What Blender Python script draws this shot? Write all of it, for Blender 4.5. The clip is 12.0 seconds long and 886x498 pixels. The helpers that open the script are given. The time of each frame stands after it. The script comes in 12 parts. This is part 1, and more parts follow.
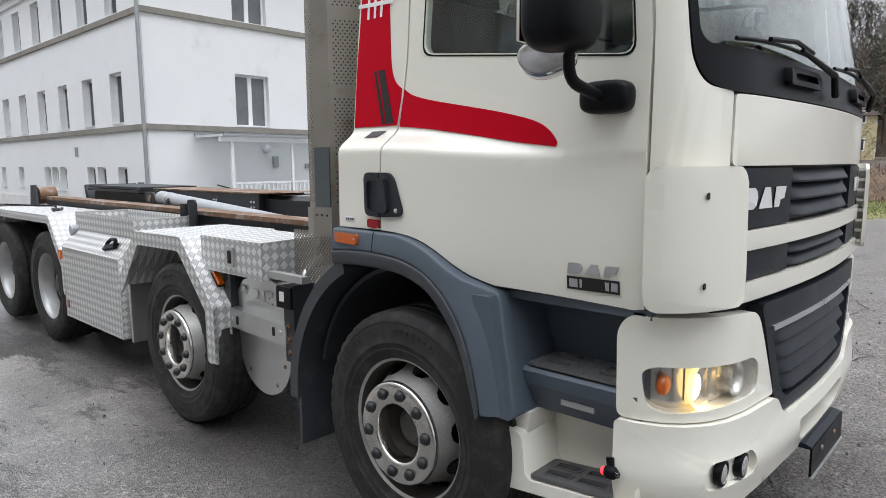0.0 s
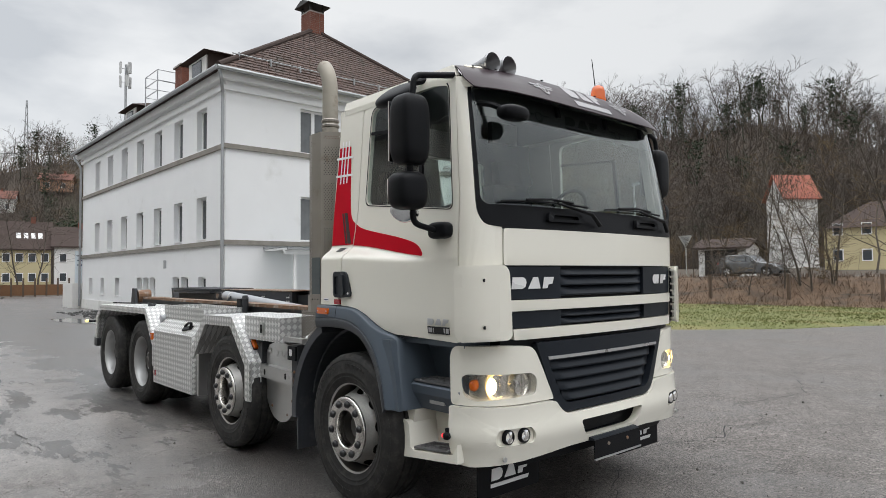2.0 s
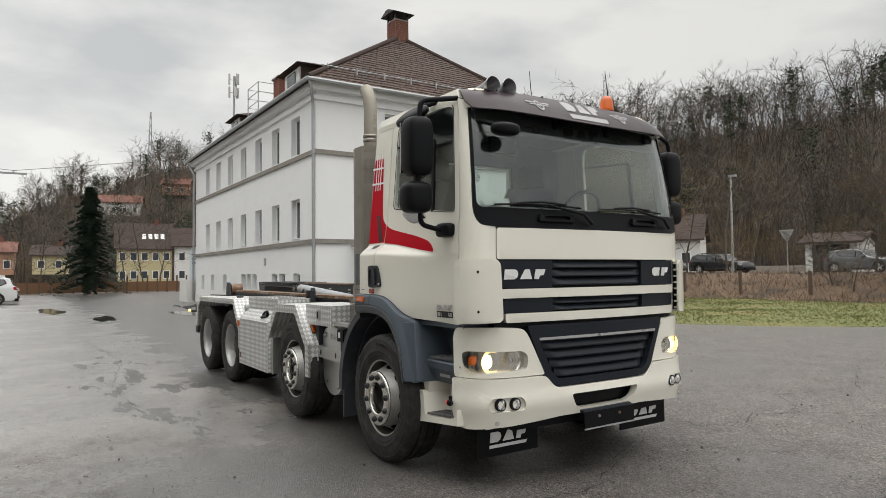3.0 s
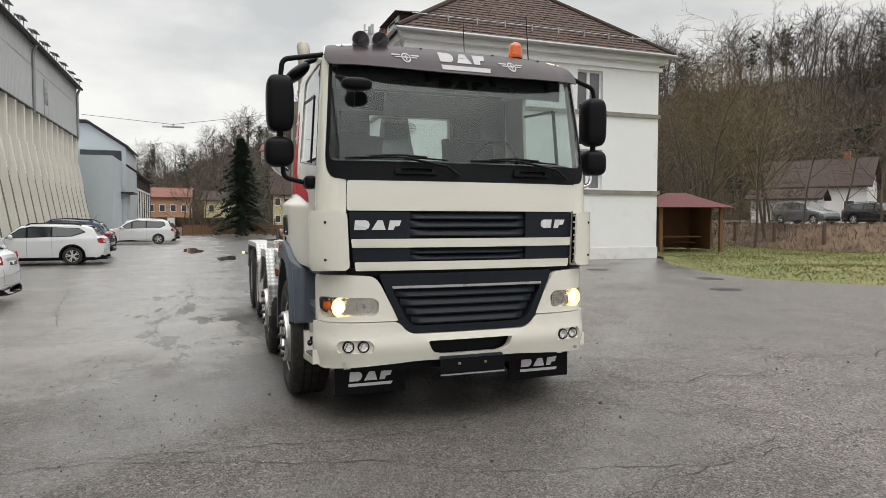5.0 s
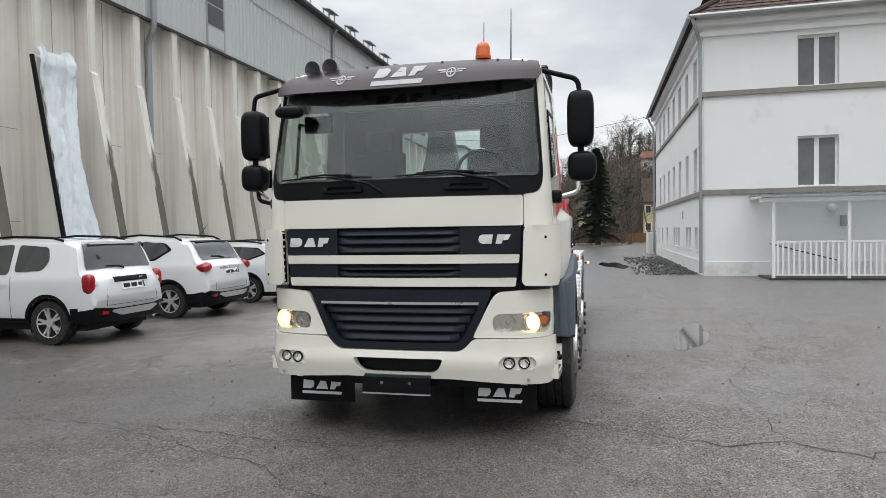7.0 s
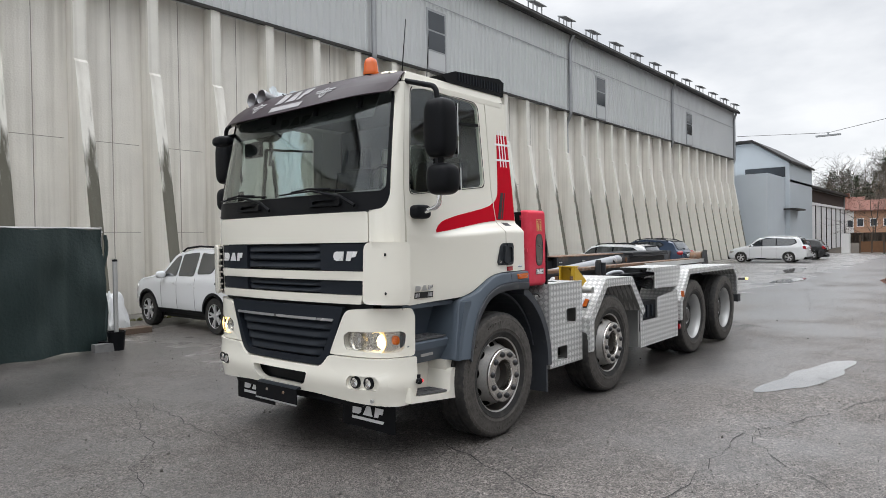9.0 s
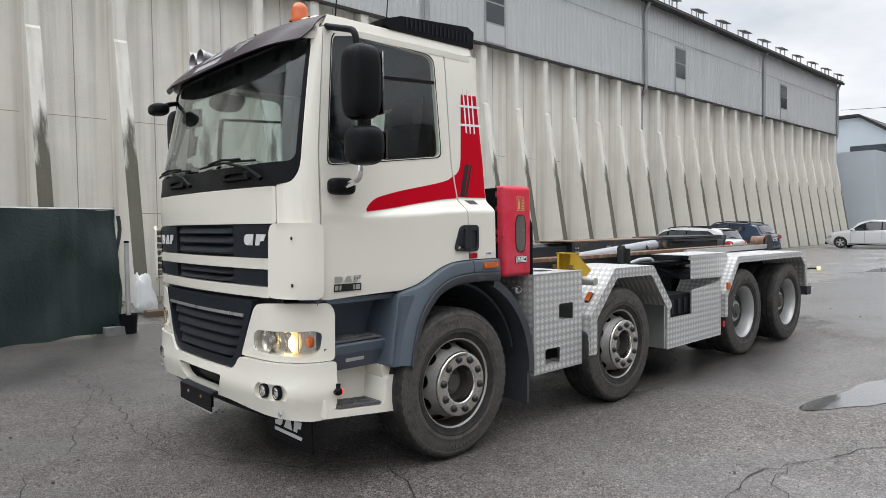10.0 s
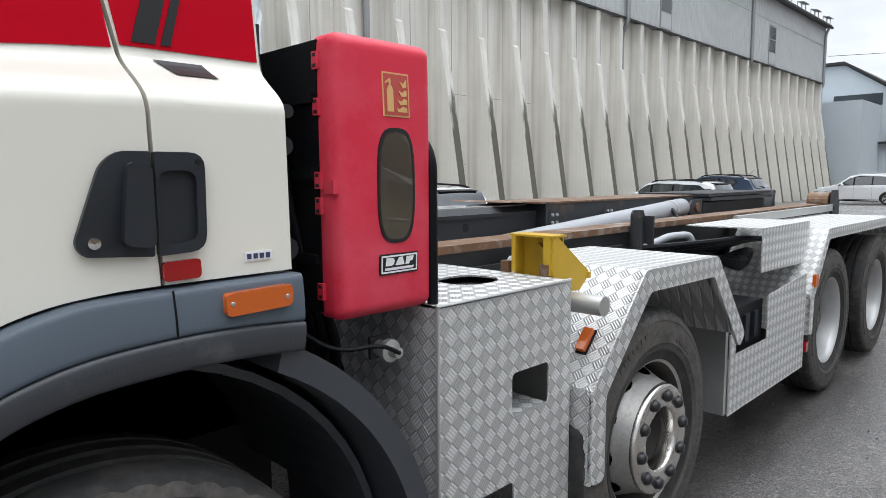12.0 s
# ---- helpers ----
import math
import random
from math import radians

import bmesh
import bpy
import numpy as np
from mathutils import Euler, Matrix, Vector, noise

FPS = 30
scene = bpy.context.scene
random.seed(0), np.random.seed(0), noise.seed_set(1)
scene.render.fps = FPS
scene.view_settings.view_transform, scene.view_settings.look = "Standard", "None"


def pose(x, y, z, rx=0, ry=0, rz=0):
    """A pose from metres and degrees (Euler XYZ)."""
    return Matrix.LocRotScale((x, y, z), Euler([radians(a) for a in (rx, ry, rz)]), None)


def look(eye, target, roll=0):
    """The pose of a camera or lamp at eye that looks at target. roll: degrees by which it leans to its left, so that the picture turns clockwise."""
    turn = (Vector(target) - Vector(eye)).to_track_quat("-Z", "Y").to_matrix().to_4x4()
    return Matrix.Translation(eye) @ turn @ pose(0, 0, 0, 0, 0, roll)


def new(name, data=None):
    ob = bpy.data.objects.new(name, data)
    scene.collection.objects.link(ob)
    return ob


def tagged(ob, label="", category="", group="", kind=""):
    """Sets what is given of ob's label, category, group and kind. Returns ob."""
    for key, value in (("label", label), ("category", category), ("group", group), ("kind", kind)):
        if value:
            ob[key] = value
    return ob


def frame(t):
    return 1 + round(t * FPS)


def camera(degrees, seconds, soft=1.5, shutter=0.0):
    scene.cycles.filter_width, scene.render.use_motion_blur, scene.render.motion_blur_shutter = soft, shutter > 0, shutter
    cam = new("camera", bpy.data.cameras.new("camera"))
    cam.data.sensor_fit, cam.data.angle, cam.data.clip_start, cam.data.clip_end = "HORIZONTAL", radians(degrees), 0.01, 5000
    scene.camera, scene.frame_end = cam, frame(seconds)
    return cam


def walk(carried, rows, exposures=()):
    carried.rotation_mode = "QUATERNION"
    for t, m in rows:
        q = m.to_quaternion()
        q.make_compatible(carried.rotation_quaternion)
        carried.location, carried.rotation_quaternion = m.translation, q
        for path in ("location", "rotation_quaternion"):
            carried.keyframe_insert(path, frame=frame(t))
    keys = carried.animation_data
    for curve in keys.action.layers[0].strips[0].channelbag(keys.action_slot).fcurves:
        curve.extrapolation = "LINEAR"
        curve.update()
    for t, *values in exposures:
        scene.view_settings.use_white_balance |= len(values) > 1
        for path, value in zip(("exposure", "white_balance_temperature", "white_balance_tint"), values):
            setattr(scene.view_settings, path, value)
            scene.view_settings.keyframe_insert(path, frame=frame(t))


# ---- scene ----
cam = camera(68.8, 12.0, soft=0.75)
PATH = [
    (0, (-0.155, 0.059, 1.588), (-1.495, 1.52, 1.325), -0.3),
    (0.5, (0.309, -0.146, 1.589), (-1.077, 1.277, 1.355), -0.4),
    (1, (0.749, -0.384, 1.591), (-0.671, 1.013, 1.414), -0.4),
    (1.5, (1.235, -0.519, 1.564), (-0.209, 0.86, 1.452), -0.5),
    (2, (1.704, -0.632, 1.523), (0.212, 0.697, 1.603), -0.5),
    (2.5, (2.175, -0.708, 1.504), (0.638, 0.562, 1.659), -0.6),
    (3, (2.624, -0.592, 1.486), (0.95, 0.5, 1.56), -0.6),
    (3.5, (3.071, -0.414, 1.481), (1.364, 0.627, 1.417), -0.7),
    (3.7, (3.204, -0.298, 1.494), (1.495, 0.739, 1.419), -0.7),
    (5.3, (3.857, 1.633, 1.512), (1.93, 2.163, 1.426), -0.3),
    (5.5, (3.931, 1.957, 1.515), (1.976, 2.369, 1.433), -0.7),
    (6, (3.921, 2.76, 1.51), (1.923, 2.81, 1.432), -0.8),
    (6.5, (3.897, 3.601, 1.533), (1.914, 3.351, 1.46), -0.8),
    (7, (3.738, 4.472, 1.546), (1.795, 4.0, 1.489), -0.9),
    (7.2, (3.648, 4.782, 1.561), (1.728, 4.224, 1.511), -0.7),
    (8.8, (2.449, 7.039, 1.558), (0.881, 5.798, 1.538), -0.9),
    (9, (2.253, 7.224, 1.575), (0.722, 5.937, 1.551), -0.9),
    (9.5, (1.669, 7.487, 1.608), (0.247, 6.082, 1.584), -0.8),
    (10, (0.961, 7.327, 1.554), (-0.389, 5.854, 1.48), -0.7),
    (10.5, (0.254, 6.999, 1.542), (-1.051, 5.501, 1.316), -0.7),
    (11, (-0.471, 6.477, 1.575), (-1.81, 5.016, 1.308), -0.6),
    (11.5, (-1.106, 5.915, 1.553), (-2.492, 4.494, 1.307), -0.5),
    (12, (-1.673, 5.373, 1.504), (-3.081, 3.97, 1.285), -0.4),
]
EXPOSURES = [(0.0, 0.50, 6200, 10), (1.0, 0.46, 6150, 10), (2.0, 0.27, 6400, 9), (2.8, 0.18, 6750, 8), (5.5, 0.25, 6700, 8), (7.2, 0.25, 6350, 9), (9.5, 0.33, 6350, 10), (12.0, 0.42, 6150, 9)]
walk(cam, [(t, look(eye, target, roll)) for t, eye, target, roll in PATH], exposures=EXPOSURES)

# ---- sky and light: a bright, even overcast ----
world = bpy.data.worlds.new("sky")
scene.world = world
world.use_nodes = True
wt = world.node_tree
wt.nodes.clear()


def wnode(kind, **vals):
    n = wt.nodes.new(kind)
    for k, v in vals.items():
        n.inputs[k].default_value = v
    return n


SUN_EL, SUN_AZ = 64.0, 20.0
w_out = wt.nodes.new("ShaderNodeOutputWorld")
w_bg = wt.nodes.new("ShaderNodeBackground")
w_tc = wt.nodes.new("ShaderNodeTexCoord")
w_sky = wt.nodes.new("ShaderNodeTexSky")
w_sky.sky_type = "NISHITA"
w_sky.sun_disc = False
w_sky.sun_elevation = radians(SUN_EL)
w_sky.sun_rotation = radians(90 - SUN_AZ)
w_sep = wt.nodes.new("ShaderNodeSeparateXYZ")
w_up = wnode("ShaderNodeMapRange")
w_up.interpolation_type = "SMOOTHSTEP"
w_up.inputs["From Min"].default_value = 0.46
w_up.inputs["To Min"].default_value = 0.86
w_up.inputs["To Max"].default_value = 3.4
w_scale = wt.nodes.new("ShaderNodeVectorMath")
w_scale.operation = "MULTIPLY"
w_scale.inputs[1].default_value = (1.0, 1.0, 2.6)
w_noise = wnode("ShaderNodeTexNoise", Scale=2.6, Detail=6.0, Roughness=0.52)
w_ramp = wt.nodes.new("ShaderNodeValToRGB")
w_ramp.color_ramp.elements[0].position = 0.36
w_ramp.color_ramp.elements[0].color = (0.66, 0.68, 0.71, 1)
w_ramp.color_ramp.elements[1].position = 0.60
w_ramp.color_ramp.elements[1].color = (1.0, 1.0, 1.0, 1)
w_mul = wt.nodes.new("ShaderNodeVectorMath")
w_mul.operation = "SCALE"
w_skys = wt.nodes.new("ShaderNodeVectorMath")
w_skys.operation = "SCALE"
w_skys.inputs["Scale"].default_value = 0.08
w_mix = wt.nodes.new("ShaderNodeMix")
w_mix.data_type = "RGBA"
w_mix.inputs["Factor"].default_value = 0.93
L = wt.links.new
L(w_tc.outputs["Generated"], w_sep.inputs[0])
L(w_sep.outputs["Z"], w_up.inputs["Value"])
L(w_tc.outputs["Generated"], w_scale.inputs[0])
L(w_scale.outputs[0], w_noise.inputs["Vector"])
L(w_noise.outputs["Fac"], w_ramp.inputs["Fac"])
L(w_ramp.outputs["Color"], w_mul.inputs[0])
w_side = wnode("ShaderNodeMapRange")
for key, value in zip(("From Min", "From Max", "To Min", "To Max"), (-0.4, 0.9, 1.02, 0.80)):
    w_side.inputs[key].default_value = value
w_tone = wt.nodes.new("ShaderNodeMath")
w_tone.operation = "MULTIPLY"
L(w_sep.outputs["Y"], w_side.inputs["Value"])
L(w_up.outputs["Result"], w_tone.inputs[0])
L(w_side.outputs["Result"], w_tone.inputs[1])
L(w_tone.outputs[0], w_mul.inputs["Scale"])
L(w_sky.outputs["Color"], w_skys.inputs[0])
L(w_skys.outputs[0], w_mix.inputs["A"])
L(w_mul.outputs[0], w_mix.inputs["B"])
L(w_mix.outputs["Result"], w_bg.inputs["Color"])
L(w_bg.outputs[0], w_out.inputs["Surface"])

sun_data = bpy.data.lights.new("sun", "SUN")
sun_data.energy, sun_data.angle, sun_data.color = 0.5, radians(45), (1.0, 0.97, 0.93)
sun = new("sun", sun_data)
sun.matrix_world = look((60 * math.cos(radians(SUN_AZ)), 60 * math.sin(radians(SUN_AZ)), 60 * math.tan(radians(SUN_EL))), (0, 0, 0))


# ---- materials ----
def nodes_of(name):
    m = bpy.data.materials.new(name)
    m.use_nodes = True
    t = m.node_tree
    return m, t, t.nodes["Principled BSDF"]


def surf(name, color, rough=0.5, metal=0.0, vary=0.12, scale=6.0, grain=0.0, grain_scale=120.0, bump=0.0, bump_scale=60.0,
         tint=None, tint_scale=1.2, tint_at=0.55, rough_vary=0.1, rand=0.0, coat=0.0, spec=0.5):
    """A painted, stone or metal surface: two scales of colour change, a rough that changes with it, fine relief."""
    m, t, b = nodes_of(name)
    link = t.links.new
    tc = t.nodes.new("ShaderNodeTexCoord")
    src = tc.outputs["Object"]
    n1 = t.nodes.new("ShaderNodeTexNoise")
    n1.inputs["Scale"].default_value, n1.inputs["Detail"].default_value = scale, 5.0
    link(src, n1.inputs["Vector"])
    n2 = t.nodes.new("ShaderNodeTexNoise")
    n2.inputs["Scale"].default_value, n2.inputs["Detail"].default_value = grain_scale, 3.0
    link(src, n2.inputs["Vector"])
    lo, hi = [c * (1 - vary) for c in color], [min(1, c * (1 + vary)) for c in color]
    r1 = t.nodes.new("ShaderNodeMix")
    r1.data_type = "RGBA"
    r1.inputs["A"].default_value, r1.inputs["B"].default_value = (*lo, 1), (*hi, 1)
    link(n1.outputs["Fac"], r1.inputs["Factor"])
    out = r1.outputs["Result"]
    if grain:
        g = t.nodes.new("ShaderNodeMapRange")
        g.inputs["From Min"].default_value, g.inputs["From Max"].default_value = 0.3, 0.7
        g.inputs["To Min"].default_value, g.inputs["To Max"].default_value = 1 - grain, 1 + grain
        link(n2.outputs["Fac"], g.inputs["Value"])
        sc = t.nodes.new("ShaderNodeVectorMath")
        sc.operation = "SCALE"
        link(out, sc.inputs[0])
        link(g.outputs["Result"], sc.inputs["Scale"])
        out = sc.outputs[0]
    if tint is not None:
        n3 = t.nodes.new("ShaderNodeTexNoise")
        n3.inputs["Scale"].default_value, n3.inputs["Detail"].default_value = tint_scale, 7.0
        n3.inputs["Roughness"].default_value = 0.65
        link(src, n3.inputs["Vector"])
        mr = t.nodes.new("ShaderNodeMapRange")
        mr.inputs["From Min"].default_value, mr.inputs["From Max"].default_value = tint_at, tint_at + 0.16
        link(n3.outputs["Fac"], mr.inputs["Value"])
        mx = t.nodes.new("ShaderNodeMix")
        mx.data_type = "RGBA"
        link(mr.outputs["Result"], mx.inputs["Factor"])
        link(out, mx.inputs["A"])
        mx.inputs["B"].default_value = (*tint, 1)
        out = mx.outputs["Result"]
    if rand:
        oi = t.nodes.new("ShaderNodeObjectInfo")
        mr2 = t.nodes.new("ShaderNodeMapRange")
        mr2.inputs["To Min"].default_value, mr2.inputs["To Max"].default_value = 1 - rand, 1 + rand
        link(oi.outputs["Random"], mr2.inputs["Value"])
        s2 = t.nodes.new("ShaderNodeVectorMath")
        s2.operation = "SCALE"
        link(out, s2.inputs[0])
        link(mr2.outputs["Result"], s2.inputs["Scale"])
        out = s2.outputs[0]
    link(out, b.inputs["Base Color"])
    rr = t.nodes.new("ShaderNodeMapRange")
    rr.inputs["To Min"].default_value, rr.inputs["To Max"].default_value = max(0.02, rough - rough_vary), min(1, rough + rough_vary)
    link(n1.outputs["Fac"], rr.inputs["Value"])
    link(rr.outputs["Result"], b.inputs["Roughness"])
    b.inputs["Metallic"].default_value = metal
    b.inputs["Coat Weight"].default_value = coat
    b.inputs["Coat Roughness"].default_value = 0.08
    b.inputs["Specular IOR Level"].default_value = spec
    if bump:
        n4 = t.nodes.new("ShaderNodeTexNoise")
        n4.inputs["Scale"].default_value, n4.inputs["Detail"].default_value = bump_scale, 4.0
        link(src, n4.inputs["Vector"])
        bp = t.nodes.new("ShaderNodeBump")
        bp.inputs["Strength"].default_value, bp.inputs["Distance"].default_value = min(1.0, bump), 0.01
        link(n4.outputs["Fac"], bp.inputs["Height"])
        link(bp.outputs["Normal"], b.inputs["Normal"])
    return m


def glass(name, color=(0.9, 0.95, 0.94), rough=0.0, ior=1.45):
    m, t, b = nodes_of(name)
    b.inputs["Base Color"].default_value = (*color, 1)
    b.inputs["Roughness"].default_value = rough
    b.inputs["Transmission Weight"].default_value = 1.0
    b.inputs["IOR"].default_value = ior
    return m


def thin_sheet(name, clear, color, share):
    """A thin translucent sheet: part of the light goes straight through."""
    m, t, b = nodes_of(name)
    b.inputs["Base Color"].default_value, b.inputs["Roughness"].default_value = (*color, 1), 0.2
    tr = t.nodes.new("ShaderNodeBsdfTransparent")
    tr.inputs["Color"].default_value = (*clear, 1)
    mx = t.nodes.new("ShaderNodeMixShader")
    mx.inputs[0].default_value = share
    t.links.new(tr.outputs[0], mx.inputs[1])
    t.links.new(b.outputs[0], mx.inputs[2])
    t.links.new(mx.outputs[0], next(n for n in t.nodes if n.type == "OUTPUT_MATERIAL").inputs["Surface"])
    return m


def glow(name, color, strength):
    m, t, b = nodes_of(name)
    b.inputs["Base Color"].default_value = (*color, 1)
    b.inputs["Emission Color"].default_value = (*color, 1)
    b.inputs["Emission Strength"].default_value = strength
    return m


def asphalt_mat(name="wet_asphalt"):
    """Worn wet asphalt: grey stones, darker damp fields that shine, a lane whose sheen is partly painted pale."""
    m, t, b = nodes_of(name)
    link = t.links.new
    tc = t.nodes.new("ShaderNodeTexCoord")
    src = tc.outputs["Object"]

    def noise_at(s, d=5.0, r=0.55):
        n = t.nodes.new("ShaderNodeTexNoise")
        n.inputs["Scale"].default_value, n.inputs["Detail"].default_value, n.inputs["Roughness"].default_value = s, d, r
        link(src, n.inputs["Vector"])
        return n.outputs["Fac"]

    def ranged(v, a, c, lo, hi):
        r = t.nodes.new("ShaderNodeMapRange")
        for k, x in zip(("From Min", "From Max", "To Min", "To Max"), (a, c, lo, hi)):
            r.inputs[k].default_value = x
        link(v, r.inputs["Value"])
        return r.outputs["Result"]

    def math_node(op, a, c):
        n = t.nodes.new("ShaderNodeMath")
        n.operation = op
        for i, x in enumerate((a, c)):
            if isinstance(x, (int, float)):
                n.inputs[i].default_value = x
            else:
                link(x, n.inputs[i])
        return n.outputs[0]

    # dampness: patches, more of them along the hall's side and the yard's far end
    sp = t.nodes.new("ShaderNodeSeparateXYZ")
    link(src, sp.inputs[0])
    side = math_node("ADD", ranged(sp.outputs["Y"], -3.0, 6.0, 0.04, -0.07), ranged(sp.outputs["X"], -14.0, 2.0, 0.10, -0.05))
    film = math_node("ADD", noise_at(0.42, 9.0, 0.68), side)
    wet = ranged(film, 0.40, 0.58, 0.0, 1.0)
    stain = ranged(noise_at(1.7, 8.0, 0.75), 0.32, 0.70, 0.78, 1.20)
    vor = t.nodes.new("ShaderNodeTexVoronoi")
    vor.inputs["Scale"].default_value = 112.0
    link(src, vor.inputs["Vector"])
    sep = t.nodes.new("ShaderNodeSeparateColor")
    link(vor.outputs["Color"], sep.inputs[0])
    big = t.nodes.new("ShaderNodeTexVoronoi")
    big.inputs["Scale"].default_value = 42.0
    link(src, big.inputs["Vector"])
    sep2 = t.nodes.new("ShaderNodeSeparateColor")
    link(big.outputs["Color"], sep2.inputs[0])
    stones = math_node("MULTIPLY", ranged(sep.outputs["Red"], 0.0, 1.0, 0.22, 1.80), ranged(sep2.outputs["Red"], 0.6, 1.0, 0.92, 1.4))
    grit = math_node("MULTIPLY", ranged(noise_at(60.0, 3.0, 0.75), 0.3, 0.7, 0.65, 1.35), ranged(noise_at(9.0, 5.0, 0.7), 0.3, 0.7, 0.85, 1.15))
    k = math_node("MULTIPLY", math_node("MULTIPLY", stones, stain), math_node("MULTIPLY", grit, ranged(wet, 0, 1, 1.0, 0.66)))
    # the driven lane past the parked truck: a smooth film of water, its sheen also painted pale, with ragged bare damp
    # patches in it
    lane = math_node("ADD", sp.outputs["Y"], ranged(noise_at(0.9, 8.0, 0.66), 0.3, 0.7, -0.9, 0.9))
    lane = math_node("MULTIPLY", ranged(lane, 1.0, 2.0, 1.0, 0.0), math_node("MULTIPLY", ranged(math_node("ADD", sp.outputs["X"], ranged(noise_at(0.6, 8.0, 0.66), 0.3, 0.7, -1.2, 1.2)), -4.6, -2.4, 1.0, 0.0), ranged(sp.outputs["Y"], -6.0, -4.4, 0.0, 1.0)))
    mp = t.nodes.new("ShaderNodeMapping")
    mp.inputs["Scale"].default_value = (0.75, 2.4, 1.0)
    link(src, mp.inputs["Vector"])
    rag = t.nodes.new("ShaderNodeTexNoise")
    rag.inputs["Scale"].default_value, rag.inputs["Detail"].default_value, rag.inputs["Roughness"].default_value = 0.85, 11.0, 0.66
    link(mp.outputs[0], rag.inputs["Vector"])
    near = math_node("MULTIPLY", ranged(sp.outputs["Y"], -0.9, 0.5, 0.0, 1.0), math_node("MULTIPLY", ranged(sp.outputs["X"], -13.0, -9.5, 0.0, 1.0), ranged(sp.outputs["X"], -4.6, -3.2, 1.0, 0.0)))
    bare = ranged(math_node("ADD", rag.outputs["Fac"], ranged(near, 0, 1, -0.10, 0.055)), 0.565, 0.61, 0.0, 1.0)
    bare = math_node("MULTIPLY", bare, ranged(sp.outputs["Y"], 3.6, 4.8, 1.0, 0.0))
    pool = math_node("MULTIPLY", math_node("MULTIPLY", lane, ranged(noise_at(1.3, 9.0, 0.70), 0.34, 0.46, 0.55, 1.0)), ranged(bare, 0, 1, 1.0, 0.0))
    # sheen put into the base colour: paler in the lane and beyond y 4
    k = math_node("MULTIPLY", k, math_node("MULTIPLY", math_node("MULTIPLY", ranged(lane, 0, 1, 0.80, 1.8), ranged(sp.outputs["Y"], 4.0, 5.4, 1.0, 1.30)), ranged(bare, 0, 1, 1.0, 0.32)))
    # the ground before the parked cars stays damp and brownish
    bay = math_node("MULTIPLY", ranged(sp.outputs["Y"], -2.6, 1.6, 1.0, 0.0), ranged(sp.outputs["X"], -4.0, -0.5, 0.0, 1.0))
    k = math_node("MULTIPLY", k, ranged(math_node("MULTIPLY", bay, ranged(noise_at(0.7, 6.0, 0.65), 0.3, 0.6, 0.5, 1.0)), 0, 1, 1.0, 0.56))
    sc = t.nodes.new("ShaderNodeVectorMath")
    sc.operation = "SCALE"
    sc.inputs[0].default_value = (0.128, 0.116, 0.107)
    link(k, sc.inputs["Scale"])
    link(sc.outputs[0], b.inputs["Base Color"])
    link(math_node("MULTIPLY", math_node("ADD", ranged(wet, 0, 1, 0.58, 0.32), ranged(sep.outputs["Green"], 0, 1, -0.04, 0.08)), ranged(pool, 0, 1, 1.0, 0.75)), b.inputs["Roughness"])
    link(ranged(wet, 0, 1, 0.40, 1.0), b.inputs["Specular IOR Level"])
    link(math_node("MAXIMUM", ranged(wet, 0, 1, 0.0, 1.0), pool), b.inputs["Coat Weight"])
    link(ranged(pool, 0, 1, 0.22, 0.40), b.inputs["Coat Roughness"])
    bp = t.nodes.new("ShaderNodeBump")
    bp.inputs["Distance"].default_value = 0.006
    link(math_node("MULTIPLY", ranged(wet, 0, 1, 0.85, 0.45), ranged(pool, 0, 1, 1.0, 0.30)), bp.inputs["Strength"])
    link(math_node("ADD", vor.outputs["Distance"], math_node("MULTIPLY", noise_at(140.0, 2.0), 0.6)), bp.inputs["Height"])
    link(bp.outputs["Normal"], b.inputs["Coat Normal"])
    link(bp.outputs["Normal"], b.inputs["Normal"])
    return m


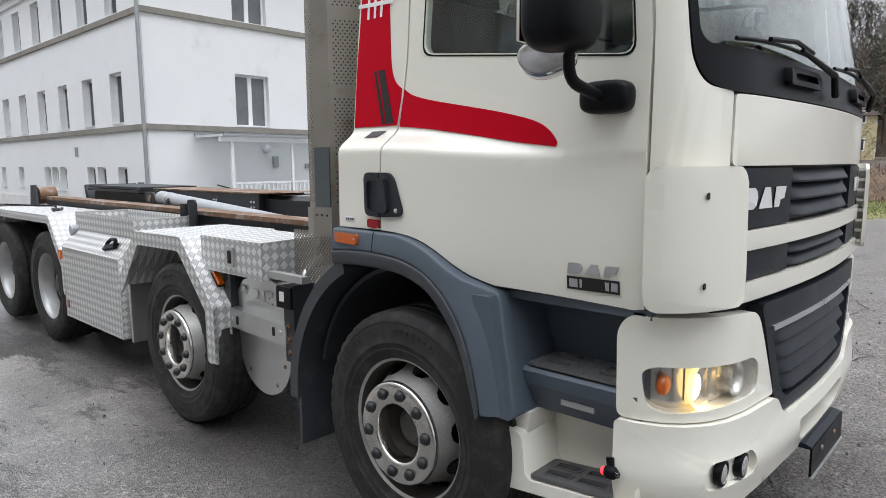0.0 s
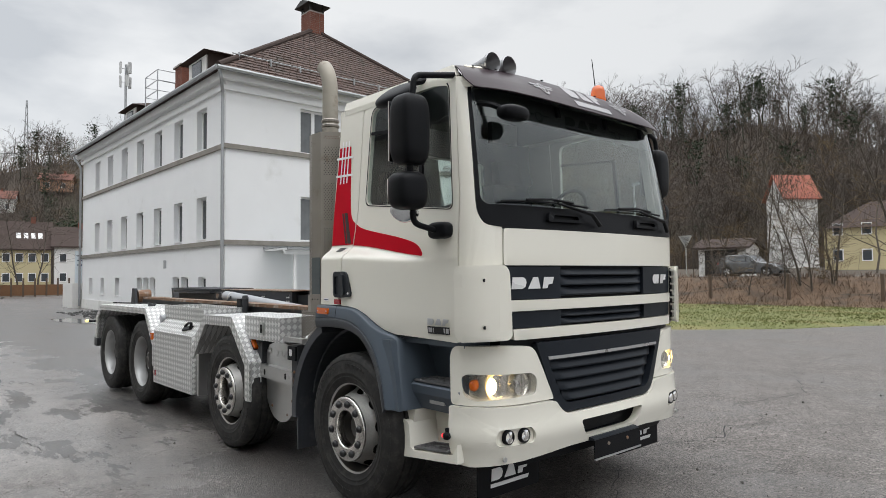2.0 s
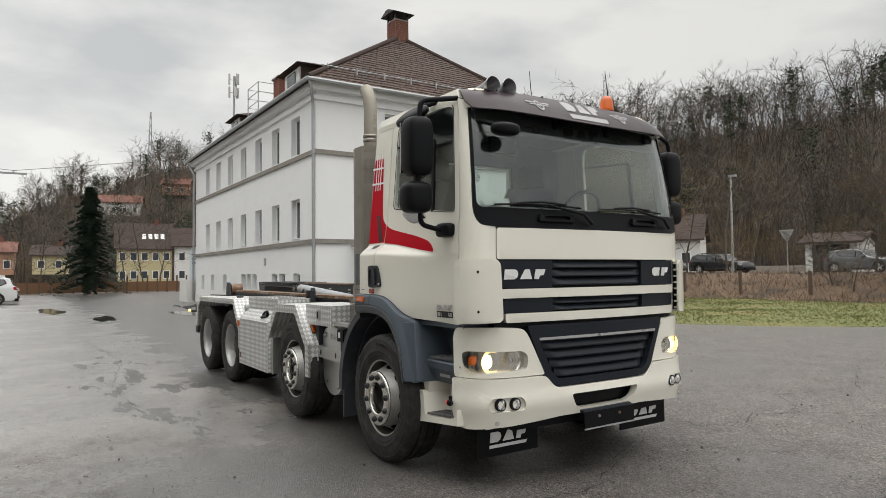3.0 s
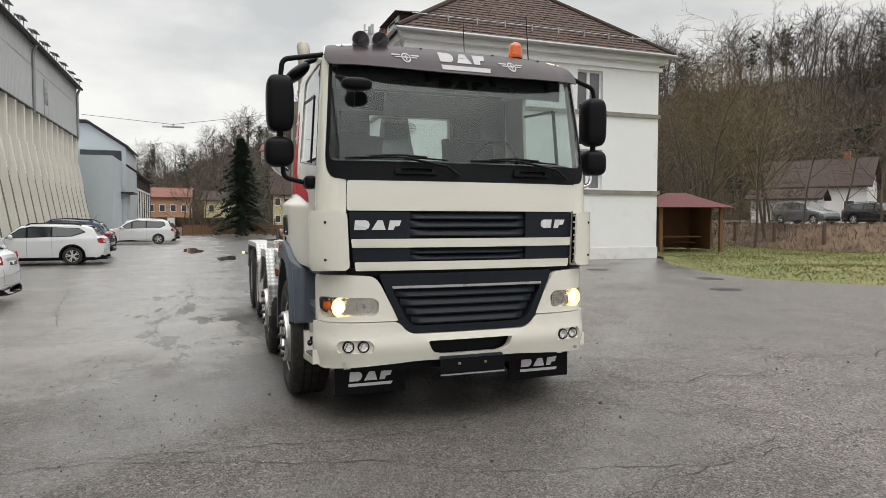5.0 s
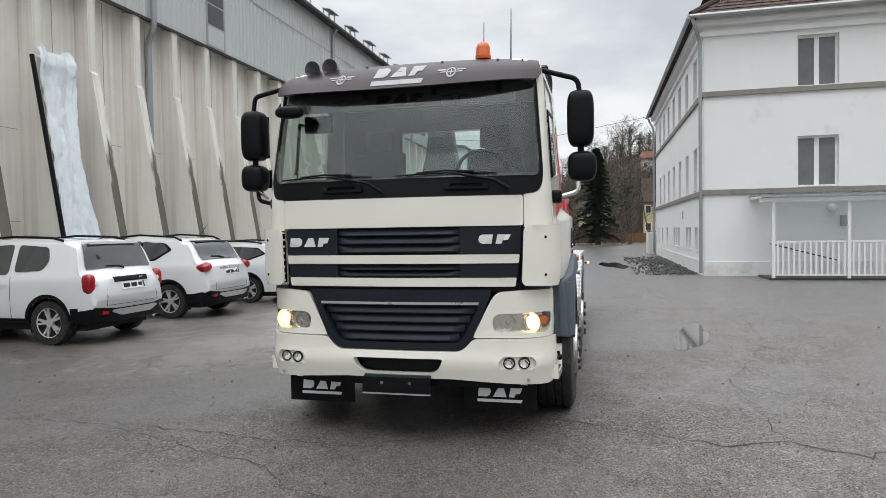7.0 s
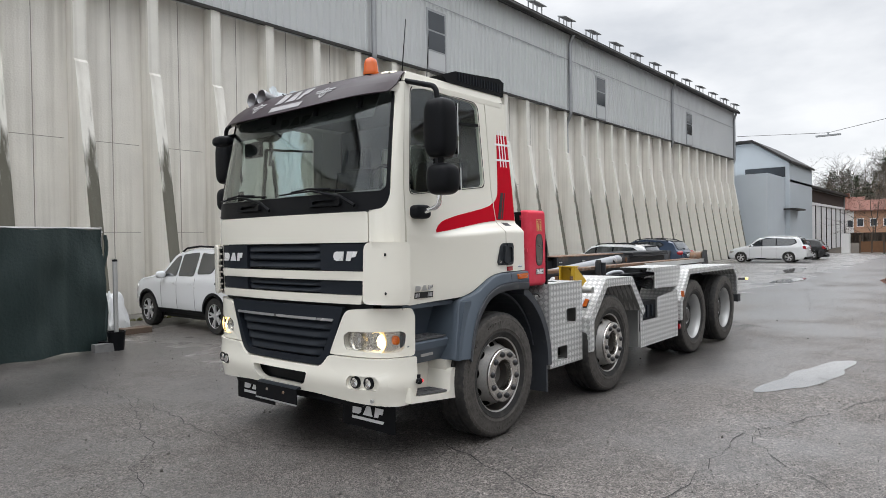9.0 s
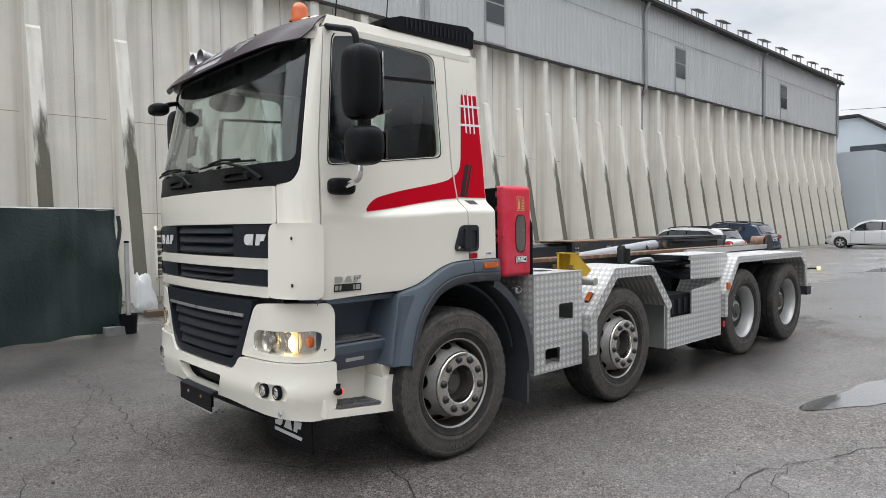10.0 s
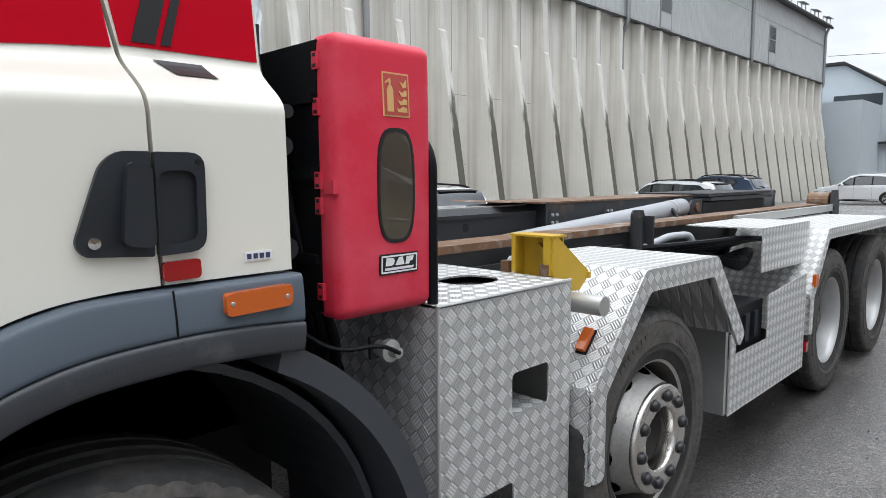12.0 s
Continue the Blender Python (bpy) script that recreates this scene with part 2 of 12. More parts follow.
def checker_mat():
    """Aluminium tread plate: raised slanted bars in alternating groups."""
    m, t, b = nodes_of("tread_plate")
    link = t.links.new
    tc = t.nodes.new("ShaderNodeTexCoord")
    src = tc.outputs["Object"]

    def mth(op, *a):
        n = t.nodes.new("ShaderNodeMath")
        n.operation = op
        for i, x in enumerate(a):
            if isinstance(x, (int, float)):
                n.inputs[i].default_value = x
            else:
                link(x, n.inputs[i])
        return n.outputs[0]

    geo = t.nodes.new("ShaderNodeNewGeometry")
    sp = t.nodes.new("ShaderNodeSeparateXYZ")
    link(src, sp.inputs[0])
    sn = t.nodes.new("ShaderNodeSeparateXYZ")
    link(geo.outputs["Normal"], sn.inputs[0])
    def pick(f, a, c):
        return mth("ADD", mth("MULTIPLY", f, a), mth("MULTIPLY", mth("SUBTRACT", 1.0, f), c))

    def in_plane(axis):
        """Distance along the face, measured towards one axis and down the slope."""
        n = sn.outputs[axis]
        flat = mth("SQRT", mth("MAXIMUM", mth("SUBTRACT", 1.0, mth("MULTIPLY", n, n)), 0.0))
        return mth("SUBTRACT", mth("MULTIPLY", sp.outputs[axis], flat), mth("MULTIPLY", sp.outputs["Z"], n))

    u, v = in_plane("X"), in_plane("Y")
    cell = 0.038
    ua = mth("DIVIDE", mth("ADD", u, v), cell * 1.42)
    va = mth("DIVIDE", mth("SUBTRACT", u, v), cell * 1.42)
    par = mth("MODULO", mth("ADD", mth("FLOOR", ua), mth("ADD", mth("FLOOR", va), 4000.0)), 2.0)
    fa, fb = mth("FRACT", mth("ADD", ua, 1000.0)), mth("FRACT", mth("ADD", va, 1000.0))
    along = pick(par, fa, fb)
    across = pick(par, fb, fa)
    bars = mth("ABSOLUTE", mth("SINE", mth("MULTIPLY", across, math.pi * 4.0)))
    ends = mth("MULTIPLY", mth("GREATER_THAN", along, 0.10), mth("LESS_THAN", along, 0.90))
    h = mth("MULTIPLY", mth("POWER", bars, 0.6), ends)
    bp = t.nodes.new("ShaderNodeBump")
    bp.inputs["Strength"].default_value, bp.inputs["Distance"].default_value = 0.9, 0.003
    link(h, bp.inputs["Height"])
    link(bp.outputs["Normal"], b.inputs["Normal"])
    ns = t.nodes.new("ShaderNodeTexNoise")
    ns.inputs["Scale"].default_value, ns.inputs["Detail"].default_value = 3.5, 6.0
    link(src, ns.inputs["Vector"])
    mx = t.nodes.new("ShaderNodeMix")
    mx.data_type = "RGBA"
    mx.inputs["A"].default_value, mx.inputs["B"].default_value = (0.70, 0.695, 0.68, 1), (0.88, 0.88, 0.87, 1)
    link(ns.outputs["Fac"], mx.inputs["Factor"])
    # alternate groups coloured darker to imitate how their slant catches light; gaps darker too
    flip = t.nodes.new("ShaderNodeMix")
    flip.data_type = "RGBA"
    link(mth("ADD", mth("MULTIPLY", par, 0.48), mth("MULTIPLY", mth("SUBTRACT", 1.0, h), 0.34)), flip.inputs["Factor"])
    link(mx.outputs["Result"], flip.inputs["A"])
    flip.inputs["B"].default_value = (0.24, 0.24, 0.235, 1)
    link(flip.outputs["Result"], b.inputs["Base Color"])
    b.inputs["Metallic"].default_value = 0.52
    rr = t.nodes.new("ShaderNodeMapRange")
    rr.inputs["To Min"].default_value, rr.inputs["To Max"].default_value = 0.36, 0.50
    link(ns.outputs["Fac"], rr.inputs["Value"])
    link(rr.outputs["Result"], b.inputs["Roughness"])
    return m


def drip_mat(name, color, dark, streak=5.0, amount=0.5, rough=0.85, bump=0.25, low=None):
    """Weathered wall: vertical water streaks over a mottled base; low: (top z, colour) of mossy splash with a ragged edge."""
    m, t, b = nodes_of(name)
    link = t.links.new
    tc = t.nodes.new("ShaderNodeTexCoord")
    mp = t.nodes.new("ShaderNodeMapping")
    mp.inputs["Scale"].default_value = (streak, streak, 0.16)
    link(tc.outputs["Object"], mp.inputs["Vector"])
    n1 = t.nodes.new("ShaderNodeTexNoise")
    n1.inputs["Scale"].default_value, n1.inputs["Detail"].default_value = 1.0, 6.0
    link(mp.outputs[0], n1.inputs["Vector"])
    n2 = t.nodes.new("ShaderNodeTexNoise")
    n2.inputs["Scale"].default_value, n2.inputs["Detail"].default_value, n2.inputs["Roughness"].default_value = 0.9, 8.0, 0.6
    link(tc.outputs["Object"], n2.inputs["Vector"])
    r1 = t.nodes.new("ShaderNodeMapRange")
    r1.inputs["From Min"].default_value, r1.inputs["From Max"].default_value = 0.45, 0.8
    r1.inputs["To Max"].default_value = amount
    link(n1.outputs["Fac"], r1.inputs["Value"])
    a = t.nodes.new("ShaderNodeMix")
    a.data_type = "RGBA"
    a.inputs["A"].default_value, a.inputs["B"].default_value = (*[c * 0.80 for c in color], 1), (*[min(1, c * 1.12) for c in color], 1)
    link(n2.outputs["Fac"], a.inputs["Factor"])
    c = t.nodes.new("ShaderNodeMix")
    c.data_type = "RGBA"
    link(r1.outputs["Result"], c.inputs["Factor"])
    link(a.outputs["Result"], c.inputs["A"])
    c.inputs["B"].default_value = (*dark, 1)
    out = c.outputs["Result"]
    if low:
        sp = t.nodes.new("ShaderNodeSeparateXYZ")
        link(tc.outputs["Object"], sp.inputs[0])
        ad = t.nodes.new("ShaderNodeMath")
        ad.operation = "MULTIPLY_ADD"
        link(n1.outputs["Fac"], ad.inputs[0])
        ad.inputs[1].default_value = -4.2
        link(sp.outputs["Z"], ad.inputs[2])
        r2 = t.nodes.new("ShaderNodeMapRange")
        r2.inputs["From Min"].default_value, r2.inputs["From Max"].default_value = low[0] - 1.8, low[0] - 2.9
        r2.inputs["To Max"].default_value = 0.9
        link(ad.outputs[0], r2.inputs["Value"])
        d = t.nodes.new("ShaderNodeMix")
        d.data_type = "RGBA"
        link(r2.outputs["Result"], d.inputs["Factor"])
        link(out, d.inputs["A"])
        d.inputs["B"].default_value = (*low[1], 1)
        out = d.outputs["Result"]
    link(out, b.inputs["Base Color"])
    b.inputs["Roughness"].default_value = rough
    n4 = t.nodes.new("ShaderNodeTexNoise")
    n4.inputs["Scale"].default_value, n4.inputs["Detail"].default_value = 25.0, 6.0
    link(tc.outputs["Object"], n4.inputs["Vector"])
    bp = t.nodes.new("ShaderNodeBump")
    bp.inputs["Strength"].default_value, bp.inputs["Distance"].default_value = bump, 0.02
    link(n4.outputs["Fac"], bp.inputs["Height"])
    link(bp.outputs["Normal"], b.inputs["Normal"])
    return m


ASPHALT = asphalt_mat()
TREAD = checker_mat()
CAB_WHITE = surf("cream_white_paint", (0.80, 0.775, 0.69), 0.24, vary=0.03, scale=2.0, coat=0.5, rough_vary=0.06, bump=0.02, bump_scale=9)
ARCH_PLASTIC = surf("scuffed_black_arch_plastic", (0.044, 0.048, 0.056), 0.46, spec=0.5, vary=0.25, scale=5.0, tint=(0.085, 0.087, 0.09), tint_scale=6.0, tint_at=0.58, bump=0.06, bump_scale=200)
DULL_STEEL = surf("dull_steel_grip", (0.16, 0.16, 0.165), 0.55, 0.6, vary=0.2, scale=20.0)
GREY_PLASTIC = surf("grey_plastic", (0.080, 0.101, 0.127), 0.50, vary=0.12, scale=3.0, bump=0.05, bump_scale=240)
BLACK_PLASTIC = surf("black_plastic", (0.006, 0.0065, 0.008), 0.42, spec=0.13, vary=0.2, scale=4.0, bump=0.06, bump_scale=260)
GRILLE_DARK = surf("dark_grille_plastic", (0.013, 0.0165, 0.0225), 0.42, spec=0.20, vary=0.15, scale=5.0, bump=0.04, bump_scale=260)
# near-black, standing in for deep shade behind openings; also used on underbody parts
DARK_VOID = surf("near_black_fill", (0.010, 0.010, 0.010), 0.8, vary=0.3, scale=4.0)
RUBBER = surf("tyre_rubber", (0.019, 0.0186, 0.0182), 0.66, spec=0.35, vary=0.30, scale=9.0, bump=0.12, bump_scale=140, tint=(0.040, 0.037, 0.034), tint_scale=13.0, tint_at=0.47, grain=0.15, grain_scale=70)
RUBBER_DUST = surf("dusty_tyre_sidewall", (0.078, 0.072, 0.066), 0.85, spec=0.25, vary=0.25, scale=11.0, bump=0.10, bump_scale=160, tint=(0.045, 0.042, 0.039), tint_scale=9.0, tint_at=0.52, grain=0.2, grain_scale=60)
RIM = surf("weathered_silver_rim_paint", (0.44, 0.43, 0.41), 0.38, 0.60, vary=0.30, scale=9.0, tint=(0.17, 0.10, 0.055), tint_scale=9.0, tint_at=0.61, grain=0.10, grain_scale=90)
# shade inside the rim barrel and bore put into the colour, with brown dirt
RIM_SHADE = surf("shaded_dirty_rim_barrel", (0.055, 0.050, 0.045), 0.7, 0.2, vary=0.4, scale=12.0, tint=(0.12, 0.075, 0.045), tint_scale=10.0, tint_at=0.58)
TRIM_RING = surf("polished_steel_trim_ring", (0.62, 0.60, 0.57), 0.20, 1.0, vary=0.10, scale=14.0, rough_vary=0.08, tint=(0.30, 0.24, 0.18), tint_scale=22.0, tint_at=0.64)
RIM_DULL = surf("rim_grey", (0.42, 0.42, 0.415), 0.40, 0.5, vary=0.2, scale=6.0)
HUB = surf("hub_grey", (0.10, 0.095, 0.09), 0.6, 0.4, vary=0.4, scale=9.0)
NUT = surf("wheel_nut_cap", (0.018, 0.018, 0.020), 0.32, 0.0, spec=0.45, vary=0.3, scale=9.0)
RED_VINYL = surf("red_vinyl", (0.50, 0.001, 0.014), 0.42, vary=0.05, scale=3.0, spec=0.08)
GUARD_STEEL = surf("sooty_guard_steel", (0.30, 0.275, 0.245), 0.42, 0.8, vary=0.2, scale=6.0, tint=(0.16, 0.12, 0.085), tint_scale=5.0, tint_at=0.55)
BLACK_VINYL = surf("black_vinyl", (0.012, 0.012, 0.013), 0.35, vary=0.1)
WHITE_VINYL = surf("white_vinyl", (0.82, 0.82, 0.82), 0.4, vary=0.04)
BADGE = surf("bright_badge", (0.74, 0.74, 0.74), 0.28, 0.15, vary=0.06)
SILVER = surf("silver_badge", (0.55, 0.55, 0.56), 0.3, 0.7, vary=0.1)
CHROME = surf("chrome", (0.80, 0.80, 0.81), 0.12, 1.0, vary=0.06)
STEEL = surf("brushed_stainless_steel", (0.56, 0.56, 0.55), 0.36, 0.9, vary=0.12, scale=8.0, grain=0.06, grain_scale=200)
FRAME_STEEL = surf("dark_chassis_steel", (0.030, 0.032, 0.036), 0.55, 0.2, vary=0.3, scale=5.0, tint=(0.12, 0.085, 0.06), tint_scale=4.0, tint_at=0.60)
RUSTY = surf("rusty_worn_rail", (0.16, 0.085, 0.045), 0.6, 0.25, vary=0.4, scale=9.0, tint=(0.30, 0.27, 0.24), tint_scale=7.0, tint_at=0.5, bump=0.15)
GALV = surf("galvanised_plate", (0.50, 0.50, 0.49), 0.42, 0.7, vary=0.15, scale=8.0)
CYL_GREY = surf("grey_cylinder_paint", (0.36, 0.37, 0.39), 0.4, 0.2, vary=0.12, scale=6.0)
VISOR = surf("smoked_visor", (0.036, 0.024, 0.029), 0.34, spec=0.20, vary=0.25, scale=4.0, coat=0.03, tint=(0.022, 0.015, 0.018), tint_scale=2.5)
VISOR_MARK = surf("weathered_white_print", (0.34, 0.33, 0.34), 0.45, vary=0.25, scale=9.0)
RED_PLASTIC = surf("faded_red_plastic", (0.64, 0.030, 0.062), 0.42, vary=0.10, scale=3.0, spec=0.3, tint=(0.70, 0.075, 0.115), tint_scale=2.4, tint_at=0.50)
YELLOW = surf("yellow_paint", (0.52, 0.33, 0.02), 0.5, vary=0.15, scale=9.0, tint=(0.20, 0.13, 0.03), tint_scale=12.0, tint_at=0.60)
ORANGE_LENS = surf("orange_lens", (0.55, 0.105, 0.006), 0.2, vary=0.06, coat=0.5)
RED_LENS = surf("red_lens", (0.30, 0.004, 0.010), 0.2, vary=0.08, coat=0.5)
BEACON = surf("orange_beacon_lens", (0.58, 0.098, 0.004), 0.22, vary=0.08, scale=20.0, coat=0.15)
LAMP_ON = glow("lit_bulb", (1.0, 0.80, 0.42), 9.0)
LAMP_SOFT = glow("glowing_reflector", (1.0, 0.72, 0.30), 1.1)
MARKER_DIM = glow("dim_marker", (1.0, 0.95, 0.8), 0.5)
MARKER_YEL = glow("lit_yellow_marker", (1.0, 0.80, 0.30), 0.9)
MARKER_RED = glow("lit_red_marker", (1.0, 0.03, 0.04), 1.6)
CLEAR = glass("clear_lens", (0.97, 0.97, 0.97))
HORN_STEEL = surf("weathered_horn_metal", (0.34, 0.34, 0.35), 0.38, 0.85, vary=0.2, scale=12.0)
LAMP_CHROME = surf("lamp_reflector_chrome", (0.72, 0.70, 0.66), 0.22, 1.0, vary=0.1, scale=30.0)
HEAD_LENS = glass("headlamp_lens", (0.97, 0.97, 0.96), 0.10)
WINDSCREEN = glass("windscreen_glass", (0.74, 0.82, 0.79), 0.0, 1.68)
TINTED = glass("tinted_glass", (0.74, 0.82, 0.80))
MIRROR = surf("mirror_glass", (0.72, 0.73, 0.74), 0.0, 1.0, vary=0.0, rough_vary=0.0)
INTERIOR = surf("cab_interior_grey", (0.11, 0.11, 0.115), 0.8, vary=0.15, scale=5.0)
SEAT = surf("seat_cloth", (0.045, 0.048, 0.06), 0.9, vary=0.2, scale=8.0)
PLASTER = surf("white_plaster", (0.80, 0.805, 0.81), 0.9, vary=0.035, scale=1.3, bump=0.25, bump_scale=22, tint=(0.70, 0.70, 0.69), tint_scale=0.8, tint_at=0.60)
LEDGE = drip_mat("grey_stone_ledge", (0.27, 0.25, 0.22), (0.13, 0.12, 0.10), 3.0, 0.6)
PLINTH = surf("pale_plinth", (0.74, 0.735, 0.72), 0.9, vary=0.12, scale=2.0, bump=0.2, tint=(0.56, 0.55, 0.52), tint_scale=1.5)
WIN_WHITE = surf("white_window_frame", (0.82, 0.82, 0.82), 0.4, vary=0.03)
# paler than PANE: curtains, plus sky reflection put into the colour
FRONT_PANE = surf("curtained_pane_with_sky_tone", (0.13, 0.137, 0.142), 0.06, vary=0.35, scale=2.5, spec=0.7, rough_vary=0.02)
PANE = surf("window_pane_dark", (0.045, 0.052, 0.060), 0.05, vary=0.3, scale=1.2, spec=0.6, rough_vary=0.02)
RED_TILE = surf("red_roof_tile", (0.27, 0.085, 0.055), 0.8, vary=0.2, scale=1.4)
ZINC = surf("zinc_gutter", (0.36, 0.37, 0.38), 0.45, 0.5, vary=0.15, scale=4.0)
BRICK = surf("chimney_brick", (0.20, 0.075, 0.05), 0.85, vary=0.3, scale=5.0, rand=0.25)
MORTAR = surf("mortar", (0.30, 0.28, 0.26), 0.95, vary=0.1)
CONCRETE = drip_mat("pale_concrete_panel", (0.82, 0.795, 0.735), (0.38, 0.35, 0.295), 5.0, 0.60, bump=0.4)
RIB_CONC = drip_mat("rib_concrete", (0.78, 0.76, 0.70), (0.40, 0.37, 0.31), 8.0, 0.5, low=(3.8, (0.055, 0.050, 0.030)))
CLADDING = surf("grey_corrugated_sheet", (0.55, 0.565, 0.57), 0.5, 0.15, vary=0.07, scale=0.5)
GRIT = surf("loose_grit_stone", (0.10, 0.095, 0.088), 0.8, vary=0.6, scale=30.0)
JOINT = surf("wall_joint", (0.30, 0.28, 0.25), 0.95, vary=0.2)
DARK_TRIM = surf("dark_metal_trim", (0.035, 0.033, 0.032), 0.5, 0.3, vary=0.2)
TARP = surf("white_plastic_sheeting", (0.66, 0.71, 0.74), 0.35, vary=0.1, scale=5.0, bump=0.25, bump_scale=14)
GREEN_NET = drip_mat("dark_green_mesh_tarp", (0.010, 0.024, 0.023), (0.042, 0.058, 0.054), 4.0, 0.60, rough=0.55, bump=0.5)
CAR_WHITE = surf("white_car_paint", (0.69, 0.70, 0.71), 0.18, vary=0.02, scale=2.0, coat=0.6)
CAR_BLUE = surf("dark_blue_car_paint", (0.025, 0.045, 0.085), 0.2, 0.3, vary=0.05, coat=0.7)
CAR_GREY = surf("grey_car_paint", (0.16, 0.165, 0.17), 0.25, 0.4, vary=0.05, coat=0.6)
CAR_DARK = surf("dark_car_paint", (0.02, 0.02, 0.022), 0.2, 0.2, vary=0.05, coat=0.7)
CAR_GLASS = surf("car_window", (0.022, 0.028, 0.032), 0.03, vary=0.2, spec=1.0, rough_vary=0.01, coat=1.0)
ALLOY = surf("alloy_wheel", (0.66, 0.66, 0.67), 0.3, 0.55, vary=0.1)
GRASS = surf("winter_grass", (0.125, 0.135, 0.042), 0.95, vary=0.25, scale=2.5, grain=0.35, grain_scale=60, tint=(0.19, 0.17, 0.068), tint_scale=0.45, tint_at=0.49)
EARTH = surf("leaf_litter", (0.062, 0.048, 0.035), 0.95, vary=0.5, scale=0.8, grain=0.6, grain_scale=3, tint=(0.050, 0.052, 0.025), tint_scale=0.06, tint_at=0.55)
BANK = surf("dry_bank_growth", (0.135, 0.088, 0.056), 0.95, vary=0.4, scale=3.0, grain=0.45, grain_scale=24, tint=(0.075, 0.055, 0.04), tint_scale=1.1, tint_at=0.5)
GRAVEL = surf("dark_gravel", (0.13, 0.13, 0.128), 0.9, vary=0.3, scale=14.0, rand=0.3)
BARK = surf("grey_bark", (0.080, 0.066, 0.053), 0.9, vary=0.3, scale=3.0)
TWIG = surf("brown_twigs", (0.088, 0.071, 0.058), 0.95, vary=0.35, scale=0.15)
TWIG_WARM = surf("tan_twigs", (0.15, 0.105, 0.055), 0.95, vary=0.3, scale=0.3)
TWIG_OLIVE = surf("olive_brown_twigs", (0.135, 0.105, 0.055), 0.95, vary=0.3, scale=0.3)
IVY = surf("dark_ivy", (0.022, 0.035, 0.014), 0.8, vary=0.4, scale=0.5)
NEEDLES = surf("spruce_needles", (0.026, 0.042, 0.026), 0.85, vary=0.4, scale=0.8)
WOOD = surf("brown_timber", (0.17, 0.085, 0.04), 0.8, vary=0.25, scale=3.0, grain=0.2, grain_scale=40)
POST_WOOD = surf("weathered_post", (0.10, 0.07, 0.05), 0.9, vary=0.3, scale=5.0)
HANDLE = surf("slate_handle_plastic", (0.022, 0.025, 0.030), 0.45, spec=0.35, vary=0.15, scale=8.0, bump=0.04, bump_scale=260)
VISOR_IMAGE = surf("grey_visor_image", (0.115, 0.108, 0.112), 0.35, vary=0.06, scale=3.0)
YELLOW_WALL = surf("pale_yellow_render", (0.52, 0.45, 0.27), 0.9, vary=0.08, scale=0.8)
PINK_WALL = surf("orange_render", (0.42, 0.24, 0.155), 0.9, vary=0.08, scale=0.8)
HOUSE_WHITE = surf("white_house_render", (0.70, 0.69, 0.67), 0.9, vary=0.06, scale=0.8)
DARK_ROOF = surf("dark_brown_roof", (0.060, 0.044, 0.039), 0.9, spec=0.2, vary=0.25, scale=0.9)
BLUE_GREY_WALL = surf("pale_blue_grey_sheet", (0.50, 0.545, 0.58), 0.6, vary=0.06, scale=0.7)
WATER = surf("puddle_water", (0.065, 0.062, 0.059), 0.03, vary=0.1, scale=3.0, rough_vary=0.015, spec=0.8, coat=0.7)
CRACK = surf("crack_filler", (0.020, 0.020, 0.020), 0.7, vary=0.4, scale=4.0)
PLATE_BAR = surf("plate_mark", (0.04, 0.05, 0.12), 0.5, vary=0.1)
WHITE_METAL = surf("white_powder_coat", (0.80, 0.80, 0.80), 0.4, vary=0.03)
BAG = surf("white_bag", (0.66, 0.67, 0.67), 0.7, vary=0.1, scale=5.0, bump=0.5, bump_scale=9)


# ---- mesh tools ----
ORIGIN = {}


def mesh_of(name, bm, smooth=None):
    me = bpy.data.meshes.new(name)
    bmesh.ops.recalc_face_normals(bm, faces=bm.faces[:])
    if smooth is not None:
        for f in bm.faces:
            f.smooth = True
    bm.to_mesh(me)
    bm.free()
    if smooth is not None:
        me.set_sharp_from_angle(angle=radians(smooth))
    return me


def thing(name, loc, label, category, group="", kind="", frame_origin=None, rz=0.0):
    """An Empty at the thing's base; parts are modelled about frame_origin (the base itself when not given)."""
    ob = new(name)
    ob.empty_display_size = 0.1
    ob.matrix_basis = pose(*loc, 0, 0, rz)
    ORIGIN[ob] = Vector(frame_origin) - Vector(loc) if frame_origin is not None else Vector((0, 0, 0))
    return tagged(ob, label, category, group, kind)


def part(name, bm, mat, parent, label="", smooth=None):
    ob = new(name, bm if isinstance(bm, bpy.types.Mesh) else mesh_of(name, bm, smooth))
    if mat is not None and not ob.data.materials:
        ob.data.materials.append(mat)
    ob.parent = parent
    top = parent
    if parent in ORIGIN:
        ob.matrix_parent_inverse = Matrix.Translation(ORIGIN[parent])
    if label:
        ob["label"] = label
    return ob


def solo(name, bm, mat, label, category, group="", kind="", smooth=None):
    """A thing that is one mesh."""
    ob = new(name, mesh_of(name, bm, smooth))
    ob.data.materials.append(mat)
    return tagged(ob, label, category, group, kind)


def nbm():
    return bmesh.new()


def box(bm, x0, x1, y0, y1, z0, z1, m=None):
    vs = [bm.verts.new((m @ Vector(p)) if m else p) for p in
          ((x0, y0, z0), (x1, y0, z0), (x1, y1, z0), (x0, y1, z0), (x0, y0, z1), (x1, y0, z1), (x1, y1, z1), (x0, y1, z1))]
    for f in ((3, 2, 1, 0), (4, 5, 6, 7), (0, 1, 5, 4), (1, 2, 6, 5), (2, 3, 7, 6), (3, 0, 4, 7)):
        bm.faces.new([vs[i] for i in f])
    return bm


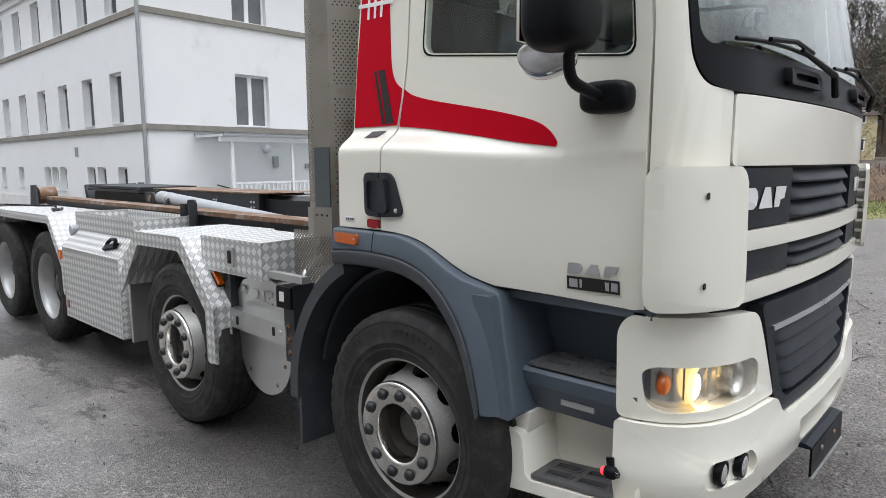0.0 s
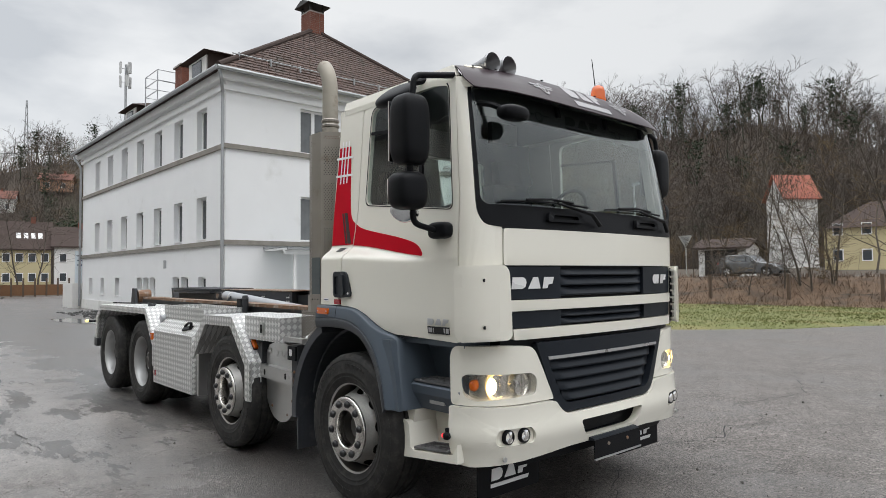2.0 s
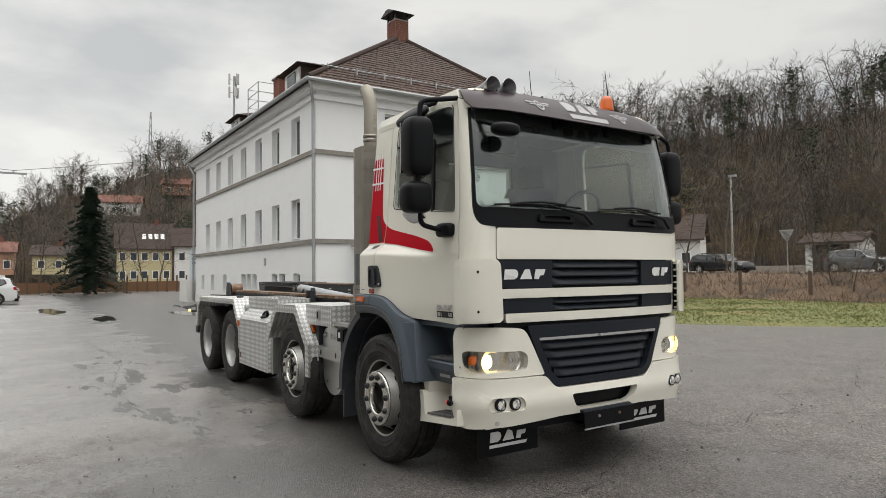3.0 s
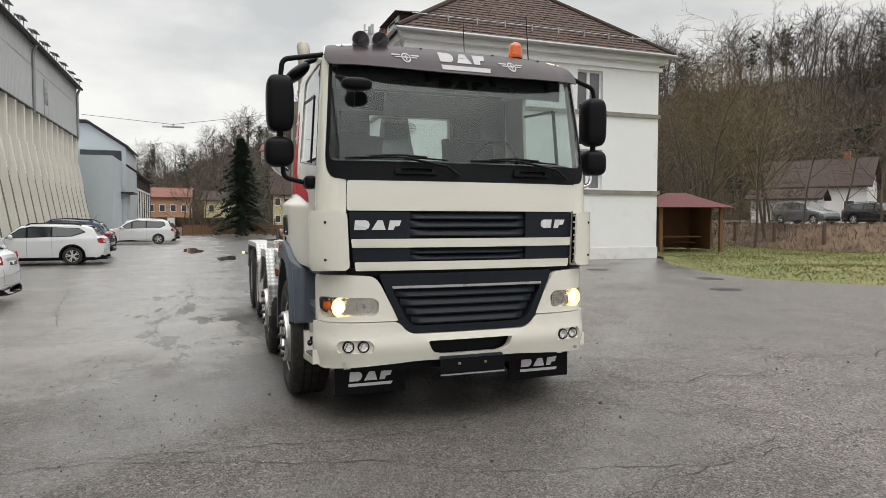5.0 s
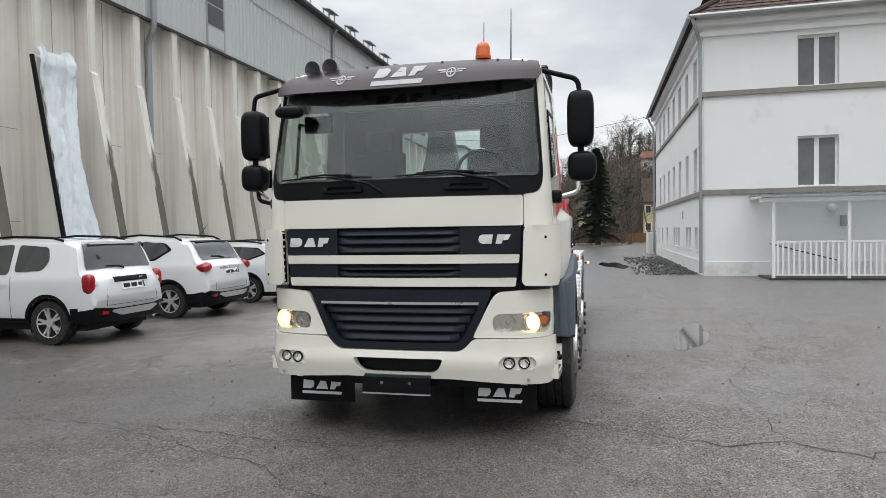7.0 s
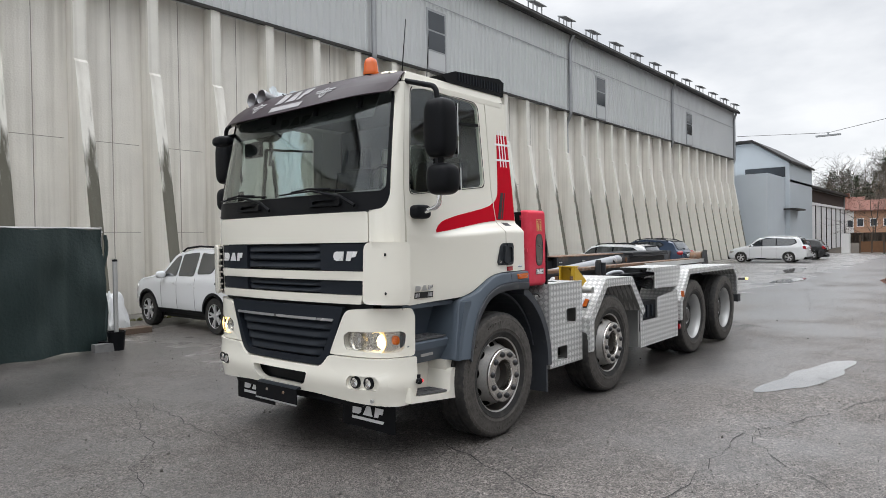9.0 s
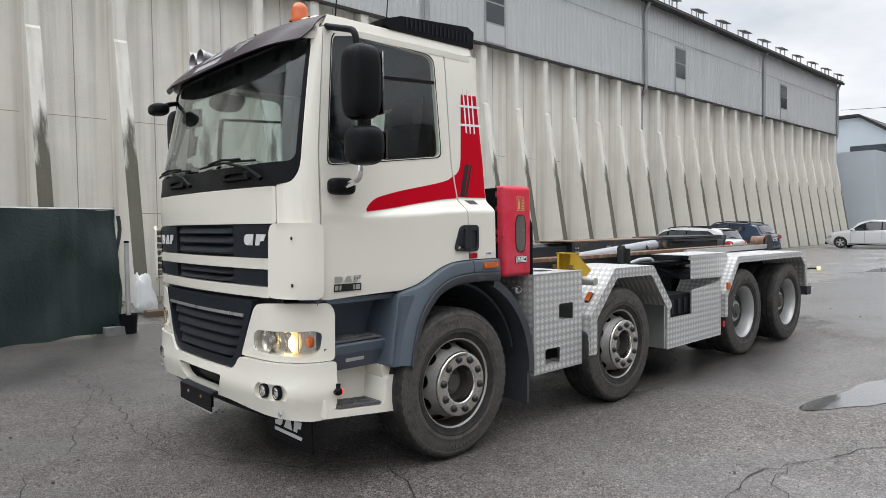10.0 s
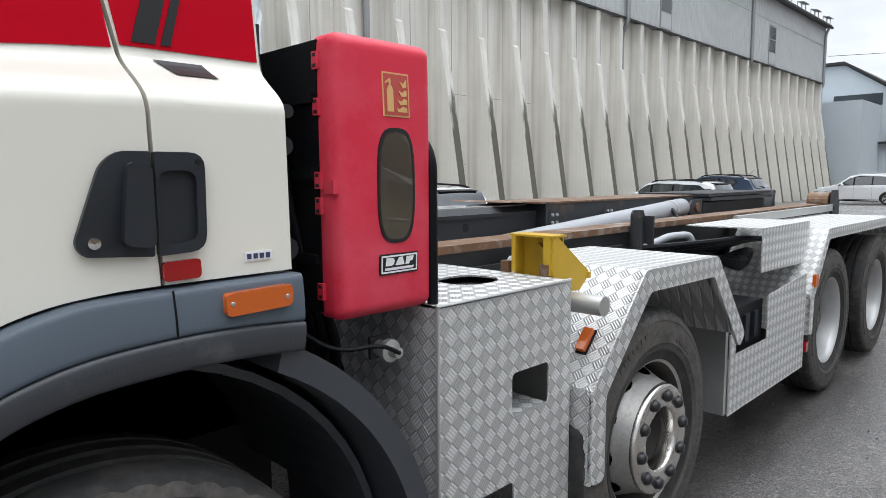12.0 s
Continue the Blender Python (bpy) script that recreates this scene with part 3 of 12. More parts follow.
def bevel(bm, w, seg=2, sharp=30):
    es = [e for e in bm.edges if len(e.link_faces) == 2 and e.calc_face_angle(0) > radians(sharp)]
    if es:
        bmesh.ops.bevel(bm, geom=es, offset=w, segments=seg, profile=0.7, affect="EDGES", clamp_overlap=True)
    return bm


def bbox(x0, x1, y0, y1, z0, z1, w=0.008, seg=2, m=None):
    bm = box(nbm(), x0, x1, y0, y1, z0, z1)
    bevel(bm, w, seg)
    if m:
        bmesh.ops.transform(bm, matrix=m, verts=bm.verts[:])
    return bm


def ring_frame(p, d):
    d = Vector(d).normalized()
    a = Vector((0, 0, 1)) if abs(d.z) < 0.9 else Vector((1, 0, 0))
    u = d.cross(a).normalized()
    return u, d.cross(u).normalized()


def tube(bm, pts, r, seg=8, caps=True):
    """A tube along points; r: one radius or one a point."""
    pts = [Vector(p) for p in pts]
    rs = r if isinstance(r, (list, tuple)) else [r] * len(pts)
    rings = []
    u = None
    for i, p in enumerate(pts):
        d = (pts[min(i + 1, len(pts) - 1)] - pts[max(i - 1, 0)]).normalized()
        if u is None:
            u, v = ring_frame(p, d)
        else:
            u = (u - d * u.dot(d)).normalized()
            v = d.cross(u)
        rings.append([bm.verts.new(p + rs[i] * (math.cos(2 * math.pi * k / seg) * u + math.sin(2 * math.pi * k / seg) * v)) for k in range(seg)])
    for a, b in zip(rings, rings[1:]):
        for k in range(seg):
            bm.faces.new((a[k], a[(k + 1) % seg], b[(k + 1) % seg], b[k]))
    if caps:
        bm.faces.new(rings[0][::-1])
        bm.faces.new(rings[-1])
    return bm


def arc_pts(points, radius, n=5):
    """A polyline with its inner corners rounded."""
    pts = [Vector(p) for p in points]
    out = [pts[0]]
    for a, b, c in zip(pts, pts[1:], pts[2:]):
        d1, d2 = (a - b), (c - b)
        k = min(radius, d1.length * 0.49, d2.length * 0.49)
        p, q = b + d1.normalized() * k, b + d2.normalized() * k
        for i in range(n + 1):
            s = i / n
            out.append((1 - s) ** 2 * p + 2 * s * (1 - s) * b + s * s * q)
    out.append(pts[-1])
    return out


def rounded(poly, r, n=4):
    """A closed 2D polygon with rounded corners; r: one radius or one a corner."""
    out = []
    k = len(poly)
    rs = r if isinstance(r, (list, tuple)) else [r] * k
    for i in range(k):
        a, b, c = Vector(poly[i - 1]), Vector(poly[i]), Vector(poly[(i + 1) % k])
        d1, d2 = a - b, c - b
        q = min(rs[i], d1.length * 0.48, d2.length * 0.48)
        if q < 1e-4:
            out.append(tuple(b))
            continue
        p0, p1 = b + d1.normalized() * q, b + d2.normalized() * q
        for j in range(n + 1):
            s = j / n
            out.append(tuple((1 - s) ** 2 * p0 + 2 * s * (1 - s) * b + s * s * p1))
    return out


def prism(poly, a, b, axis="y"):
    """A 2D polygon drawn out between a and b along an axis. Plane: y -> (x, z), x -> (y, z), z -> (x, y)."""
    bm = nbm()

    def at(p, v):
        return {"y": (p[0], v, p[1]), "x": (v, p[0], p[1]), "z": (p[0], p[1], v)}[axis]
    lo = [bm.verts.new(at(p, a)) for p in poly]
    hi = [bm.verts.new(at(p, b)) for p in poly]
    bm.faces.new(lo[::-1])
    bm.faces.new(hi)
    n = len(poly)
    for i in range(n):
        bm.faces.new((lo[i], lo[(i + 1) % n], hi[(i + 1) % n], hi[i]))
    return bm


def panel(outline, holes, put, thick, cuts_a=(), cuts_b=()):
    """A shell cut from a curved surface: a 2D outline with holes, laid on put(a, b, depth), with a thickness."""
    bm = nbm()
    es = []
    for loop in [outline] + list(holes):
        vs = [bm.verts.new((p[0], p[1], 0)) for p in loop]
        es += [bm.edges.new((vs[i - 1], vs[i])) for i in range(len(vs))]
    bmesh.ops.triangle_fill(bm, edges=es, use_beauty=True, use_dissolve=False)
    for axis, cuts in ((0, cuts_a), (1, cuts_b)):
        for c in cuts:
            co, no = [0, 0, 0], [0, 0, 0]
            co[axis], no[axis] = c, 1
            bmesh.ops.bisect_plane(bm, geom=bm.verts[:] + bm.edges[:] + bm.faces[:], plane_co=co, plane_no=no, dist=1e-5)
    flat = {v: (v.co.x, v.co.y) for v in bm.verts}
    faces = bm.faces[:]
    back = {v: bm.verts.new(put(*q, thick)) for v, q in flat.items()}
    rim = [e for e in bm.edges if len(e.link_faces) == 1]
    for f in faces:
        bm.faces.new([back[v] for v in reversed(f.verts)])
    for e in rim:
        a, b = e.verts
        bm.faces.new((a, b, back[b], back[a]))
    for v, q in flat.items():
        v.co = put(*q, 0.0)
    return bm


def lathe(profile, seg, axis_point, axis="y", skip=None):
    """A profile of (along, radius) turned about an axis through a point; skip(ring, step) leaves faces out."""
    bm = nbm()
    c = Vector(axis_point)
    rings = []
    for s, r in profile:
        ring = []
        for k in range(seg):
            a = 2 * math.pi * k / seg
            o = {"y": (r * math.cos(a), s, r * math.sin(a)), "x": (s, r * math.cos(a), r * math.sin(a)),
                 "z": (r * math.cos(a), r * math.sin(a), s)}[axis]
            ring.append(bm.verts.new(c + Vector(o)))
        rings.append(ring)
    for i, (a, b) in enumerate(zip(rings, rings[1:])):
        for k in range(seg):
            if not (skip and skip(i, k)):
                bm.faces.new((a[k], a[(k + 1) % seg], b[(k + 1) % seg], b[k]))
    return bm


def quads(name, verts, faces, mat):
    me = bpy.data.meshes.new(name)
    me.from_pydata(verts, [], faces)
    me.materials.append(mat)
    return me


def smooth01(t):
    t = max(0.0, min(1.0, t))
    return t * t * (3 - 2 * t)

# ---- ground, hill, yard ----
HILL = [(60, 3), (95, 7.0), (102, 8.0), (107, 10.3), (112, 11.8), (118, 11.2), (129, 10.8), (141, 10.2), (150, 10.2), (165, 9.8), (171, 9.0), (176, 6.5), (183, 3.6), (190, 1.8), (200, 1.5), (215, 1.0)]


def crest_angle(a):
    for (a0, e0), (a1, e1) in zip(HILL, HILL[1:]):
        if a0 <= a <= a1:
            return e0 + (e1 - e0) * smooth01((a - a0) / (a1 - a0))
    return 1.0


def hill_range(a):
    k = smooth01((a - 145) / 25)
    return 122 + 12 * k, 215 + 20 * k


def land(x, y):
    r, a = math.hypot(x, y), math.degrees(math.atan2(y, x)) % 360
    z = -0.06
    foot = 29.5 + 1.8 * math.sin(x * 0.11)
    if x > -70:
        k = smooth01((y - foot) / 4.5)
        z += 1.28 * k + 0.9 * smooth01((y - 45) / 60) * k
    z += 0.3 * smooth01((-x - 62) / 25)
    r0, r1 = hill_range(a)
    if r > r0:
        top = math.tan(radians(crest_angle(a))) * r1
        s = (r - r0) / (r1 - r0)
        up = smooth01(s) if s < 1 else 1 + 0.04 * (s - 1)
        z += (top - z) * up + 2.2 * up * noise.noise((x * 0.02, y * 0.02, 3))
    return z


radii = [0.5, 6, 12, 18, 24, 27] + [28 + i for i in range(10)] + [40, 44, 50, 58, 68, 80, 95, 110] + [118 + 8 * i for i in range(28)] + [400, 520, 700, 1000, 1600]
steps = 200
gv = [(r * math.cos(2 * math.pi * k / steps), r * math.sin(2 * math.pi * k / steps)) for r in radii for k in range(steps)]
ground_me = quads("ground", [(x, y, land(x, y)) for x, y in gv],
                  [(i * steps + k, i * steps + (k + 1) % steps, (i + 1) * steps + (k + 1) % steps, (i + 1) * steps + k)
                   for i in range(len(radii) - 1) for k in range(steps)] + [tuple(range(steps))], EARTH)
for p in ground_me.polygons:
    p.use_smooth = True
ground = tagged(new("ground", ground_me), "brown leaf-littered ground rising into a wooded hill", "ground", kind="structure")

EDGE = [(60, 21), (4, 24), (-2.6, 22.4), (-4.0, 20.2), (-5.2, 17.6), (-7.1, 15.7), (-9.4, 14.5), (-11.5, 14.9), (-14.5, 16.2), (-17.3, 17.9)]
yard_poly = [(60, -7.95)] + EDGE + [(-17.3, 18.2), (-62, 18.2), (-62, -7.95)]
yard_bm = prism(yard_poly, -0.05, 0.0, "z")
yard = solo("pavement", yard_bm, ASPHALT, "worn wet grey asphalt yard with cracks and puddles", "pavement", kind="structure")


def lawn_edge(x):
    pts = sorted(EDGE)
    for (x0, y0), (x1, y1) in zip(pts, pts[1:]):
        if x0 <= x <= x1:
            return y0 + (y1 - y0) * (x - x0) / (x1 - x0)
    return pts[0][1]


def lawn_z(x, y):
    d = y - lawn_edge(x)
    return -0.01 + 0.09 * smooth01(d / 1.2) + 0.06 * noise.noise((x * 0.35, y * 0.35, 0)) * smooth01(d / 2)


lawn_bm = nbm()
xs = [-40 + 1.25 * i for i in range(60)]
cols = []
for x in xs:
    y0 = lawn_edge(x) if x > -17.3 else 18.3
    y1 = 30.2 + 1.8 * math.sin(x * 0.11)
    cols.append([lawn_bm.verts.new((x, y0 + (y1 - y0) * j / 12, lawn_z(x, y0 + (y1 - y0) * j / 12) if x > -17.3 else 0.06)) for j in range(13)])
for a, b in zip(cols, cols[1:]):
    for j in range(12):
        lawn_bm.faces.new((a[j], b[j], b[j + 1], a[j + 1]))
lawn = solo("lawn", lawn_bm, GRASS, "short winter lawn, green with yellowed patches", "lawn", kind="structure", smooth=60)

bank_bm = nbm()
rows = []
for i in range(90):
    x = -62 + i * 1.3
    f = 29.2 + 1.8 * math.sin(x * 0.11)
    rows.append([bank_bm.verts.new((x, f + j * 0.62, land(x, f + j * 0.62) + 0.05 + 0.16 * noise.noise((x * 0.9, j * 0.7, 5)))) for j in range(10)])
for a, b in zip(rows, rows[1:]):
    for j in range(9):
        bank_bm.faces.new((a[j], b[j], b[j + 1], a[j + 1]))
solo("embankment", bank_bm, BANK, "brown overgrown embankment below the road", "embankment", kind="structure", smooth=80)
road_bm = nbm()
ra = [(road_bm.verts.new((-70 + 4 * i, 36.6, land(-70 + 4 * i, 36.6) + 0.05)), road_bm.verts.new((-70 + 4 * i, 44.0, land(-70 + 4 * i, 44) + 0.05))) for i in range(36)]
for a, b in zip(ra, ra[1:]):
    road_bm.faces.new((a[0], b[0], b[1], a[1]))
solo("road", road_bm, ASPHALT, "grey asphalt road above the embankment", "road", kind="structure")


def flat_blob(cx, cy, rx, ry, rz, seed, z, wob=0.35, n=48):
    bm = nbm()
    rnd = random.Random(seed)
    ph = [rnd.uniform(0, 6.28) for _ in range(6)]
    vs = []
    for k in range(n):
        a = 2 * math.pi * k / n
        r = 1 + wob * sum(math.sin((j + 2) * a + ph[j]) / (j + 1.6) for j in range(6)) * 0.55 + 0.10 * wob * noise.noise((cx + 3 * math.cos(a), cy + 3 * math.sin(a), seed)) + 0.06 * wob * noise.noise((9 * math.cos(a), 9 * math.sin(a), seed))
        x, y = rx * r * math.cos(a), ry * r * math.sin(a)
        c, s = math.cos(radians(rz)), math.sin(radians(rz))
        vs.append(bm.verts.new((cx + c * x - s * y, cy + s * x + c * y, z)))
    bm.faces.new(vs)
    return bm


for cx, cy, rx, ry, rz, sd in ((-5.95, 5.72, 1.02, 0.24, -10, 3), (-26.0, 7.05, 1.2, 0.18, 0, 11), (-24.0, 5.0, 2.2, 0.5, 3, 15), (-18.6, 6.4, 0.6, 0.35, 10, 17), (-30, 0.5, 2.5, 0.5, 2, 18), (-23, 1.9, 1.8, 0.3, -4, 19)):
    tagged(part("puddle", flat_blob(cx, cy, rx, ry, rz, sd, 0.005 + 0.0001 * sd, 0.45, 128), WATER, yard), kind="stuff")


def crack(pts, width, seed):
    rnd = random.Random(seed)
    bm = nbm()
    line = []
    for (x0, y0), (x1, y1) in zip(pts, pts[1:]):
        n = max(2, int(math.hypot(x1 - x0, y1 - y0) / 0.11))
        for i in range(n):
            s = i / n
            line.append((x0 + (x1 - x0) * s + rnd.gauss(0, 0.022), y0 + (y1 - y0) * s + rnd.gauss(0, 0.022)))
    line.append(pts[-1])
    prev = None
    for i, p in enumerate(line):
        q = line[min(i + 1, len(line) - 1)]
        o = line[max(i - 1, 0)]
        d = Vector((q[0] - o[0], q[1] - o[1])).normalized()
        w = width * 0.65 * rnd.uniform(0.3, 1.3) * min(1, 0.25 + i * 0.3, 0.25 + (len(line) - 1 - i) * 0.3)
        now = (bm.verts.new((p[0] - d.y * w, p[1] + d.x * w, 0.0045)), bm.verts.new((p[0] + d.y * w, p[1] - d.x * w, 0.0045)))
        if prev:
            bm.faces.new((prev[0], prev[1], now[1], now[0]))
        prev = now
    return bm


for i, (pts, w) in enumerate(([[(-1.6, 3.9), (-1.5, 4.3), (-1.09, 5.3), (-1.3, 5.75), (-1.05, 6.2), (-1.68, 6.9), (-1.4, 8.2), (-2.4, 10.5), (-2.2, 13.5)], 0.011],
                              [[(-1.05, 6.2), (-0.2, 6.9), (0.9, 9.5)], 0.006], [[(-1.3, 5.75), (-3.16, 5.74), (-5.6, 6.6), (-9.5, 6.9)], 0.006],
                              [[(-0.8, 0.2), (-0.57, 2.7), (-1.3, 3.9)], 0.006], [[(-0.71, -1.4), (-0.71, 0.5), (-0.1, 2.3), (0.2, 2.6), (0.6, 4.0), (0.4, 6.5)], 0.006],
                              [[(0.0, 1.8), (0.9, 1.0), (2.2, 0.4)], 0.004], [[(-3.5, 5.8), (-3.0, 5.85), (-2.2, 6.6), (-2.0, 8.0)], 0.006],
                              [[(-14.5, 0.65), (-10.0, 0.9), (-7.1, 0.45), (-4.9, 0.54)], 0.007], [[(-6.5, -0.8), (-4.4, -1.3), (-2.4, -0.6), (-1.0, -1.1)], 0.006],
                              [[(-12, -1.6), (-8.5, -1.2), (-6.5, -0.8)], 0.012], [[(2.6, 2.2), (0.9, 3.1), (0.3, 5.0)], 0.004], [[(-7.5, 7.5), (-3, 9.2), (1.5, 9.0)], 0.006],
                              [[(-20, 3.0), (-13, 4.4), (-9.5, 6.9)], 0.007], [[(-5.5, 11.5), (-2.4, 10.5), (1.0, 11.5)], 0.006], [[(-11, 11.5), (-7, 9.4), (-3, 9.2)], 0.006])):
    tagged(part("crack", crack(pts, w, 40 + i), CRACK, yard), kind="stuff")
for cx, cy in ((-9.6, 13.4), (-13.2, 12.4), (-7.4, 11.8)):
    part("manhole_cover", lathe([(0.0, 0.33), (0.006, 0.33), (0.006, 0.27), (0.003, 0.26), (0.003, 0.001)], 32, (cx, cy, 0.0), "z"), DARK_TRIM, yard, "round iron manhole cover")

# ---- white office building ----
BX, BY, BY2, BX2 = -17.71, 7.63, 18.08, -35.45
office = thing("office_building", (-26.5, 12.8, 0), "three-storey white plastered building with grey ledges and brown hipped tile roof", "building", frame_origin=(0, 0, 0))


def front_put(a, b, d):
    return Vector((BX - d, a, b))


def side_put(a, b, d):
    return Vector((a, BY + d, b))


def rect(x0, x1, z0, z1):
    return [(x0, z0), (x1, z0), (x1, z1), (x0, z1)]


FRONT_WIN = [(y0, y0 + 1.12, z0, z0 + 1.52) for y0 in (10.25, 14.38) for z0 in (2.69, 5.68)]
SIDE_X = [-19.62 - 2.17 * i for i in range(7)]
SIDE_WIN = [(x - 0.42, x + 0.42, z0, z0 + 1.42) for x in SIDE_X for z0 in (2.74, 5.70)]
BASE_WIN = [(x - 0.33, x + 0.33, 0.72, 1.52) for x in (-19.55, -21.1, -21.95, -24.5, -25.3, -26.1, -29.2, -31.6, -33.7)]
part("wall", panel(rect(BY, BY2, 0.4, 7.9), [rect(*w) for w in FRONT_WIN], front_put, 0.34), PLASTER, office)
part("wall", panel(rect(BX2, BX - 0.34, 0.4, 7.9), [rect(*w) for w in SIDE_WIN + BASE_WIN], side_put, 0.34), PLASTER, office)
part("wall", box(nbm(), BX2, BX2 + 0.34, BY + 0.34, BY2, 0.4, 7.9), PLASTER, office)
part("wall", box(nbm(), BX2 + 0.34, BX - 0.34, BY2 - 0.34, BY2, 0.4, 7.9), PLASTER, office)
part("floor_slab", box(nbm(), BX2 + 0.34, BX - 0.34, BY + 0.34, BY2 - 0.34, 7.6, 7.7), DARK_VOID, office)
part("back_partition", box(nbm(), BX2 + 0.5, BX - 1.0, BY + 1.1, BY + 1.2, 0.0, 7.5), INTERIOR, office)
part("back_partition", box(nbm(), BX - 1.1, BX - 1.0, BY + 1.2, BY2 - 0.6, 0.0, 7.5), INTERIOR, office)
part("plinth", bevel(box(nbm(), BX2 - 0.03, BX + 0.03, BY - 0.03, BY2 + 0.03, -0.02, 0.45), 0.02), PLINTH, office)
for z0, h, o in ((2.52, 0.15, 0.07), (5.53, 0.15, 0.07)):
    part("ledge", bevel(box(nbm(), BX2 - o, BX + o, BY - o, BY2 + o, z0, z0 + h), 0.025), LEDGE, office)
part("cornice", bevel(box(nbm(), BX2 - 0.1, BX + 0.1, BY - 0.1, BY2 + 0.1, 7.36, 7.50), 0.03), PLASTER, office)
part("cornice", bevel(box(nbm(), BX2 - 0.24, BX + 0.24, BY - 0.24, BY2 + 0.24, 7.66, 7.90), 0.05), PLASTER, office)
EAVE, RZ, OV = 7.92, 11.55, 0.42
rx0, rx1, ry0, ry1, rym = BX2 - OV, BX + OV, BY - OV, BY2 + OV, (BY + BY2) / 2
A, B = Vector((rx1 - 4.0, rym, RZ)), Vector((rx0 + 4.0, rym, RZ))
corners = [Vector((rx1, ry0, EAVE)), Vector((rx1, ry1, EAVE)), Vector((rx0, ry1, EAVE)), Vector((rx0, ry0, EAVE))]
rbm = nbm()
rv = [rbm.verts.new(p) for p in corners] + [rbm.verts.new(A), rbm.verts.new(B)]
for f in ((0, 1, 4), (1, 2, 5, 4), (2, 3, 5), (3, 0, 4, 5), (3, 2, 1, 0)):
    rbm.faces.new([rv[i] for i in f])
roof = part("roof", rbm, DARK_ROOF, office)


def tile_rows(p0, p1, q0, q1, nrow, tile_w, lift=0.02):
    """Courses of small overlapping tiles on the slope p0-p1 (eave) to q0-q1 (ridge), joined into one mesh."""
    verts, faces = [], []
    n_out = (p1 - p0).cross(q0 - p0).normalized()
    if n_out.z < 0:
        n_out = -n_out
    rnd = random.Random(11)
    for r in range(nrow):
        a0, a1 = p0.lerp(q0, r / nrow), p1.lerp(q1, r / nrow)
        b0, b1 = p0.lerp(q0, min(1, (r + 1.25) / nrow)), p1.lerp(q1, min(1, (r + 1.25) / nrow))
        m = max(1, int((a1 - a0).length / tile_w))
        for k in range(m):
            off = 0.5 * (r % 2)
            s0, s1 = min(1, (k + 0.04 + off) / m), min(1, (k + 0.96 + off) / m)
            if s1 - s0 < 0.2 / m:
                continue
            up = n_out * (lift + 0.028 + rnd.uniform(-0.006, 0.008))
            i = len(verts)
            verts += [a0.lerp(a1, s0) + up, a0.lerp(a1, s1) + up, b0.lerp(b1, s1) + n_out * lift, b0.lerp(b1, s0) + n_out * lift,
                      a0.lerp(a1, s0) + n_out * lift, a0.lerp(a1, s1) + n_out * lift]
            faces += [(i, i + 1, i + 2, i + 3), (i, i + 4, i + 5, i + 1)]
    return [tuple(v) for v in verts], faces


TILE_JOINED = surf("brown_roof_tiles_joined", (0.078, 0.047, 0.037), 0.78, vary=0.35, scale=2.4, tint=(0.05, 0.042, 0.033), tint_scale=1.0, tint_at=0.55, grain=0.35, grain_scale=4.5)
for p0, p1, q0, q1 in ((corners[0], corners[1], A, A), (corners[3], corners[0], B, A)):
    v, f = tile_rows(p0, p1, q0, q1, 26, 0.26)
    tagged(part("roof_tiles", quads("roof_tiles", v, f, TILE_JOINED), None, roof), kind="stuff")
for p, q in ((corners[0], A), (corners[1], A), (A, B), (corners[3], B)):
    part("ridge_cap", tube(nbm(), [p + Vector((0, 0, 0.05)), q + Vector((0, 0, 0.05))], 0.10, 8), DARK_ROOF, roof)
part("gutter", tube(nbm(), [(rx1 + 0.05, ry0 - 0.05, EAVE - 0.02), (rx1 + 0.05, ry1 + 0.05, EAVE - 0.02)], 0.07, 8), ZINC, roof)
part("gutter", tube(nbm(), [(rx0 - 0.05, ry0 - 0.05, EAVE - 0.02), (rx1 + 0.05, ry0 - 0.05, EAVE - 0.02)], 0.07, 8), ZINC, roof)
for yy, off in ((0.6, 0.62), (1.3, 1.0)):
    for k in range(9 if yy < 1 else 0):
        part("snow_guard", bbox(rx1 - 0.62, rx1 - 0.55, ry0 + 0.9 + k * 1.1, ry0 + 0.94 + k * 1.1, EAVE + 0.55, EAVE + 0.78, 0.004), ZINC, roof)
part("snow_rail", tube(nbm(), [(rx1 - 0.58, ry0 + 0.7, EAVE + 0.72), (rx1 - 0.58, ry1 - 0.7, EAVE + 0.72)], 0.02, 6), ZINC, roof)
part("downpipe", tube(nbm(), arc_pts([(BX + 0.4, BY - 0.38, 7.85), (BX + 0.38, BY - 0.3, 7.6), (BX + 0.06, BY - 0.12, 7.2), (BX + 0.06, BY - 0.12, 0.1)], 0.15), 0.055, 8), ZINC, office)
part("downpipe", tube(nbm(), arc_pts([(BX2 - 0.3, BY - 0.38, 7.85), (BX2 - 0.28, BY - 0.3, 7.6), (BX2 + 0.02, BY - 0.12, 7.2), (BX2 + 0.02, BY - 0.12, 0.1)], 0.15), 0.055, 8), ZINC, office)
# chimney
part("chimney", box(nbm(), -21.75, -21.05, 12.55, 13.2, 10.4, 12.30), MORTAR, roof, "brick chimney with a metal hood")
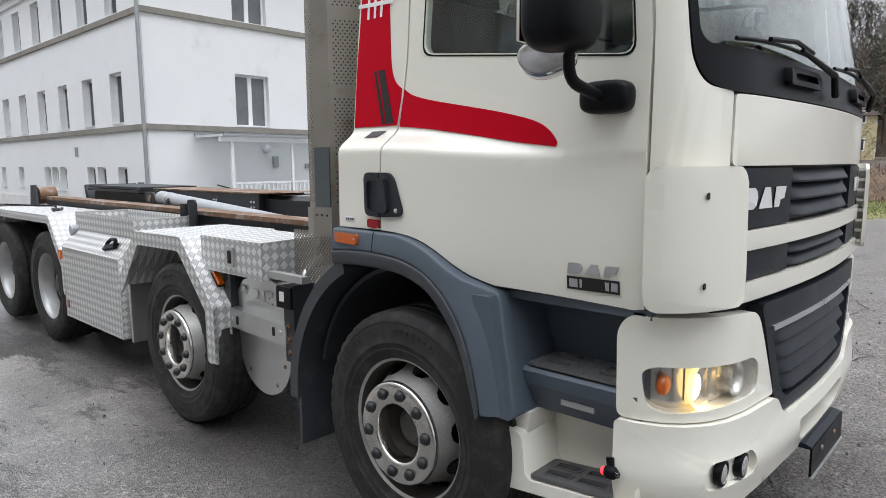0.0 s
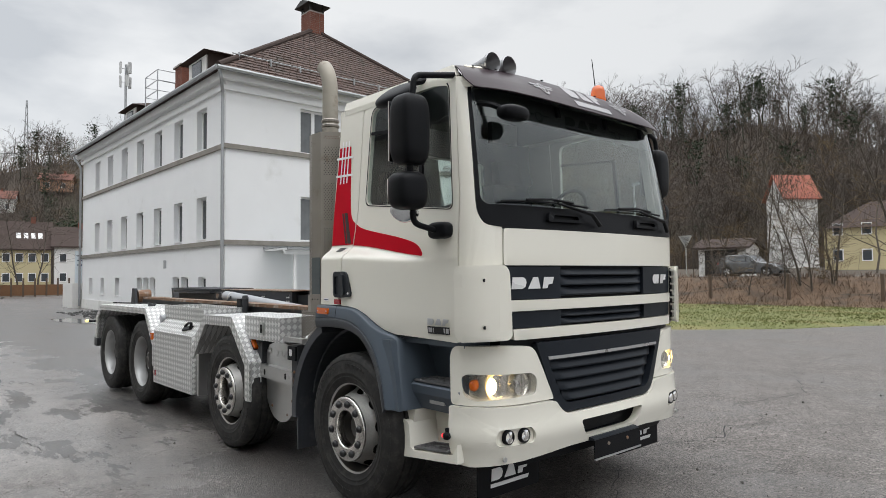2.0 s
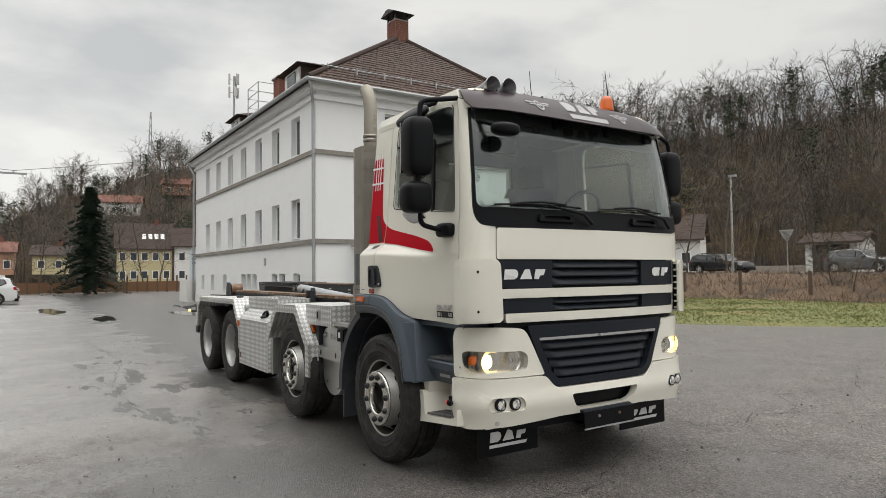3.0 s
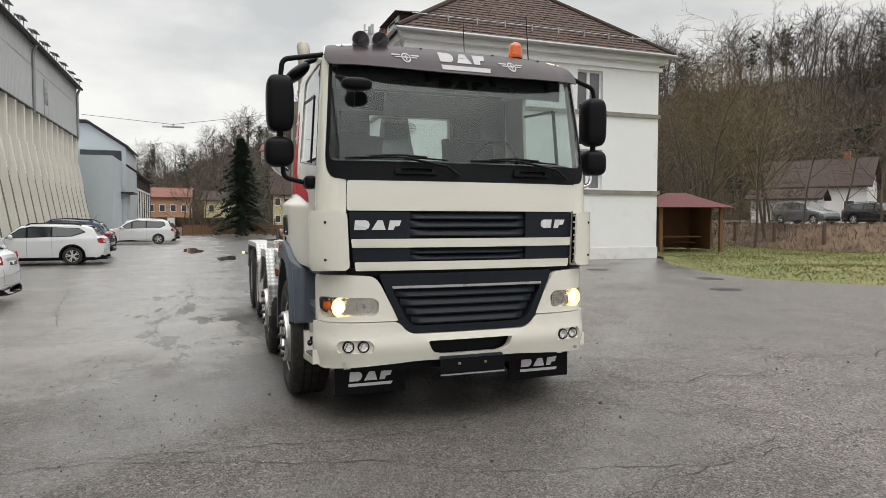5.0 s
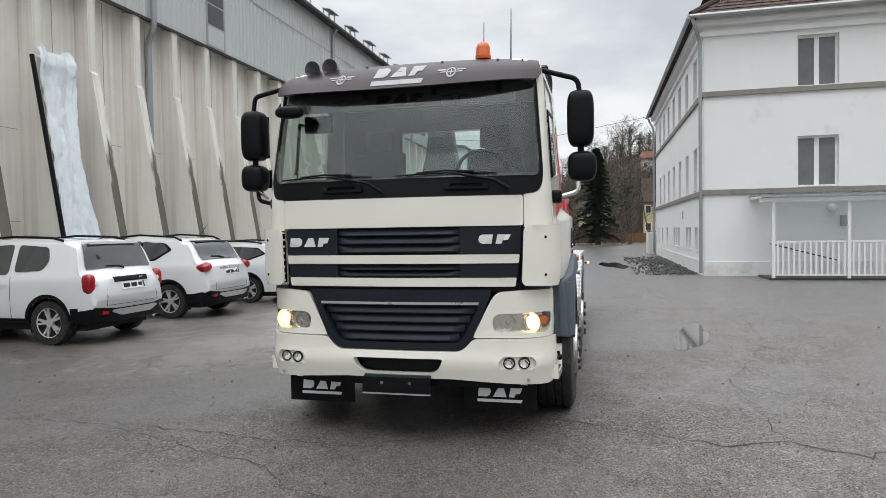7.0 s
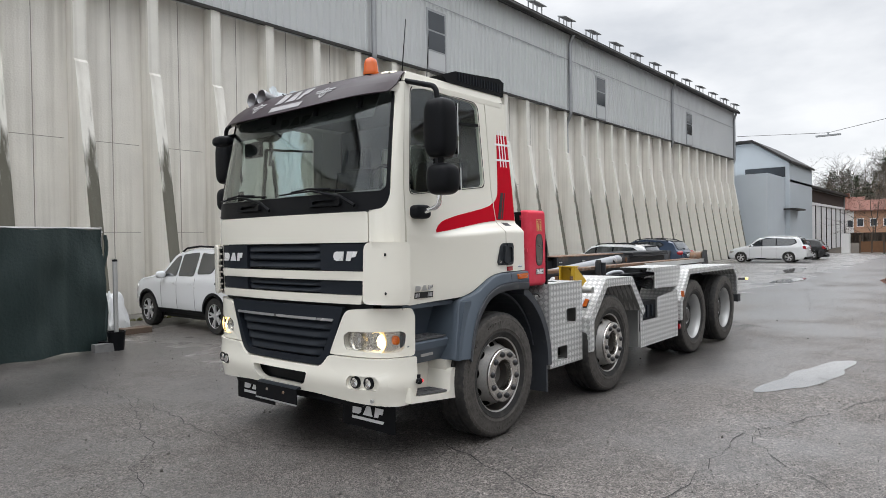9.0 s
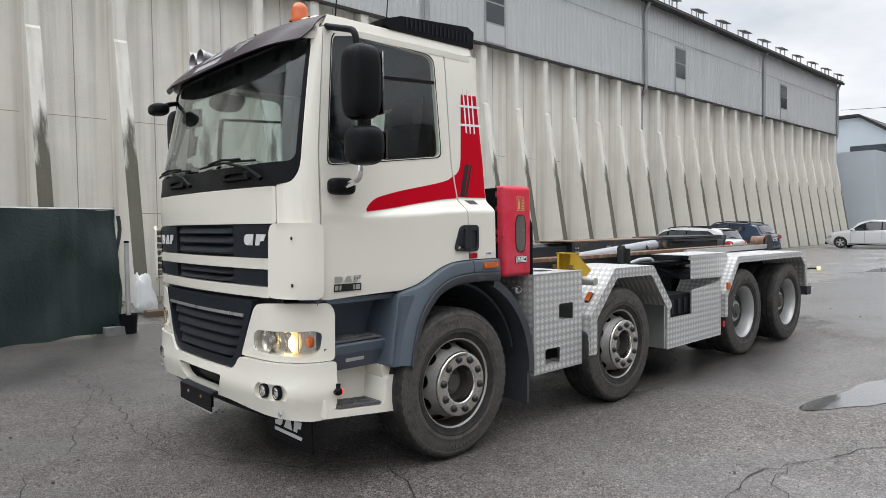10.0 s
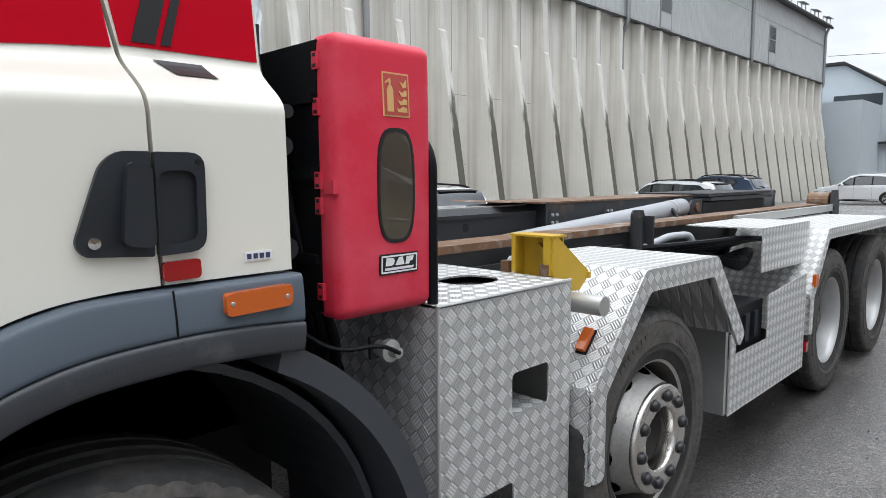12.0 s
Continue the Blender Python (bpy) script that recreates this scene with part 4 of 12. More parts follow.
def brick_course(x0, x1, y0, y1, z, odd, bms):
    n = 3
    for k in range(n):
        a, b = (k + 0.03) / n, (k + 0.97) / n
        box(bms, x1 - 0.05, x1 + 0.012, y0 + (y1 - y0) * a, y0 + (y1 - y0) * b, z, z + 0.066)
        box(bms, x0 + (x1 - x0) * a, x0 + (x1 - x0) * b, y0 - 0.012, y0 + 0.05, z, z + 0.066)
cb = nbm()
for i in range(24):
    brick_course(-21.75, -21.05, 12.55, 13.2, 10.4 + i * 0.077, i % 2, cb)
tagged(part("chimney_bricks", cb, BRICK, office), kind="stuff")
for sx in (-21.75, -21.12):
    for sy in (12.55, 13.13):
        part("hood_leg", box(nbm(), sx, sx + 0.07, sy, sy + 0.07, 12.30, 12.52), DARK_TRIM, office)
part("chimney_hood", bevel(prism([(-21.98, 12.52), (-20.82, 12.52), (-21.3, 12.72), (-21.5, 12.72)], 12.35, 13.4, "y"), 0.01), DARK_TRIM, office, "dark metal chimney hood")
# dormers, short chimney and sweep's railing behind the eave of the long side
for dx, hw, z0, z1 in ((-21.9, 0.95, 8.2, 9.62), (-30.0, 0.85, 8.2, 9.35)):
    d = part("dormer", bbox(dx - hw, dx + hw, BY + 0.75, BY + 3.4, z0, z1, 0.02), DARK_ROOF, office, "small tiled roof dormer with a white window")
    part("dormer_front", bbox(dx - hw + 0.12, dx + hw - 0.12, BY + 0.70, BY + 0.75, z0 + 0.25, z1 - 0.1, 0.01), HOUSE_WHITE, d)
    part("dormer_window", bbox(dx - 0.42, dx + 0.42, BY + 0.66, BY + 0.70, z0 + 0.45, z1 - 0.2, 0.01), PANE, d)
    bmr = nbm()
    top = [bmr.verts.new(p) for p in ((dx - hw - 0.3, BY + 0.45, z1 - 0.05), (dx + hw + 0.3, BY + 0.45, z1 - 0.05), (dx + hw + 0.3, BY + 3.6, z1 - 0.05), (dx - hw - 0.3, BY + 3.6, z1 - 0.05), (dx, BY + 1.7, z1 + 0.42), (dx, BY + 3.6, z1 + 0.42))]
    for f in ((0, 1, 4), (1, 2, 5, 4), (3, 0, 4, 5), (2, 3, 5), (3, 2, 1, 0)):
        bmr.faces.new([top[q] for q in f])
    part("dormer_roof", bmr, DARK_ROOF, office)
sb = nbm()
for i in range(26):
    for j in range(4):
        box(sb, -25.35 + 0.01 + j * 0.19, -25.35 + 0.18 + j * 0.19, BY + 1.1, BY + 1.8, 8.1 + i * 0.077, 8.166 + i * 0.077)
part("chimney", sb, BRICK, office, "short brick chimney")
part("chimney_lid", bbox(-25.42, -24.52, BY + 1.03, BY + 1.87, 10.10, 10.17, 0.01), MORTAR, office)
for x in (-26.9, -28.5):
    for y in (BY + 0.9, BY + 2.2):
        part("railing_post", tube(nbm(), [(x, y, 8.3), (x, y, 10.45)], 0.025, 6), ZINC, office)
for z in (9.55, 10.0, 10.45):
    part("railing_bar", tube(nbm(), [(-26.9, BY + 2.2, z), (-26.9, BY + 0.9, z), (-28.5, BY + 0.9, z), (-28.5, BY + 2.2, z), (-26.9, BY + 2.2, z)], 0.02, 6), ZINC, office)
part("sweep_platform", bbox(-28.6, -26.8, BY + 0.85, BY + 2.25, 9.05, 9.10, 0.01), ZINC, office)
mast = thing("antenna_mast", (-65.3, 17.85, land(-65.3, 17.85)), "tall slim grey steel antenna mast with panels at its top", "antenna")
part("pole", tube(nbm(), [(0, 0, -0.2), (0, 0, 22.3)], [0.22, 0.10], 10), ZINC, mast)
for a in (0, 120, 240):
    for z in (20.1, 21.4):
        part("antenna_panel", bbox(0.42, 0.56, -0.16, 0.16, z, z + 1.1, 0.02, m=pose(0, 0, 0, 0, 0, a + (z > 21) * 30)), GALV, mast)
        part("panel_arm", tube(nbm(), [(0, 0, z + 0.5), (0.45 * math.cos(radians(a + (z > 21) * 30)), 0.45 * math.sin(radians(a + (z > 21) * 30)), z + 0.5)], 0.03, 5), ZINC, mast)


def window_meshes(w, h, two, deep=0.10):
    """A window about its lower middle, facing -y: white frame, bars, sill; and its panes."""
    f = 0.06
    bm = nbm()
    for args in ((-w / 2, -w / 2 + f, 0, h), (w / 2 - f, w / 2, 0, h), (-w / 2 + f, w / 2 - f, 0, f), (-w / 2 + f, w / 2 - f, h - f, h)):
        box(bm, args[0], args[1], deep, deep + 0.07, args[2], args[3])
    if two:
        box(bm, -0.065, 0.065, deep - 0.005, deep + 0.07, f, h - f)
    fr = mesh_of("window_frame", bm)
    fr.materials.append(WIN_WHITE)
    panes = []
    for x0, x1 in (((-w / 2 + f, -0.065), (0.065, w / 2 - f)) if two else ((-w / 2 + f, w / 2 - f),)):
        me = mesh_of("pane", box(nbm(), x0, x1, deep + 0.03, deep + 0.045, f, h - f))
        me.materials.append(FRONT_PANE if two else PANE)
        panes.append(me)
    sl = mesh_of("sill", bevel(box(nbm(), -w / 2 + 0.004, w / 2 - 0.004, -0.035, deep + 0.02, 0.0, 0.028), 0.006))
    sl.materials.append(WIN_WHITE)
    return fr, panes, sl


def add_window(parent, kit, m):
    fr, panes, sl = kit
    ob = part("window", fr, None, parent)
    ob.matrix_basis = m
    for me in panes:
        part("pane", me, None, ob)
    part("sill", sl, None, ob)
    return ob


kit_front, kit_side, kit_base = window_meshes(1.12, 1.52, True, 0.16), window_meshes(0.84, 1.42, False, 0.17), window_meshes(0.66, 0.80, False, 0.15)
for y0, y1, z0, z1 in FRONT_WIN:
    add_window(office, kit_front, pose(BX, (y0 + y1) / 2, z0, 0, 0, 90))
for x0, x1, z0, z1 in SIDE_WIN:
    add_window(office, kit_side, pose((x0 + x1) / 2, BY, z0))
for x0, x1, z0, z1 in BASE_WIN:
    add_window(office, kit_base, pose((x0 + x1) / 2, BY, z0))
part("plaque", bbox(-23.2, -22.95, BY - 0.02, BY, 1.85, 2.15, 0.004), ZINC, office)

# glass porch roof with white railings on the front
porch = thing("porch_canopy", (BX + 0.8, 11.7, 0), "white metal porch canopy with glass roof and railings", "canopy", frame_origin=(0, 0, 0))
px0, px1, py0, py1 = BX + 0.05, BX + 1.45, 9.25, 13.08
for y in (py0, (py0 + py1) / 2, py1):
    part("post", bbox(px1 - 0.08, px1, y - 0.04, y + 0.04, 0.0, 2.2, 0.006), WHITE_METAL, porch)
part("beam", bbox(px1 - 0.09, px1 + 0.01, py0 - 0.35, py1 + 0.1, 2.2, 2.32, 0.01), WHITE_METAL, porch)
for k in range(6):
    y = py0 - 0.3 + k * (py1 - py0 + 0.35) / 5
    part("rafter", bbox(px0, px1 + 0.15, y - 0.03, y + 0.03, 0, 0.07, 0.006, m=Matrix.Translation((0, 0, 2.33)) @ Matrix.Shear("YZ", 4, (0, 0)) ), WHITE_METAL, porch)
part("glass_roof", box(nbm(), px0, px1 + 0.2, py0 - 0.35, py1 + 0.1, 2.40, 2.412), thin_sheet("roof_glazing", (0.80, 0.84, 0.85), (0.35, 0.37, 0.38), 0.30), porch, "greyish translucent roof panes")
# grey strips added to draw the shadow line along the roof's edges
part("wall_shadow_strip", bbox(px0 - 0.03, px0 + 0.03, py0 - 0.35, py1 + 0.1, 2.40, 2.47, 0.006), ZINC, porch)
part("edge_shadow_strip", bbox(px1 + 0.16, px1 + 0.21, py0 - 0.36, py1 + 0.11, 2.335, 2.398, 0.01), ZINC, porch)
for y0, y1 in ((py0 + 0.04, (py0 + py1) / 2 - 0.04), ((py0 + py1) / 2 + 0.04, py1 - 0.04)):
    part("rail", bbox(px1 - 0.06, px1 - 0.02, y0, y1, 1.05, 1.10, 0.004), WHITE_METAL, porch)
    part("rail", bbox(px1 - 0.06, px1 - 0.02, y0, y1, 0.12, 0.16, 0.004), WHITE_METAL, porch)
    n = 13
    for k in range(n):
        y = y0 + (k + 0.5) * (y1 - y0) / n
        part("baluster", box(nbm(), px1 - 0.05, px1 - 0.03, y - 0.025, y + 0.025, 0.16, 1.05), WHITE_METAL, porch)
part("floor_edge", bbox(px0, px1 + 0.02, py0 - 0.1, py1 + 0.1, 0.0, 0.05, 0.01), DARK_TRIM, porch)
part("side_rail", bbox(px0, px1 - 0.1, py1 - 0.05, py1, 1.05, 1.1, 0.004), WHITE_METAL, porch)
part("side_rail", tube(nbm(), [(px0 + 0.1, py0 + 0.2, 1.0), (px0 + 0.3, 11.2, 0.5)], 0.02, 6), DARK_TRIM, porch)
tagged(solo("wall_lamp", lathe([(-0.13, 0.001), (-0.1, 0.09), (0, 0.13), (0.1, 0.09), (0.13, 0.001)], 16, (BX + 0.14, 11.15, 2.05), "z"), WIN_WHITE, "round white wall lamp under the porch", "lamp", smooth=50))
solo("letter_box", bbox(BX, BX + 0.12, 11.4, 11.55, 1.5, 1.82, 0.01), ZINC, "grey metal letter box on the white wall", "letter box")
solo("intercom", bbox(BX, BX + 0.05, 12.6, 12.8, 1.45, 1.6, 0.01), ZINC, "small grey intercom panel on the white wall", "intercom")
gb = nbm()
rnd = random.Random(5)
for _ in range(1500):
    x, y = rnd.uniform(-31, -18.3), rnd.uniform(5.6, 7.5)
    if y < 6.6 + 0.5 * math.sin(x):
        if rnd.random() < 0.8:
            continue
    s = rnd.uniform(0.02, 0.06)
    box(gb, -s, s, -s * 0.8, s * 0.8, -s * 0.5, s * 0.5, pose(x, y, s * 0.3, rnd.uniform(0, 90), rnd.uniform(0, 90), rnd.uniform(0, 180)))
solo("gravel_strip", gb, GRAVEL, "dark gravel strip along the white building", "gravel", kind="stuff")

# ---- concrete storage hall ----
HY, HX0, HX1, KINK, HTOP = -7.77, 16.0, -50.8, 7.61, 11.2
hall = thing("storage_hall", (-18, -12, 0), "long concrete storage hall with slanted ribs and grey corrugated upper cladding", "hall", frame_origin=(0, 0, 0))
part("wall", box(nbm(), HX1, HX0, HY - 1.0, HY - 0.35, -0.05, KINK), CONCRETE, hall, "pale concrete wall panels with water stains")
rib_prof = [(HY - 0.36, -0.05), (HY + 1.06, -0.05), (HY + 1.02, 0.25), (HY + 0.12, 5.55), (HY + 0.05, 5.62), (HY + 0.05, KINK - 0.05), (HY - 0.36, KINK - 0.05)]
rib_me = mesh_of("rib", bevel(prism(rib_prof, -0.13, 0.13, "x"), 0.02))
rib_me.materials.append(CONCRETE)
rib_me.materials.append(RIB_CONC)
for p in rib_me.polygons:
    p.material_index = 1 if p.normal.y > 0.5 else 0
rx = -1.85 + 1.62 * 10
while rx > HX1 + 0.1:
    if rx < HX0 - 0.2:
        ob = part("rib", rib_me, None, hall)
        ob.matrix_basis = Matrix.Translation((rx, 0, 0))
    rx -= 1.62
jb = nbm()
rx = -1.85 + 1.62 * 9.5
i = 0
while rx > HX1:
    for z in (1.9, 3.95):
        box(jb, rx - 0.6, rx + 0.6, HY - 0.352, HY - 0.346, z - 0.006, z + 0.006)
    box(jb, rx - 0.008, rx + 0.008, HY - 0.352, HY - 0.346, 0.0, KINK)
    rx -= 1.62
tagged(part("panel_joints", jb, JOINT, hall), kind="stuff")
cbm = nbm()
prev = None
x = HX0
pitch = 0.24
while x > HX1:
    for dx, o in ((0, 0.0), (0.07, 0.0), (0.10, 0.035), (0.17, 0.035), (0.20, 0.0)):
        now = (cbm.verts.new((x - dx, HY + o, KINK - 0.04)), cbm.verts.new((x - dx, HY + o, HTOP)))
        if prev:
            cbm.faces.new((prev[0], now[0], now[1], prev[1]))
        prev = now
    x -= pitch
part("cladding", cbm, CLADDING, hall, "grey corrugated metal cladding")
part("cladding_back", box(nbm(), HX1, HX0, HY - 0.9, HY - 0.05, KINK, HTOP), CLADDING, hall)
part("gable_wall", box(nbm(), HX1 - 0.1, HX1, HY - 14, HY + 0.02, 0, HTOP), CLADDING, hall)
part("kink_trim", bevel(box(nbm(), HX1, HX0, HY - 0.02, HY + 0.10, KINK - 0.10, KINK - 0.03), 0.01), DARK_TRIM, hall)
part("seam", box(nbm(), HX1, HX0, HY + 0.036, HY + 0.045, 9.95, 9.99), ZINC, hall)
roof_h = part("roof", prism([(HY + 0.30, HTOP - 0.06), (HY + 0.30, HTOP + 0.14), (HY - 14, HTOP + 2.2), (HY - 14, HTOP + 2.0)], HX1 - 0.4, HX0 + 0.4, "x"), DARK_TRIM, hall)
part("gutter", tube(nbm(), [(HX0, HY + 0.34, HTOP - 0.05), (HX1 - 0.3, HY + 0.34, HTOP - 0.05)], 0.09, 8), DARK_TRIM, roof_h)
for px_ in (13.2, 0.5, -12.2, -24.9, -37.75, -50.6):
    part("downpipe", tube(nbm(), arc_pts([(px_, HY + 0.3, HTOP - 0.1), (px_, HY + 0.12, HTOP - 0.5), (px_, HY + 0.12, KINK - 0.2), (px_ - 0.18, HY - 0.22, KINK - 0.55), (px_ - 0.18, HY - 0.22, 0.1)], 0.2), 0.085, 10), ZINC, hall)
for wx in (10.4, -2.2, -15.35, -28.15, -40.9):
    w = part("window", box(nbm(), wx - 0.52, wx + 0.52, HY - 0.02, HY + 0.06, KINK + 0.0, KINK + 2.15), ZINC, hall, "grey metal window with three panes")
    for z0, z1 in ((0.72, 1.36), (1.42, 2.06)):
        part("pane", box(nbm(), wx - 0.44, wx + 0.44, HY + 0.055, HY + 0.066, KINK + z0, KINK + z1), PANE, w)
    part("lower_panel", box(nbm(), wx - 0.44, wx + 0.44, HY + 0.055, HY + 0.066, KINK + 0.06, KINK + 0.66), CLADDING, w)
vb = nbm()
box(vb, -0.5, 0.5, -0.08, 0.32, 0.42, 0.46, pose(0, 0, 0, -14, 0, 0))
for sx in (-0.35, 0.35):
    box(vb, sx - 0.02, sx + 0.02, 0.0, 0.04, 0, 0.42)
    box(vb, sx - 0.02, sx + 0.02, 0.24, 0.28, 0, 0.36)
vent_me = mesh_of("roof_vent_frame", vb)
vent_me.materials.append(ZINC)
vx = 12.0
while vx > HX1:
    ob = part("roof_vent_frame", vent_me, None, hall)
    ob.matrix_basis = Matrix.Translation((vx, HY + 0.02, HTOP + 0.12))
    vx -= 2.6
# plastic sheet over a broken rib gap: gathered at its top, hanging in creases
tb = nbm()
prev = None
for i in range(120):
    s = i / 119
    z = 5.75 - s * 5.3
    row = []
    wide = 0.98 - 0.10 * math.sin(math.pi * s) + 0.08 * smooth01((s - 0.6) / 0.4)
    bulge = 0.16 * math.exp(-((s - 0.05) / 0.06) ** 2)
    for j in range(29):
        q = j / 28
        xx = -8.14 - wide * q + 0.22 * s + 0.03 * math.sin(9 * s + 4 * q)
        fold = 0.040 * math.sin(13 * q + 3 * s + 2 * math.sin(4 * s)) + 0.050 * noise.noise((q * 8, s * 6, 0)) + 0.042 * noise.noise((q * 12 + s * 9, s * 16, 3)) + 0.020 * noise.noise((q * 26 - s * 14, s * 40, 7))
        row.append(tb.verts.new((xx, HY + 0.16 + 1.05 * s + fold + bulge * (0.6 + 0.8 * noise.noise((q * 6, 1, 5))), z + (0.10 * math.sin(q * 9) if i == 0 else 0))))
    if prev:
        for j in range(28):
            tb.faces.new((prev[j], prev[j + 1], row[j + 1], row[j]))
    prev = row
solo("plastic_sheet", tb, TARP, "crumpled white plastic sheet hanging over the hall wall", "sheeting", smooth=45)
solo("rubber_strip", tube(nbm(), [(-8.06, HY + 0.16, 5.55), (-7.84, HY + 1.2, 0.7)], 0.05, 8), BLACK_PLASTIC, "black rubber strip beside the white sheet", "strip")

# ---- annex and sheds beyond the hall ----
annex = thing("annex_building", (-54, -7, 0), "pale blue-grey annex building with a low gable", "building", frame_origin=(0, 0, 0))
part("wall", box(nbm(), -57, -51.6, -14, -5.55, -0.05, 6.4), BLUE_GREY_WALL, annex)
part("wall", prism([(-16.0, 0), (-5.2, 0), (-5.2, 7.6), (-8.0, 9.5), (-13.0, 9.5), (-16.0, 7.6)], -66, -57.05, "x"), BLUE_GREY_WALL, annex)
part("roof", prism([(-5.0, 7.55), (-5.0, 7.75), (-8.0, 9.75), (-13, 9.75), (-13, 9.5), (-8.0, 9.55)], -66.2, -56.8, "x"), DARK_TRIM, annex)
part("window_band", bbox(-57.04, -56.98, -8.6, -5.5, 6.45, 7.3, 0.01), PANE, annex)
shed = thing("long_shed", (-71, -8, 0), "long grey shed with dark window band and white sliding doors", "shed", frame_origin=(0, 0, 0))
part("wall", box(nbm(), -86, -57.5, -14, -5.62, -0.05, 6.05), BLUE_GREY_WALL, shed)
part("window_band", box(nbm(), -85.9, -57.6, -5.62, -5.56, 4.75, 5.95), DARK_ROOF, shed)
part("roof", bevel(box(nbm(), -86.6, -57.2, -14.3, -5.2, 6.05, 6.25), 0.03), DARK_TRIM, shed)
part("door_beam", bbox(-85.9, -57.6, -5.62, -5.46, 4.5, 4.74, 0.02), WIN_WHITE, shed)
for i in range(10):
    part("sliding_door", bbox(-61.0 - i * 2.75, -58.5 - i * 2.75, -5.62, -5.54, 0.1, 4.48, 0.02), WIN_WHITE, shed)
    part("door_post", bbox(-61.2 - i * 2.75, -61.03 - i * 2.75, -5.62, -5.48, 0.0, 4.5, 0.01), DARK_TRIM, shed)
part("corner_post", bbox(-86.1, -85.8, -5.66, -5.45, 0.0, 6.05, 0.02), ZINC, shed)
part("awning", bbox(-60.0, -56.5, -6.0, -4.6, 3.7, 3.84, 0.02), DARK_TRIM, shed)
part("doorway", box(nbm(), -58.4, -57.52, -5.62, -5.58, 0.0, 2.6), DARK_VOID, shed)

# ---- hanging street lamp on a wire ----
WIRE_KNOTS = [Vector((-50.5, -7.4, 9.25)), Vector((-49.0, -1.09, 8.62)), Vector((-44.0, 32.0, 13.2))]
wire = [WIRE_KNOTS[0].lerp(WIRE_KNOTS[1], i / 6) for i in range(6)] + [WIRE_KNOTS[1].lerp(WIRE_KNOTS[2], i / 14) for i in range(15)]
solo("overhead_wire", tube(nbm(), wire, 0.016, 5), DARK_TRIM, "thin overhead wire across the yard", "wire")
hl = thing("hanging_lamp", tuple(wire[6] - Vector((0, 0, 0.15))), "long grey street lamp hanging from the wire", "street lamp")
part("housing", bbox(-0.12, 0.12, -0.75, 0.75, -0.08, 0.02, 0.03), ZINC, hl)
part("bracket", bbox(-0.02, 0.02, -0.05, 0.05, 0.0, 0.2, 0.005), ZINC, hl)

# ---- green site fence ----
fence = thing("site_fence", (-0.6, -3.3, 0), "mobile site fence covered with dark green netting", "fence", frame_origin=(0, 0, 0))
f0, f1 = Vector((-1.98, -3.22, 0)), Vector((1.85, -2.30, 0))
fd = (f1 - f0).normalized()
fn = Vector((-fd.y, fd.x, 0))
nb = nbm()
prev = None
for i in range(81):
    s = i / 80
    row = []
    for j in range(15):
        z = 0.02 + 1.82 * j / 14
        p = f0 + (f1 - f0) * s + fn * (0.070 + 0.03 * math.sin(s * 19 + z) * math.sin(z * 2.2) + 0.055 * noise.noise((s * 9 + z * 0.8, z * 1.6 - s * 4, 1)) + 0.020 * noise.noise((s * 34 + z * 3, z * 7, 4)))
        row.append(nb.verts.new((p.x, p.y, z - 0.012 * math.sin(s * 30))))
    if prev:
        for j in range(14):
            nb.faces.new((prev[j], prev[j + 1], row[j + 1], row[j]))
    prev = row
part("netting", nb, GREEN_NET, fence, smooth=60)
for s in (0.0, 0.49, 0.51, 1.0):
    p = f0 + (f1 - f0) * s
    part("post", tube(nbm(), [(p.x, p.y, 0.08), (p.x, p.y, 1.88)], 0.021, 8), GALV, fence)
for z in (0.45, 0.95, 1.45, 1.80):
    part("clip", bbox(-0.025, 0.025, -0.02, 0.02, -0.012, 0.012, 0.004, m=Matrix.Translation((f0.x, f0.y, z))), WHITE_METAL, fence)
part("netting_hem", tube(nbm(), [f0 + fn * (0.03 + 0.03 * math.sin(z * 5)) + fd * (-0.03 + 0.025 * math.sin(z * 7)) + Vector((0, 0, z)) for z in [0.05 + 0.1 * k for k in range(18)]], 0.028, 6), GREEN_NET, fence, smooth=60)
for z in (0.22, 1.85):
    part("rail", tube(nbm(), [f0 + Vector((0, 0, z)), f1 + Vector((0, 0, z))], 0.018, 8), GALV, fence)
for s in (0.0, 0.5, 1.0):
    p = f0 + (f1 - f0) * s
    part("foot_block", bbox(-0.34, 0.34, -0.11, 0.11, 0, 0.13, 0.02, m=Matrix.Translation((p.x, p.y, 0)) @ pose(0, 0, 0, 0, 0, math.degrees(math.atan2(fn.y, fn.x)))), BLACK_PLASTIC, fence, "dark rubber foot block")
solo("bucket", lathe([(0.0, 0.001), (0.0, 0.105), (0.27, 0.128), (0.285, 0.135), (0.285, 0.122), (0.25, 0.118), (0.25, 0.001)], 24, (-2.06, -2.92, 0.0), "z"), BLACK_PLASTIC, "black plastic bucket filled with concrete beside the fence", "bucket", smooth=40)
sp_ = solo("steel_post", tube(nbm(), [(-2.06, -2.92, 0.25), (-2.06, -2.92, 1.36)], 0.034, 14), GALV, "galvanised steel post standing in the black bucket", "post", smooth=50)
part("post_cap", lathe([(0.0, 0.036), (0.03, 0.036), (0.034, 0.001)], 14, (-2.06, -2.92, 1.345), "z"), BLACK_PLASTIC, sp_)
solo("kerb_block", bbox(-2.02, -1.72, -2.98, -2.84, 0.0, 0.12, 0.012), GRAVEL, "grey concrete block by the fence's end", "block")
bb = nbm()
bmesh.ops.create_icosphere(bb, subdivisions=4, radius=1.0)
